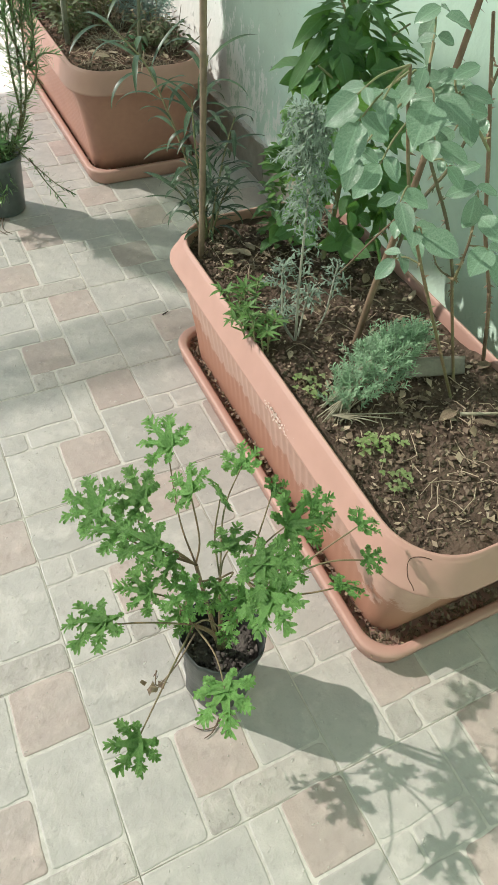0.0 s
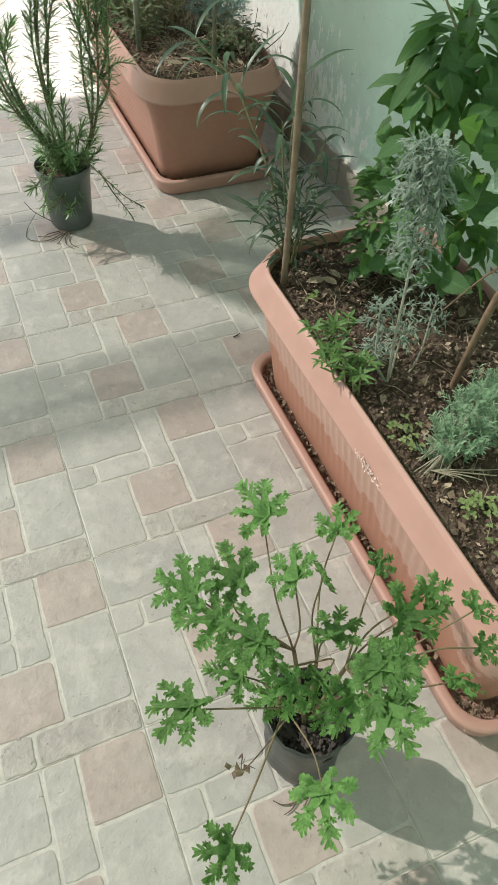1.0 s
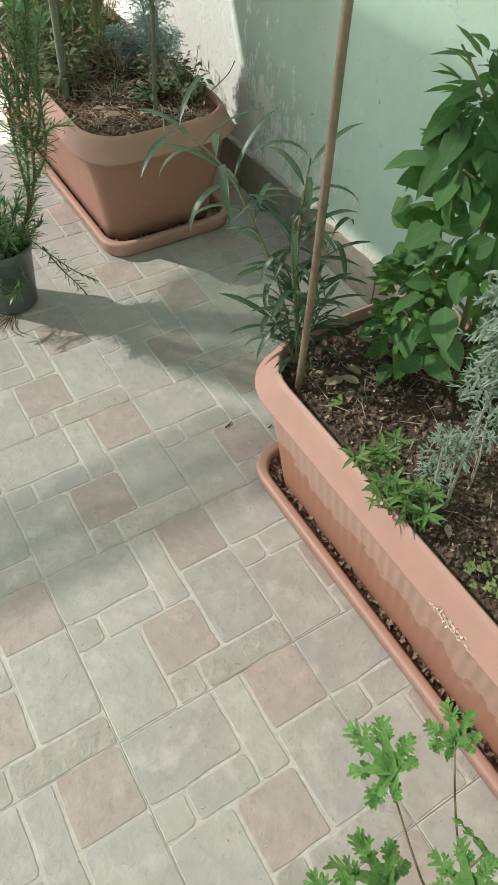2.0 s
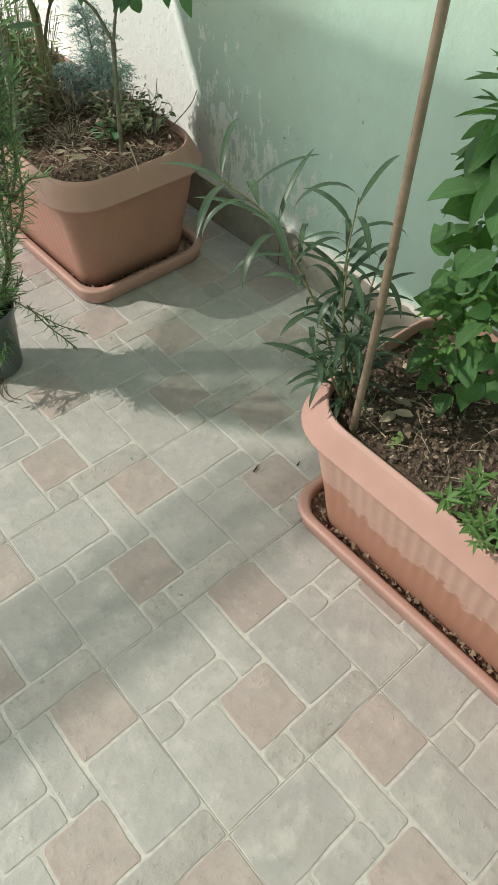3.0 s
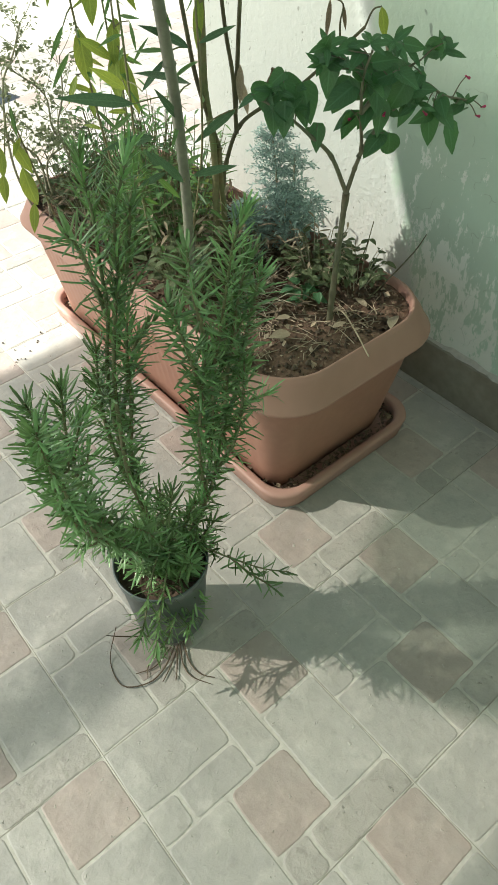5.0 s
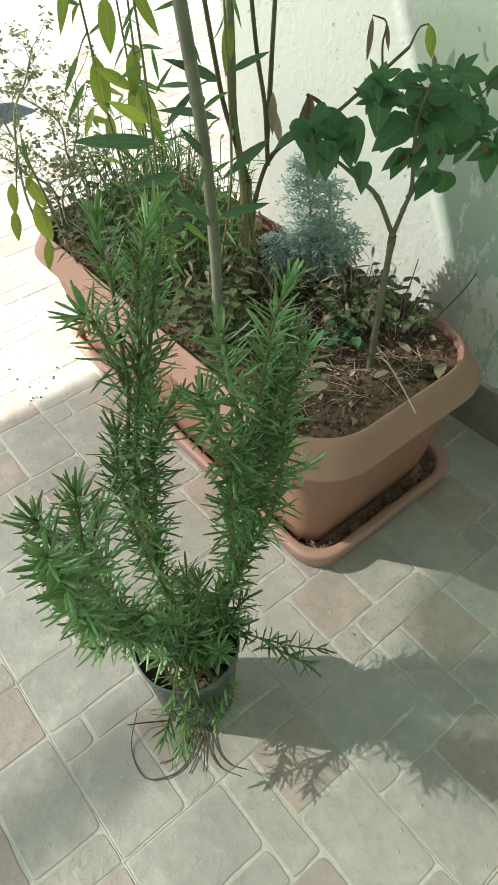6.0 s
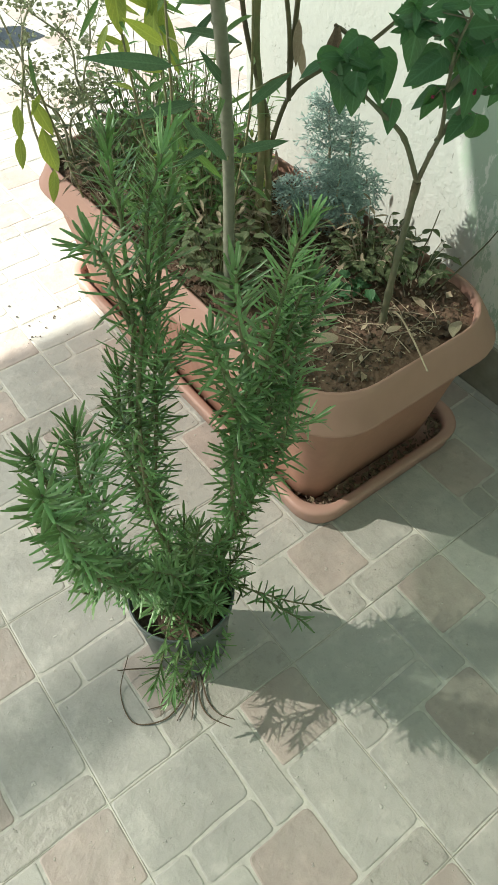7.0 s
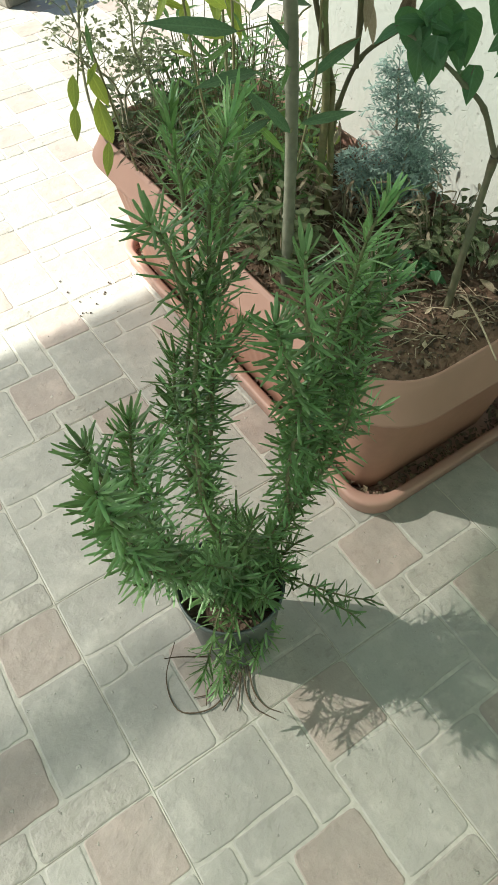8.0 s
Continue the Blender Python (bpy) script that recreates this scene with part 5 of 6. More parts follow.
rng = random.Random(41)
silver = thing("silver_wormwood", (0.215, -0.372, 0.318), "lanky silver-grey wormwood with lacy leaves and bare lower stem", "plant")
line = smooth_line([(0.215, -0.372, 0.31), (0.206, -0.372, 0.42), (0.202, -0.372, 0.52), (0.196, -0.373, 0.63), (0.185, -0.374, 0.735)], 8)
g = Geo()
g.tube(line, 0.0026, 0.0016, 6)
part("stem", g, M_GREYSTEM, silver, "pale bare woody stem")
silver_spray(silver, line, M_SILVER, 26, 0.034, rng, 0.34, 2, 0.0034, 0.02)
silver_spray(silver, line, M_SILVER, 46, 0.052, rng, 0.56, 3, 0.0036, 0.03)
silver_spray(silver, line, M_SILVER, 30, 0.072, rng, 0.80, 4, 0.0038, 0.04)
for pts in ([(0.215, -0.372, 0.31), (0.190, -0.360, 0.36), (0.184, -0.352, 0.43), (0.182, -0.348, 0.475)], [(0.217, -0.374, 0.31), (0.250, -0.372, 0.318), (0.285, -0.352, 0.345), (0.310, -0.325, 0.385), (0.325, -0.310, 0.415)], [(0.215, -0.372, 0.31), (0.198, -0.355, 0.34), (0.190, -0.34, 0.38)], [(0.217, -0.372, 0.31), (0.24, -0.345, 0.35), (0.255, -0.33, 0.39)]):
    ln2 = smooth_line(pts, 6)
    g = Geo()
    g.tube(ln2, 0.0022, 0.0014, 6)
    part("side_stem", g, M_GREYSTEM, silver)
    silver_spray(silver, ln2, M_SILVER, 12, 0.034, rng, 0.60, 2, 0.0034, 0.02)

# bright seedling clump hanging over the rim
rng = random.Random(43)
seedling = thing("seedling_clump", (0.150, -0.335, 0.318), "fresh green seedling clump leaning over the planter rim", "plant")
for q in range(13):
    a = q * 0.5
    p0 = Vector((0.143 + 0.02 * math.cos(a), -0.328 + 0.062 * math.sin(a), 0.322))
    tip = p0 + Vector((rng.uniform(-0.050, 0.02), rng.uniform(-0.04, 0.04), rng.uniform(0.040, 0.085)))
    line = smooth_line([p0, p0.lerp(tip, 0.5) + Vector((0, 0, 0.02)), tip], 4)
    g = Geo()
    g.tube(line, 0.0018, 0.001, 5)
    part("stem", g, M_TWIG, seedling)
    for k in range(16):
        p, d = along(line, 0.20 + 0.80 * k / 15)
        b = k * 1.9 + q
        leaf_on(seedling, "seedling", p, Vector((math.cos(b), math.sin(b), 0.1)) + d * 0.5, Vector((0, 0, 1)), rng.uniform(0.016, 0.034), rng)

# grey-green cushion plant, fallen to one side
rng = random.Random(47)
mound = thing("lavender_cotton", (0.175, -0.568, 0.318), "grey-green needle-leaved cushion plant flopped over the soil", "plant")
long_way, short_way = Vector((0.942, 0.335, 0)), Vector((-0.335, 0.942, 0))
sprigs = []
g = Geo()
for k in range(165):
    rr, a = math.sqrt(rng.random()), rng.uniform(0, 6.283)
    u, w = rr * math.cos(a), rr * math.sin(a)
    foot = Vector((0.278, -0.532, 0.322)) + long_way * 0.098 * u + short_way * 0.036 * w + Vector((0, 0, 0.040 * (1 - rr * rr) + 0.030 * (u + 0.8)))
    d = (long_way * (0.55 + 0.7 * u) + short_way * 0.5 * w + Vector((0, 0, 0.9 - 0.35 * rr)) + Vector((rng.gauss(0, 0.2), rng.gauss(0, 0.2), rng.gauss(0, 0.15)))).normalized()
    sprigs.append(smooth_line([foot, foot + d * 0.018, foot + d * rng.uniform(0.028, 0.054) + Vector((0, 0, -0.002))], 3))
    if k % 4 == 0:
        root = Vector((0.178 + rng.gauss(0, 0.014), -0.568 + rng.gauss(0, 0.014), 0.318))
        g.tube(smooth_line([root, root.lerp(foot, 0.5) + Vector((0, 0, 0.012)), foot], 4), 0.0010, 0.0007, 4)
for k in range(6):                                       # bare stems trailing round the lower edge
    a = -2.9 + 0.23 * k
    e = Vector((0.285, -0.53, 0.325)) + long_way * 0.12 * math.cos(a) + short_way * 0.080 * math.sin(a)
    g.tube(smooth_line([(0.172, -0.568, 0.326), Vector((0.19, -0.59, 0.34)).lerp(e, 0.5), e], 5), 0.0013, 0.0009, 4)
part("stalk_tuft", g, M_PALESTEM, mound, "thin pale stems")
g = Geo()
for ln2 in sprigs:
    for k in range(30):
        p, d = along(ln2, k / 29)
        a = k * 2.4
        c = d.cross(Vector((0.1, 0, 1))).normalized()
        side = c * math.cos(a) + c.cross(d) * math.sin(a)
        g.leaf(p, side * 0.8 + d * rng.uniform(0.5, 1.3), Vector((0, 0, 1)), rng.uniform(0.006, 0.012), 0.0019, blunt, 3, rng.uniform(-0.6, 1.6), 0.2)
part("foliage", g, M_MOUND, mound, "dense small grey-green needles")

# tiny clover-like seedlings
rng = random.Random(53)
for k, (x, y, spread, count) in enumerate(((0.206, -0.729, 0.020, 18), (0.226, -0.660, 0.026, 22), (0.186, -0.653, 0.018, 12), (0.176, -0.475, 0.022, 14), (0.172, -0.510, 0.016, 10), (0.190, -0.125, 0.012, 9))):
    ob = thing("clover_seedling", (x, y, soil_height(x, y, 3)), "tiny pale green clover seedlings on the soil", "seedling", "clover seedlings")
    g, s = Geo(), Geo()
    for _ in range(count):
        px, py = x + rng.gauss(0, spread * 0.6), y + rng.gauss(0, spread * 0.6)
        z = soil_height(px, py, 3)
        top = Vector((px + rng.gauss(0, 0.003), py + rng.gauss(0, 0.003), z + rng.uniform(0.008, 0.02)))
        s.tube([(px, py, z), top], 0.0006, 0.0005, 3)
        for j in range(3):
            a = j * 2.1 + rng.random()
            g.leaf(top, Vector((math.cos(a), math.sin(a), 0.1)), Vector((0, 0, 1)), rng.uniform(0.005, 0.009), 0.006, ovate, 3, 0.3, 0.15)
    part("stalk_tuft", s, M_TWIG, ob)
    part("leaf_tuft", g, M_CLOVER, ob)

# grey piece of board behind the cushion plant
ob = thing("wood_offcut", (0.405, -0.541, 0.318), "flat weathered grey piece of board half sunk in the soil", "board")
g = Geo()
slab(g, -0.055, -0.016, -0.014, 0.055, 0.016, 0.014, 0.003)
part("board", g, M_SLAB, ob, m=Matrix.Translation((0.405, -0.542, 0.332)) @ Euler((0.9, 0.12, -0.18)).to_matrix().to_4x4(), flat=True)

# rose bush
rng = random.Random(59)
rose = thing("rose_bush", (0.40, -0.50, 0.318), "leggy rose bush with grey-green leaves and thorny stems", "shrub")
STEMS = [([(0.313, -0.422, 0.31), (0.324, -0.426, 0.455), (0.343, -0.429, 0.575), (0.357, -0.433, 0.723), (0.366, -0.436, 0.831), (0.375, -0.440, 0.95), (0.38, -0.44, 1.05)], 0.0085, M_WOOD),
         ([(0.401, -0.605, 0.31), (0.270, -0.616, 0.554), (0.212, -0.627, 0.657), (0.159, -0.638, 0.760), (0.120, -0.649, 0.861), (0.101, -0.660, 0.910)], 0.0036, M_PETIOLE),
         ([(0.432, -0.571, 0.31), (0.365, -0.556, 0.520), (0.336, -0.581, 0.565), (0.329, -0.590, 0.635), (0.306, -0.600, 0.71)], 0.0036, M_PETIOLE),
         ([(0.365, -0.551, 0.537), (0.292, -0.577, 0.659), (0.207, -0.604, 0.775), (0.162, -0.630, 0.836), (0.14, -0.64, 0.90)], 0.0036, M_DARKSTEM),
         ([(0.508, -0.559, 0.31), (0.447, -0.564, 0.482), (0.377, -0.570, 0.624), (0.324, -0.575, 0.756), (0.291, -0.580, 0.831), (0.25, -0.59, 0.92)], 0.0046, M_WOOD),
         ([(0.350, -0.425, 0.49), (0.346, -0.447, 0.597), (0.369, -0.473, 0.679), (0.370, -0.500, 0.789), (0.36, -0.52, 0.90)], 0.0042, M_DARKSTEM),
         ([(0.347, -0.424, 0.590), (0.336, -0.420, 0.567), (0.325, -0.390, 0.514), (0.295, -0.360, 0.437)], 0.0030, M_WOOD),
         ([(0.365, -0.556, 0.537), (0.350, -0.53, 0.545), (0.340, -0.510, 0.575)], 0.0022, M_DARKSTEM),
         ([(0.324, -0.575, 0.756), (0.27, -0.60, 0.80), (0.21, -0.63, 0.84), (0.17, -0.65, 0.88)], 0.0028, M_TWIG),
         ([(0.385, -0.648, 0.32), (0.43, -0.670, 0.325), (0.48, -0.69, 0.33)], 0.0040, M_PALESTEM)]
lines = []
for pts, r, material in STEMS:
    ln2 = smooth_line(pts, 8)
    lines.append(ln2)
    g = Geo()
    g.tube(ln2, r * 0.8, r * 0.42, 8)
    for k in range(int(len(ln2) * 0.6)):
        p, d = along(ln2, rng.uniform(0.1, 0.95))
        a = d.cross(Vector((rng.gauss(0, 1), rng.gauss(0, 1), rng.gauss(0, 1)))).normalized()
        g.leaf(p + a * r * 0.5, a - d * 0.3, d, 0.008, 0.004, lambda t: max(0.03, 1 - t), 2, 0.4, 0.4)
    part("stem", g, material, rose)
ROSE = [(0.041, -0.680, 0.876, 0.046), (0.063, -0.680, 0.892, 0.028), (0.034, -0.680, 0.900, 0.032), (0.112, -0.660, 0.898, 0.034), (0.140, -0.660, 0.872, 0.050), (0.172, -0.640, 0.887, 0.036), (0.193, -0.640, 0.870, 0.040), (0.176, -0.640, 0.815, 0.036),
        (0.046, -0.680, 0.842, 0.034), (0.075, -0.680, 0.830, 0.038), (0.129, -0.660, 0.769, 0.038), (0.192, -0.640, 0.704, 0.046), (0.196, -0.600, 0.643, 0.032), (0.279, -0.620, 0.728, 0.040), (0.298, -0.620, 0.694, 0.048), (0.348, -0.620, 0.626, 0.060),
        (0.220, -0.620, 0.774, 0.030), (0.168, -0.600, 0.926, 0.034), (0.157, -0.620, 0.909, 0.032), (0.208, -0.620, 0.849, 0.034), (0.225, -0.620, 0.831, 0.034), (0.215, -0.620, 0.816, 0.036)]
g = Geo()
for x, y, z, size in ROSE:
    at = Vector((x, y, z))
    node = min((p for ln2 in lines[1:6] + lines[8:9] for p in ln2), key=lambda p: (p - at).length)
    d = (at - node)
    g = Geo()
    g.tube(smooth_line([node, node.lerp(at, 0.6) + Vector((0, 0, 0.006)), at], 4), 0.0014, 0.0009, 5)
    part("petiole", g, M_TWIG, rose)
    dd = Vector((d.x, d.y, 0)).normalized() if d.length > 0.01 else Vector((-1, 0, 0))
    d1 = dd * 0.7 + Vector((rng.gauss(0, 0.35), rng.gauss(0, 0.35) - 0.15, rng.uniform(-0.75, -0.1)))
    leaf_on(rose, "rose", at, d1, Vector((-0.35, -0.45, 0.9)), size * 1.12, rng)
    for sgn in (-1, 1):
        s = d1.cross(Vector((0, 0, 1))).normalized() * sgn
        for back in (0.010, 0.034)[:rng.choice((1, 1, 2))]:
            leaf_on(rose, "rose", at - d1.normalized() * back, s + d1 * 0.45 + Vector((0, 0, -0.1)), Vector((-0.3 + rng.gauss(0, 0.2), -0.4 + rng.gauss(0, 0.2), 0.9)), size * rng.uniform(0.60, 1.0), rng)

# fallen dry leaves that stand out on the soil
rng = random.Random(61)
for k, (x, y, size, kind) in enumerate(((0.235, -0.085, 0.040, "dead"), (0.265, -0.095, 0.034, "dead"), (0.250, -0.110, 0.036, "dead"), (0.285, -0.13, 0.034, "dead"), (0.225, -0.115, 0.03, "brown"), (0.48, -0.36, 0.038, "dead"), (0.455, -0.31, 0.036, "dead"),
                                        (0.34, -0.07, 0.035, "brown"), (0.42, -0.28, 0.035, "brown"), (0.38, -0.64, 0.045, "brown"), (0.36, -0.60, 0.04, "brown"), (0.42, -0.70, 0.045, "brown"), (0.47, -0.58, 0.04, "brown"), (0.30, -0.60, 0.028, "brown"), (0.19, -0.40, 0.026, "dead"))):
    z = soil_height(x, y, 3) + 0.007
    ob = thing("fallen_leaf", (x, y, z), "curled dry %s leaf lying on the soil" % ("pale" if kind == "dead" else "brown"), "dead leaf", "fallen leaves")
    a = rng.uniform(0, 6.28)
    leaf_on(ob, kind, (x, y, z), Vector((math.cos(a), math.sin(a), 0.15)), Vector((rng.gauss(0, 0.35), rng.gauss(0, 0.35), 1)), size, rng)

# ---- plants of the second planter ----
rng = random.Random(67)
four = thing("four_oclock_plant", (0.381, 0.930, 0.318), "four o'clock plant with forked swollen stem, broad leaves and pink buds", "plant")
g = Geo()
g.tube(smooth_line([(0.381, 0.930, 0.30), (0.382, 0.928, 0.38), (0.383, 0.925, 0.456), (0.386, 0.920, 0.569)], 8), 0.0060, 0.0046, 9, {8, 16, 23, 24})
part("stem", g, M_MIRSTEM, four, "thick jointed pale green stem")
FORK = [[(0.386, 0.920, 0.569), (0.356, 0.930, 0.634), (0.325, 0.940, 0.667), (0.304, 0.950, 0.689), (0.274, 0.960, 0.715), (0.251, 0.970, 0.731)],
        [(0.386, 0.920, 0.569), (0.389, 0.910, 0.611), (0.388, 0.900, 0.645), (0.363, 0.885, 0.707), (0.344, 0.870, 0.760), (0.345, 0.860, 0.796)],
        [(0.363, 0.885, 0.707), (0.383, 0.870, 0.738), (0.413, 0.860, 0.757), (0.440, 0.855, 0.765)],
        [(0.389, 0.905, 0.630), (0.405, 0.890, 0.672), (0.432, 0.872, 0.710), (0.462, 0.862, 0.728), (0.500, 0.852, 0.705), (0.548, 0.848, 0.688)]]
for pts in FORK:
    g = Geo()
    g.tube(smooth_line(pts, 7), 0.0038, 0.0014, 7, {7, 14})
    part("branch", g, M_MIRSTEM, four)
# leaves hang in pairs from the joints: middle of the blade and its length
HANGING = [(0.261, 0.965, 0.720, 0.052), (0.285, 0.950, 0.730, 0.056), (0.313, 0.940, 0.716, 0.060), (0.274, 0.945, 0.703, 0.050), (0.330, 0.935, 0.666, 0.042), (0.309, 0.945, 0.706, 0.052), (0.267, 0.960, 0.700, 0.048),
           (0.315, 0.905, 0.760, 0.062), (0.336, 0.900, 0.732, 0.058), (0.358, 0.885, 0.737, 0.056), (0.375, 0.870, 0.734, 0.060), (0.353, 0.900, 0.688, 0.050), (0.379, 0.890, 0.697, 0.054), (0.393, 0.875, 0.692, 0.050),
           (0.404, 0.890, 0.650, 0.056), (0.428, 0.880, 0.641, 0.054), (0.412, 0.865, 0.722, 0.056), (0.438, 0.860, 0.716, 0.052), (0.439, 0.870, 0.690, 0.046), (0.491, 0.860, 0.654, 0.056), (0.538, 0.850, 0.631, 0.058)]
SPREAD = [(0.258, 0.970, 0.741, 0.040), (0.271, 0.960, 0.753, 0.036), (0.299, 0.955, 0.741, 0.040), (0.315, 0.900, 0.779, 0.046), (0.325, 0.885, 0.797, 0.040), (0.351, 0.875, 0.765, 0.046), (0.381, 0.870, 0.753, 0.048), (0.388, 0.860, 0.789, 0.046),
          (0.412, 0.860, 0.760, 0.050), (0.467, 0.860, 0.681, 0.044), (0.302, 0.900, 0.804, 0.036), (0.300, 0.910, 0.785, 0.036), (0.333, 0.880, 0.777, 0.046), (0.380, 0.865, 0.775, 0.044), (0.430, 0.855, 0.742, 0.046),
          (0.451, 0.860, 0.715, 0.040), (0.538, 0.850, 0.690, 0.038), (0.479, 0.850, 0.772, 0.040), (0.429, 0.860, 0.783, 0.042), (0.453, 0.850, 0.776, 0.046), (0.445, 0.860, 0.739, 0.044), (0.503, 0.850, 0.695, 0.046)]
ends = [p for pts in FORK for p in smooth_line(pts, 7)]
for q, (x, y, z, size) in enumerate(HANGING + SPREAD):
    size *= rng.uniform(0.80, 1.02)
    at = Vector((x, y, z))
    node = min(ends, key=lambda p: (p - at).length)
    out = Vector((at.x - node.x, at.y - node.y, 0))
    if q < len(HANGING):
        d = out * 9 + Vector((rng.gauss(0, 0.22), rng.gauss(0, 0.2), -1))
    else:
        a = q * 2.4
        d = out * 14 + Vector((math.cos(a), 0.6 * math.sin(a) - 0.2, rng.uniform(-0.5, 0.25)))
    d.normalize()
    base = at - d * size * 0.5
    leaf_on(four, "mirabilis", base, d, (-0.55 + rng.gauss(0, 0.25), -0.75 + rng.gauss(0, 0.2), 0.55), size, rng)
    a = q * 1.9                                          # its partner at the same joint
    leaf_on(four, "mirabilis", node.lerp(base, 0.6), Vector((math.cos(a), 0.7 * math.sin(a), rng.uniform(-0.6, 0.15))), (-0.35 + rng.gauss(0, 0.3), -0.45 + rng.gauss(0, 0.3), 0.8), size * rng.uniform(0.7, 0.95), rng)
    g = Geo()
    g.tube([node, node.lerp(base, 0.5) + Vector((0, 0, 0.003)), base], 0.0011, 0.0008, 5)
    part("petiole", g, M_MIRSTEM, four)
for x, y, z in ((0.268, 0.958, 0.742), (0.306, 0.902, 0.800), (0.388, 0.862, 0.796), (0.300, 0.905, 0.778), (0.451, 0.858, 0.705), (0.345, 0.865, 0.802), (0.552, 0.848, 0.681), (0.479, 0.848, 0.768)):      # tufts of narrow young leaves at the tips
    for k in range(7):
        a = k * 0.9 + x * 40
        leaf_on(four, "mirabilis_young", (x, y, z), (math.cos(a), 0.7 * math.sin(a), rng.uniform(-0.6, 0.9)), (-0.4, -0.7, 0.6), rng.uniform(0.020, 0.034), rng)
for x, y, z, d in ((0.398, 0.872, 0.702, (-0.7, -0.4, -0.2)), (0.465, 0.856, 0.690, (0.5, -0.5, -0.6)), (0.352, 0.893, 0.700, (-0.8, -0.3, 0.2)), (0.527, 0.838, 0.728, (0.6, -0.3, -0.4)), (0.590, 0.842, 0.668, (0.9, -0.2, 0.0)), (0.580, 0.842, 0.658, (0.8, -0.3, -0.3))):
    p, d = Vector((x, y, z)), Vector(d).normalized()
    node = min(ends, key=lambda e: (e - p).length)
    g = Geo()
    g.tube(smooth_line([node, node.lerp(p, 0.5) + Vector((0, 0, 0.004)), p], 4), 0.0010, 0.0008, 5)
    bud = part("bud", g, M_MIRSTEM, four, "flower bud on a thin stalk")
    g = Geo()
    g.tube([p - d * 0.002, p + d * 0.002, p + d * 0.005, p + d * 0.007], 0.0010, 0.0020, 7, {2})
    part("petal_tip", g, M_FLOWER, bud, "small pink tip")

# dark bare forked stems behind
rng = random.Random(71)
dark = thing("dark_stemmed_shrub", (0.365, 1.27, 0.318), "shrub with bare dark forking stems and a few wilted leaves", "shrub")
DARK = [[(0.378, 1.228, 0.28), (0.376, 1.225, 0.422), (0.371, 1.225, 0.49), (0.371, 1.225, 0.547)], [(0.371, 1.225, 0.547), (0.327, 1.215, 0.665), (0.305, 1.205, 0.751), (0.285, 1.20, 0.88), (0.275, 1.19, 1.0)],
        [(0.350, 1.228, 0.28), (0.357, 1.226, 0.42), (0.359, 1.225, 0.546), (0.340, 1.215, 0.658), (0.334, 1.205, 0.738), (0.330, 1.195, 0.86), (0.335, 1.19, 1.0)],
        [(0.376, 1.225, 0.47), (0.385, 1.225, 0.512), (0.411, 1.215, 0.576), (0.460, 1.200, 0.604), (0.520, 1.185, 0.621), (0.604, 1.160, 0.674), (0.646, 1.145, 0.704)],
        [(0.401, 1.210, 0.568), (0.400, 1.210, 0.595), (0.389, 1.200, 0.669), (0.368, 1.190, 0.752), (0.355, 1.185, 0.86), (0.35, 1.18, 0.98)], [(0.397, 1.207, 0.606), (0.397, 1.195, 0.708), (0.397, 1.190, 0.753), (0.405, 1.185, 0.86), (0.42, 1.18, 0.97)],
        [(0.520, 1.185, 0.621), (0.486, 1.185, 0.653), (0.463, 1.185, 0.668)]]
for q, pts in enumerate(DARK):
    g = Geo()
    g.tube(smooth_line(pts, 7), 0.0068 if q in (0, 2) else 0.0042, 0.0052 if q in (0, 2) else 0.0028, 7, {7, 14} if q == 3 else ())
    part("stem", g, M_TWIG if q in (0, 2) else M_DARKSTEM, dark)
for kind, base, tip in (("yellow", (0.668, 1.130, 0.735), (0.682, 1.125, 0.680)), ("dead", (0.684, 1.125, 0.690), (0.693, 1.120, 0.645)), ("brown", (0.581, 1.170, 0.755), (0.571, 1.165, 0.693)), ("brown", (0.464, 1.183, 0.672), (0.452, 1.180, 0.600)), ("brown", (0.468, 1.182, 0.668), (0.470, 1.178, 0.610)),
                        ("brown", (0.460, 1.182, 0.664), (0.434, 1.178, 0.620)), ("dead", (0.397, 1.190, 0.689), (0.391, 1.186, 0.624)), ("dead", (0.404, 1.195, 0.66), (0.412, 1.19, 0.60)), ("brown", (0.602, 1.160, 0.745), (0.613, 1.158, 0.700)), ("yellow_long", (0.33, 1.20, 0.80), (0.31, 1.19, 0.73))):
    base, tip = Vector(base), Vector(tip)
    leaf_on(dark, kind + "_narrow" if kind in ("brown", "dead") else kind, base, tip - base, (-0.6, -0.7, 0.3), (tip - base).length, rng)
for pts in ([(0.646, 1.145, 0.704), (0.655, 1.138, 0.730), (0.668, 1.130, 0.735)], [(0.604, 1.160, 0.674), (0.598, 1.160, 0.715), (0.602, 1.160, 0.745), (0.581, 1.170, 0.757)]):
    g = Geo()
    g.tube(smooth_line(pts, 5), 0.0020, 0.0012, 6)
    part("twig", g, M_DARKSTEM, dark)

cane([(0.217, 1.126, 0.30), (0.215, 1.120, 0.40), (0.214, 1.113, 0.563), (0.195, 1.090, 0.701), (0.166, 1.060, 0.813), (0.135, 1.030, 0.93), (0.105, 1.00, 1.05)], 0.0088, M_BAMBOO2, "pale weathered cane leaning in the planter with a climber on it", (0.22, 0.42, 0.60, 0.83))

# climber with long leaves on the second cane
rng = random.Random(73)
vine = thing("climbing_plant", (0.235, 1.20, 0.318), "climber with long green and yellowing leaves round the cane", "plant")
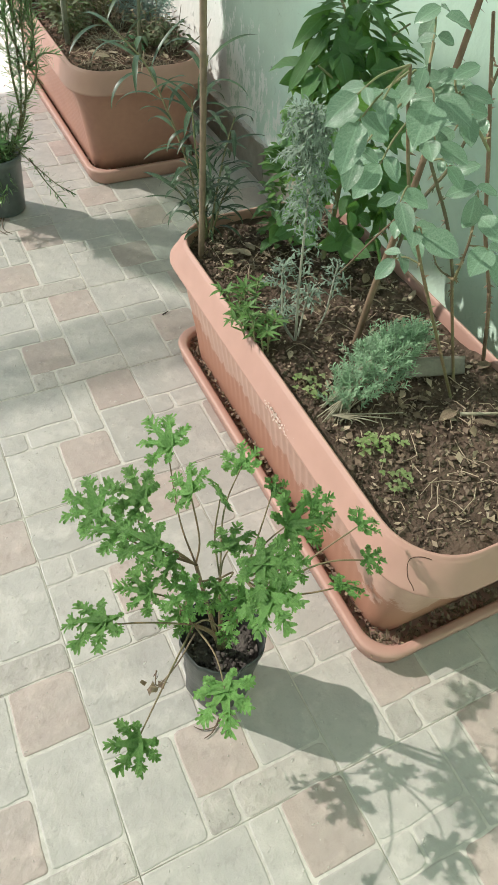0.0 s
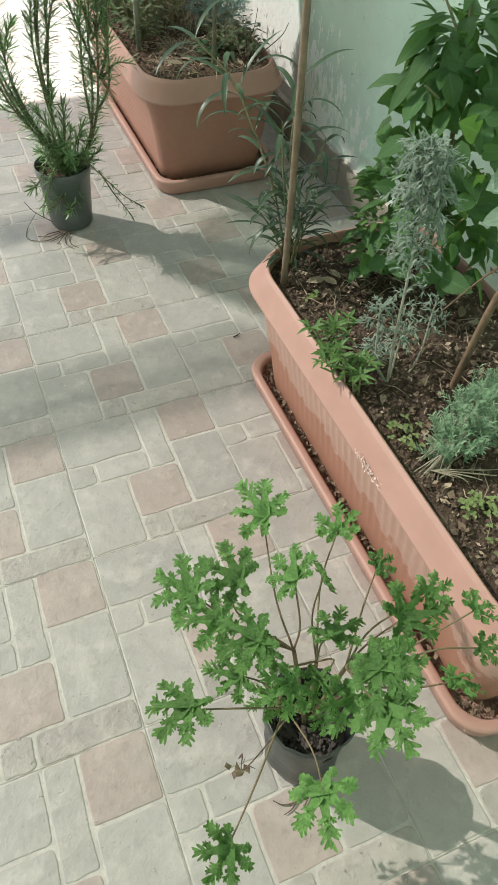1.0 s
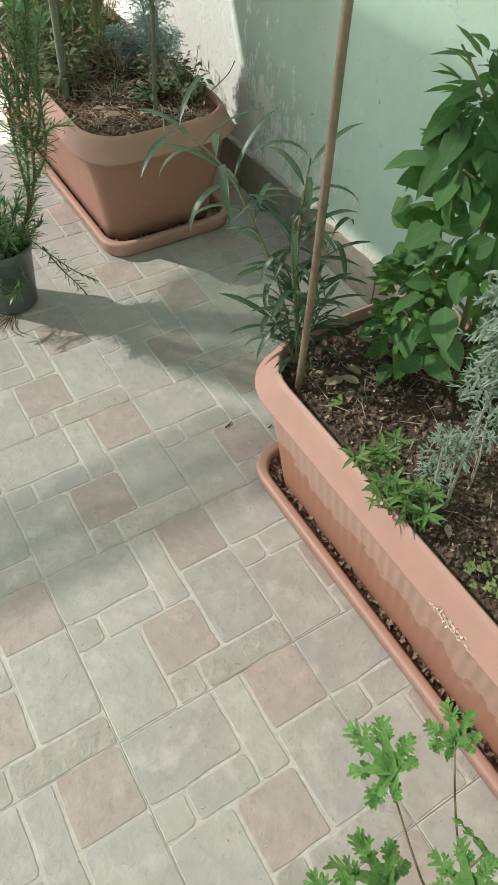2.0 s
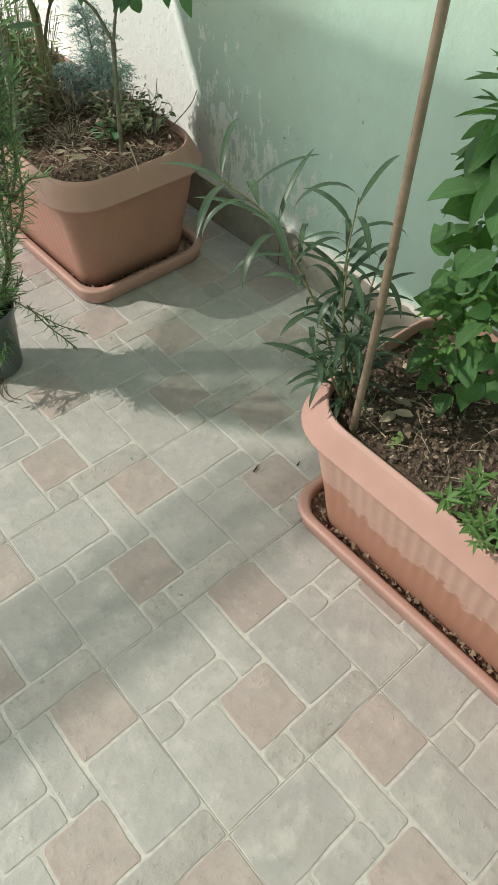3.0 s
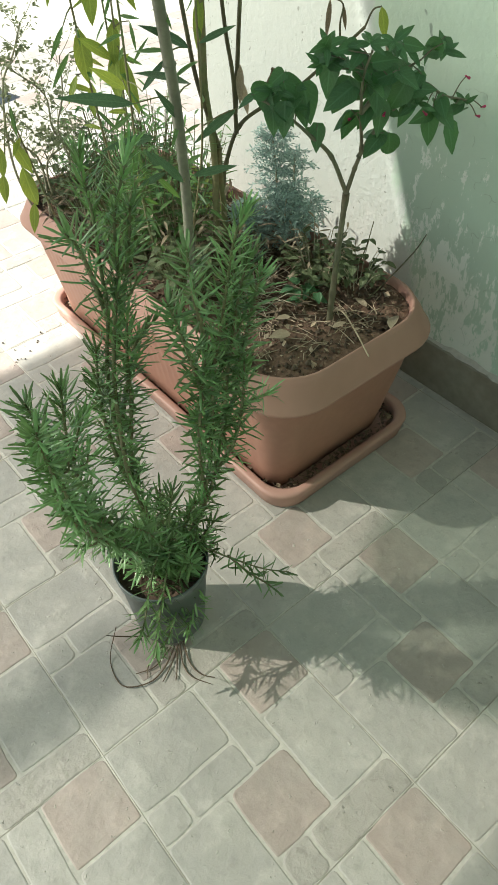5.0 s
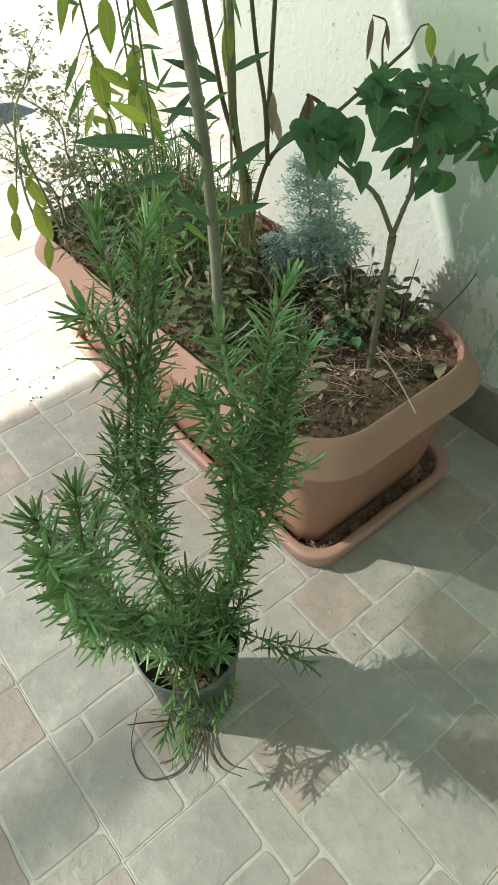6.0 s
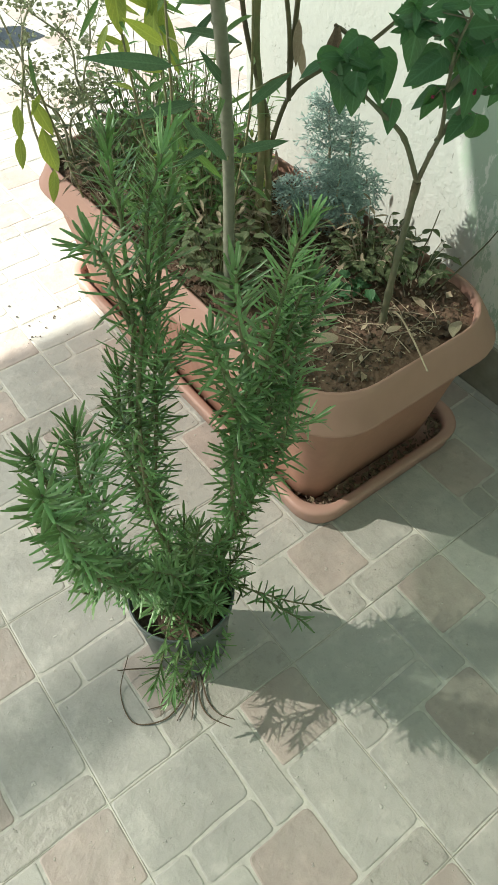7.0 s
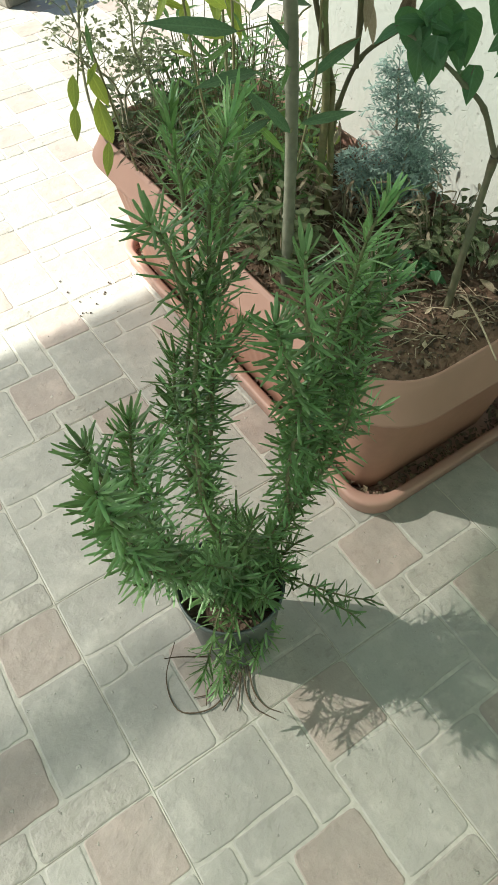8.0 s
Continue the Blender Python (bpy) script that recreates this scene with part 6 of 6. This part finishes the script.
VINES = [[(0.225, 1.16, 0.28), (0.228, 1.14, 0.46), (0.215, 1.105, 0.63), (0.180, 1.075, 0.80), (0.14, 1.03, 0.96)], [(0.235, 1.24, 0.28), (0.195, 1.22, 0.50), (0.185, 1.20, 0.66), (0.175, 1.18, 0.80), (0.165, 1.17, 0.95)], [(0.245, 1.30, 0.28), (0.215, 1.34, 0.50), (0.200, 1.35, 0.66), (0.185, 1.34, 0.80), (0.175, 1.33, 0.92)],
         [(0.27, 1.22, 0.28), (0.285, 1.20, 0.44), (0.295, 1.17, 0.60), (0.285, 1.15, 0.80), (0.27, 1.13, 0.95)], [(0.25, 1.29, 0.28), (0.238, 1.30, 0.48), (0.232, 1.30, 0.68), (0.230, 1.29, 0.88)], [(0.30, 1.36, 0.28), (0.29, 1.38, 0.46), (0.27, 1.38, 0.64), (0.25, 1.36, 0.82)]]
nodes = []
for q, pts in enumerate(VINES):
    ln2 = smooth_line(pts, 8)
    nodes += ln2
    g = Geo()
    g.tube(ln2, 0.0024, 0.0014, 6)
    part("stem", g, M_TWIG, vine)
    for k in range(15):
        p, d = along(ln2, 0.18 + 0.82 * k / 14 + rng.gauss(0, 0.02))
        a = k * 2.4 + q * 1.3 + rng.gauss(0, 0.8)
        leaf_on(vine, "yellow_long" if q in (2, 4) and k % 2 else "lance", p, Vector((math.cos(a), math.sin(a) * 0.8, rng.uniform(-1.3, 0.5))), (-0.4 + rng.gauss(0, 0.5), -0.6 + rng.gauss(0, 0.5), 0.7), rng.uniform(0.030, 0.062), rng)
# the long leaves: kind, base, tip
LONG = [("dark_long", (0.143, 1.12, 0.711), (0.034, 1.11, 0.752)), ("dark_long", (0.199, 1.09, 0.683), (0.160, 1.08, 0.732)), ("dark_long", (0.237, 1.11, 0.718), (0.148, 1.10, 0.761)), ("dark_long", (0.211, 1.07, 0.780), (0.147, 1.06, 0.823)), ("dark_long", (0.178, 1.15, 0.711), (0.222, 1.14, 0.753)),
        ("dark_long", (0.222, 1.20, 0.617), (0.126, 1.19, 0.631)), ("dark_long", (0.203, 1.10, 0.581), (0.151, 1.09, 0.645)), ("dark_long", (0.184, 1.12, 0.597), (0.122, 1.10, 0.602)), ("lance", (0.206, 1.10, 0.681), (0.175, 1.08, 0.652)), ("dark_long", (0.378, 1.18, 0.626), (0.283, 1.17, 0.603)),
        ("dark_long", (0.233, 1.12, 0.575), (0.320, 1.11, 0.571)), ("dark_long", (0.286, 1.15, 0.752), (0.340, 1.13, 0.772))]
HUNG = [("lance", (0.177, 1.36, 0.715), (0.132, 1.35, 0.677)), ("lance", (0.146, 1.30, 0.773), (0.114, 1.30, 0.732)), ("lance", (0.235, 1.26, 0.710), (0.259, 1.25, 0.745)), ("lance", (0.250, 1.28, 0.763), (0.249, 1.27, 0.722)), ("lance", (0.164, 1.12, 0.599), (0.202, 1.11, 0.550)), ("dark_long", (0.200, 1.20, 0.603), (0.230, 1.19, 0.547)),
        ("lance", (0.185, 1.25, 0.559), (0.183, 1.24, 0.519)), ("lance", (0.215, 1.25, 0.583), (0.215, 1.24, 0.546))]
PALE = [("yellow_long", (0.209, 1.25, 0.680), (0.153, 1.24, 0.726)), ("yellow", (0.230, 1.30, 0.762), (0.218, 1.29, 0.705)), ("yellow", (0.229, 1.30, 0.723), (0.213, 1.29, 0.650)), ("yellow", (0.192, 1.34, 0.752), (0.185, 1.33, 0.670)), ("yellow", (0.209, 1.36, 0.660), (0.196, 1.35, 0.612)),
        ("yellow_long", (0.226, 1.28, 0.722), (0.239, 1.27, 0.627)), ("yellow_long", (0.166, 1.30, 0.752), (0.227, 1.29, 0.709)), ("yellow_long", (0.184, 1.36, 0.680), (0.154, 1.35, 0.647)), ("yellow", (0.205, 1.31, 0.83), (0.195, 1.30, 0.765)), ("yellow_long", (0.235, 1.29, 0.85), (0.262, 1.28, 0.775)),
        ("yellow_long", (0.170, 1.33, 0.86), (0.135, 1.32, 0.80))]
for kind, base, tip in LONG + HUNG + PALE:
    base, tip = Vector(base), Vector(tip)
    leaf_on(vine, kind, base, tip - base, (-0.45 + rng.gauss(0, 0.2), -0.65 + rng.gauss(0, 0.2), 0.6), (tip - base).length * 1.06, rng)
    node = min(nodes, key=lambda p: (p - base).length)
    if (node - base).length > 0.004:
        g = Geo()
        g.tube([node, node.lerp(base, 0.5) + Vector((0, 0, 0.003)), base], 0.0013, 0.0009, 5)
        part("petiole", g, M_TWIG, vine)

rng = random.Random(79)
silver = thing("silver_wormwood", (0.515, 1.215, 0.318), "bushy blue-grey wormwood with lacy leaves close to the wall", "plant")
for pts, count, reach in (([(0.495, 1.215, 0.28), (0.500, 1.215, 0.36), (0.498, 1.218, 0.45), (0.488, 1.22, 0.545)], 130, 0.062), ([(0.500, 1.21, 0.28), (0.530, 1.19, 0.34), (0.560, 1.18, 0.40)], 60, 0.060), ([(0.500, 1.21, 0.28), (0.525, 1.20, 0.38), (0.528, 1.20, 0.50)], 56, 0.056), ([(0.49, 1.215, 0.28), (0.455, 1.22, 0.35), (0.420, 1.225, 0.42)], 70, 0.062),
                          ([(0.49, 1.20, 0.28), (0.485, 1.18, 0.37), (0.482, 1.17, 0.45)], 56, 0.060)):
    ln2 = smooth_line([Vector(p) + Vector((-0.010, -0.02, 0.004)) for p in pts], 7)
    g = Geo()
    g.tube(ln2, 0.0036, 0.0016, 6)
    part("stem", g, M_PALESTEM, silver)
    silver_spray(silver, ln2, M_SILVER2, count, reach, rng, 0.28)

# low green growth in the second planter
rng = random.Random(83)


def herb(name, label, x, y, spread, height, count, kind, size, mat_stem):
    ob = thing(name, (x, y, soil_height(x, y, 8)), label, "plant", "low herbs in the planter")
    s = Geo()
    for k in range(count):
        a, r = k * 2.4, spread * math.sqrt(rng.random())
        foot = Vector((x + 0.35 * r * math.cos(a), y + 0.35 * r * math.sin(a), soil_height(x, y, 8)))
        top = Vector((min(0.66, x + r * math.cos(a)), y + r * math.sin(a), foot.z + height * rng.uniform(0.35, 1.0)))
        s.tube([foot, foot.lerp(top, 0.5) + Vector((0, 0, 0.01)), top], 0.0011, 0.0007, 4)
        for j in range(3):
            b = a + rng.gauss(0, 1.0)
            leaf_on(ob, kind, foot.lerp(top, 1 - 0.25 * j), Vector((math.cos(b), math.sin(b), rng.uniform(-0.3, 0.4))), Vector((0, 0, 1)), size * rng.uniform(0.7, 1.2), rng)
    part("stalk_tuft", s, mat_stem, ob)


herb("green_herb", "leafy green herb clump beside the forked stem", 0.468, 1.040, 0.080, 0.075, 56, "olive", 0.021, M_TWIG)
herb("green_herb", "leafy green herb clump beside the forked stem", 0.400, 1.010, 0.030, 0.04, 8, "mirabilis", 0.026, M_TWIG)
herb("dry_herb", "half-dry olive herb with curled leaves near the wall", 0.500, 0.975, 0.06, 0.085, 20, "olive", 0.023, M_PALESTEM)
herb("young_herb", "young green herb among the straw", 0.235, 1.165, 0.07, 0.13, 40, "olive", 0.026, M_TWIG)
herb("young_herb", "young green herb among the straw", 0.24, 1.36, 0.09, 0.21, 84, "seedling", 0.034, M_TWIG)
herb("young_herb", "young green herb among the straw", 0.33, 1.46, 0.10, 0.22, 70, "lance", 0.040, M_TWIG)
herb("dry_herb", "withered brown herb stalks behind the cane", 0.40, 1.20, 0.07, 0.13, 16, "brown_narrow", 0.034, M_PALESTEM)
herb("young_herb", "young green herb at the far end of the planter", 0.25, 1.60, 0.10, 0.16, 70, "olive", 0.024, M_TWIG)
herb("young_herb", "young green herb at the far end of the planter", 0.43, 1.42, 0.09, 0.20, 50, "lance", 0.038, M_TWIG)
herb("dry_herb", "withered straw-coloured stalks among the green", 0.31, 1.27, 0.10, 0.17, 34, "dead_narrow", 0.034, M_PALESTEM)
herb("dry_herb", "withered straw-coloured stalks among the green", 0.22, 1.50, 0.09, 0.13, 30, "brown_narrow", 0.030, M_PALESTEM)
herb("dry_herb", "withered straw-coloured stalks among the green", 0.47, 1.06, 0.07, 0.10, 20, "dead_narrow", 0.026, M_PALESTEM)
herb("dry_herb", "withered straw-coloured stalks flattened on the soil", 0.33, 1.08, 0.11, 0.035, 26, "brown_narrow", 0.030, M_PALESTEM)
herb("young_herb", "bushy fine-leaved green herb among the stems", 0.30, 1.30, 0.10, 0.22, 64, "seedling", 0.036, M_TWIG)
herb("young_herb", "bushy fine-leaved green herb at the far end of the planter", 0.34, 1.60, 0.11, 0.22, 66, "seedling", 0.036, M_TWIG)
herb("young_herb", "bushy fine-leaved green herb at the far end of the planter", 0.46, 1.58, 0.09, 0.20, 50, "lance", 0.044, M_TWIG)
herb("pale_herb", "small yellow-green herb close to the wall", 0.42, 1.33, 0.05, 0.16, 16, "yellow", 0.026, M_TWIG)

# twiggy herb with seed heads at the far corner
rng = random.Random(89)
twig = thing("seeding_herb", (0.19, 1.62, 0.318), "spindly herb gone to seed with small brownish heads", "plant")
heads = Geo()
for pts in ([(0.19, 1.62, 0.28), (0.250, 1.59, 0.43), (0.218, 1.58, 0.515), (0.216, 1.58, 0.582), (0.156, 1.58, 0.645)], [(0.20, 1.62, 0.28), (0.238, 1.58, 0.427), (0.229, 1.58, 0.511), (0.254, 1.58, 0.571), (0.264, 1.58, 0.640)], [(0.18, 1.62, 0.28), (0.175, 1.58, 0.456), (0.129, 1.58, 0.515), (0.100, 1.58, 0.555)],
            [(0.21, 1.63, 0.28), (0.190, 1.59, 0.44), (0.235, 1.58, 0.475), (0.279, 1.58, 0.490)], [(0.17, 1.62, 0.28), (0.125, 1.60, 0.45), (0.135, 1.58, 0.607), (0.174, 1.58, 0.665), (0.200, 1.58, 0.710)], [(0.19, 1.61, 0.28), (0.155, 1.57, 0.45), (0.10, 1.56, 0.66), (0.08, 1.55, 0.78)]):
    ln2 = smooth_line(pts, 6)
    g = Geo()
    g.tube(ln2, 0.0028, 0.0013, 6)
    part("stem", g, M_PALESTEM, twig)
    for k in range(14):
        p, d = along(ln2, 0.35 + 0.65 * k / 13)
        a = k * 2.4
        e = p + Vector((math.cos(a) * 0.035, math.sin(a) * 0.035, 0.025 + 0.02 * rng.random()))
        heads.tube(smooth_line([p, p.lerp(e, 0.5) + Vector((0, 0, -0.003)), e], 3), 0.0008, 0.0006, 4)
        for _ in range(16):
            flake(heads, e + Vector((rng.gauss(0, 0.009), rng.gauss(0, 0.009), rng.gauss(0, 0.007))), rng.uniform(0.007, 0.014), rng, 0.8)
o = part("seed_foliage", heads, M_SEEDHEAD, twig, "small brown-green seed heads")
o["kind"] = "stuff"

# drooping yellow leaves over the far corner of the rim
rng = random.Random(97)
droop = thing("drooping_plant", (0.165, 1.52, 0.318), "wilting plant with yellow-green leaves hanging over the rim", "plant")
ln2 = smooth_line([(0.175, 1.53, 0.28), (0.140, 1.515, 0.43), (0.115, 1.50, 0.55), (0.102, 1.50, 0.60), (0.085, 1.50, 0.56), (0.068, 1.50, 0.50)], 6)
g = Geo()
g.tube(ln2, 0.0022, 0.0012, 6)
part("stem", g, M_TWIG, droop)
for kind, base, tip in (("yellow", (0.099, 1.50, 0.548), (0.115, 1.49, 0.488)), ("yellow", (0.104, 1.50, 0.500), (0.106, 1.49, 0.416)), ("yellow", (0.109, 1.50, 0.424), (0.089, 1.49, 0.372)), ("yellow", (0.063, 1.50, 0.498), (0.049, 1.49, 0.450)), ("yellow", (0.072, 1.50, 0.546), (0.058, 1.49, 0.498)),
                        ("lance", (0.111, 1.50, 0.611), (0.104, 1.49, 0.560)), ("yellow_long", (0.115, 1.50, 0.553), (0.088, 1.49, 0.530))):
    base, tip = Vector(base), Vector(tip)
    leaf_on(droop, kind, base, tip - base, (-0.5, -0.8, 0.3), (tip - base).length * 1.08, rng)
# straws, a pale stone and a dry twig in the second planter
rng = random.Random(101)
ob = thing("dry_twig", (0.385, 0.90, 0.33), "bent dry straw hanging over the planter rim", "twig")
g = Geo()
g.tube(smooth_line([(0.398, 0.945, 0.322), (0.385, 0.905, 0.352), (0.365, 0.855, 0.352), (0.338, 0.793, 0.342)], 6), 0.0019, 0.0014, 6)
part("straw_stalk", g, M_STRAW, ob)
ob = thing("dry_twig", (0.60, 0.96, 0.30), "thin forked dry twig leaning from the soil to the wall", "twig")
g = Geo()
g.tube(smooth_line([(0.485, 0.93, 0.318), (0.535, 0.925, 0.345), (0.585, 0.915, 0.385), (0.60, 0.905, 0.42)], 5), 0.0018, 0.001, 5)
g.tube(smooth_line([(0.485, 0.985, 0.318), (0.525, 0.985, 0.38), (0.535, 0.98, 0.44)], 5), 0.0016, 0.0009, 5)
part("twig_stalk", g, M_DARKSTEM, ob)
for x, y, size in ((0.478, 0.855, 0.050), (0.29, 0.935, 0.045), (0.25, 1.03, 0.034), (0.36, 0.90, 0.03), (0.33, 0.98, 0.03), (0.46, 0.91, 0.034)):
    z = soil_height(x, y, 8) + 0.008
    ob = thing("fallen_leaf", (x, y, z), "curled dry pale leaf lying on the soil", "dead leaf", "fallen leaves")
    a = rng.uniform(0, 6.28)
    leaf_on(ob, "dead", (x, y, z), (math.cos(a), math.sin(a), 0.2), (rng.gauss(0, 0.3), rng.gauss(0, 0.3), 1), size, rng)

# specks on the floor
for x, y, ln in ((0.154, 0.157, 0.010), (0.232, 0.108, 0.006)):
    ob = thing("seed_husk", (x, y, 0.003), "tiny dark seed husk on the floor tiles", "husk", "dark specks")
    g = Geo()
    lump(g, (x, y, 0.003), 0.003, rng)
    g.tube([(x - ln, y - ln * 0.3, 0.003), (x, y, 0.004), (x + ln, y + ln * 0.5, 0.003)], 0.0016, 0.001, 5)
    part("husk", g, M_SPECK, ob)
g = Geo()
for _ in range(18):
    lump(g, (rng.gauss(0.03, 0.06), rng.gauss(1.64, 0.04), 0.002), rng.uniform(0.001, 0.0035), rng)
o = new("soil_specks", g.mesh("soil_specks"))
o.data.materials.append(M_SOIL)
tagged(o, "a few dark grains of soil spilt on the floor", "soil", kind="stuff")
# small square pot with a white collar out on the sunny floor
BX, BY = 0.545, 3.38
ob = thing("square_pot", (BX, BY, 0), "weathered grey-brown square pot with a white collar on the sunny floor", "plant pot")
turn_pot = Matrix.Translation((BX, BY, 0)) @ Matrix.Rotation(0.22, 4, "Z")


def square_ring(g, rings):
    """Joins square rings with softened corners: height and half width."""
    rows = []
    for z, h in rings:
        rows.append([g.add(turn_pot @ Vector((h * x, h * y, z))) for x, y in ((-1, -0.86), (-0.86, -1), (0.86, -1), (1, -0.86), (1, 0.86), (0.86, 1), (-0.86, 1), (-1, 0.86))])
    g.grid(rows, True)
    return rows


g = Geo()
rows = square_ring(g, [(0.001, 0.052), (0.006, 0.056), (0.10, 0.063), (0.165, 0.067), (0.165, 0.060), (0.13, 0.058)])
g.f += [tuple(reversed(rows[0])), tuple(rows[-1])]
part("pot_body", g, M_SLAB, ob, "rough grey-brown body", flat=True)
g = Geo()
square_ring(g, [(0.160, 0.069), (0.163, 0.080), (0.192, 0.084), (0.198, 0.081), (0.197, 0.070), (0.166, 0.064)])
part("collar", g, M_BUCKET, ob, "white plastic collar", flat=True)

# ---- skirting tiles ----
base = new("baseboard")
tagged(base, "brown-grey skirting tiles along the foot of the wall", "baseboard", kind="structure")
g = Geo()
slab(g, -0.0065, 0.002, 0.0, 0.0065, T - 0.002, 0.118, 0.0)
mesh = g.mesh("tile")
mesh.materials.append(M_BASE)
mesh.polygons.foreach_set("use_smooth", [False] * len(mesh.polygons))
for j in range(-9, 5):
    o = new("tile", mesh)
    o.parent = base
    o.location = (WALL_X - 0.0065, j * T, 0)
g = Geo()
rows = [[], [], []]
rng = random.Random(103)
for k in range(240):                                    # ragged plaster bead on top of the skirting
    y = -3.0 + 4.7 * k / 239
    w, h = rng.uniform(0.003, 0.013), rng.uniform(0.119, 0.128)
    rows[0].append(g.add((WALL_X - w, y, 0.1183)))
    rows[1].append(g.add((WALL_X - w * 0.7, y, h - 0.003)))
    rows[2].append(g.add((WALL_X + 0.001, y, h + 0.004)))
g.grid(rows)
o = new("plaster_bead", g.mesh("plaster_bead"))
o.data.materials.append(M_GROUT)
o.parent = base

# ---- floor tiles: ten printed stones to a tile, in sixths of its side ----
STONES = [(4, 4, 6, 6, 1), (3, 3, 4, 6, 0), (0, 4, 3, 6, 0), (0, 3, 1, 4, 0), (1, 3, 3, 4, 0), (4, 1, 6, 4, 0), (2, 1, 4, 3, 1), (0, 0, 2, 3, 0), (2, 0, 3, 1, 2), (3, 0, 6, 1, 2)]


def stone(g, u0, v0, u1, v1, seed, ox=0.0, oy=0.0):
    """A flat stone with worn, slightly wavy, rounded outline."""
    r = random.Random(seed)
    s, j = T / 6, 0.0023
    e0, e1, e2, e3 = (0.0016 if u0 == 0 else j), (0.0016 if v0 == 0 else j), (0.0016 if u1 == 6 else j), (0.0016 if v1 == 6 else j)
    x0, y0, x1, y1 = u0 * s + e0, v0 * s + e1, u1 * s - e2, v1 * s - e3
    pts = []
    for cx, cy, ax, ay in ((x0, y0, 1, 1), (x1, y0, -1, 1), (x1, y1, -1, -1), (x0, y1, 1, -1)):
        c = min(0.3 * (x1 - x0), r.uniform(0.003, 0.0105))
        pair = [(cx, cy + ay * c), (cx + ax * c * 0.3, cy + ay * c * 0.3), (cx + ax * c, cy)]
        pts += pair if ax * ay > 0 else pair[::-1]
    mid = []
    for a, b in zip(pts, pts[1:] + pts[:1]):
        mid.append(a)
        if math.dist(a, b) > 0.03:
            for t in (0.33, 0.67):
                mid.append((a[0] + (b[0] - a[0]) * t + r.gauss(0, 0.0011), a[1] + (b[1] - a[1]) * t + r.gauss(0, 0.0011)))
    mx, my = (x0 + x1) / 2, (y0 + y1) / 2
    low = [g.add((ox + x, oy + y, -0.0016)) for x, y in mid]
    edge = [g.add((ox + mx + (x - mx) * 0.992, oy + my + (y - my) * 0.992, -0.0006)) for x, y in mid]
    top = [g.add((ox + mx + (x - mx) * (1 - 0.0022 / (abs(x - mx) + 0.004)), oy + my + (y - my) * (1 - 0.0022 / (abs(y - my) + 0.004)), 0.0)) for x, y in mid]
    g.grid([low, edge, top], True)
    g.f.append(tuple(top))


TILE_MATS = (M_TILE, M_TILE_PINK, M_TILE_SMALL)
shared = []
for k, (u0, v0, u1, v1, c) in enumerate(STONES):
    g = Geo()
    stone(g, u0, v0, u1, v1, 200 + k)
    mesh = g.mesh("stone")
    mesh.materials.append(TILE_MATS[c])
    mesh.polygons.foreach_set("use_smooth", [False] * len(mesh.polygons))
    shared.append(mesh)
near = {(i, j) for i in (-1, 0) for j in range(-4, 5)} | {(-2, j) for j in range(-3, 4)} | {(1, j) for j in range(-1, 4)}
joined = (Geo(), Geo(), Geo())
for i in range(-7, 7):
    for j in range(-7, 11):
        if i == 2 and j < 5:                            # cut stones along the skirting
            for k in (2, 3, 7):
                stone(joined[STONES[k][4]], 0, STONES[k][1], 0.35, STONES[k][3], 200 + k, i * T, j * T)
        if i >= 2 and j < 5:
            continue
        if (i, j) in near:
            for mesh in shared:
                o = new("stone", mesh)
                o.parent = floor
                o.location = (i * T, j * T, 0)
        else:
            for k, (u0, v0, u1, v1, c) in enumerate(STONES):
                if i == 2 and u0 * T / 6 + i * T > WALL_X - 0.02 and j < 5:
                    continue
                stone(joined[c], u0, v0, u1, v1, 200 + k, i * T, j * T)
for k, gg in enumerate(joined):
    o = new("outer_stones", gg.mesh("outer_stones"))
    o.data.materials.append(TILE_MATS[k])
    o.data.polygons.foreach_set("use_smooth", [False] * len(o.data.polygons))
    o.parent = floor
    o["kind"] = "stuff"
# open joints between the tiles
g = Geo()
for i in range(-7, 3):
    slab(g, i * T - 0.0009, -2.3, -0.004, i * T + 0.0009, 3.6, -0.0008)
for j in range(-7, 11):
    slab(g, -2.3, j * T - 0.0008, -0.004, 0.69, j * T + 0.0008, -0.0009)
o = new("open_joints", g.mesh("open_joints"))
o.data.materials.append(M_JOINT)
o.parent = floor
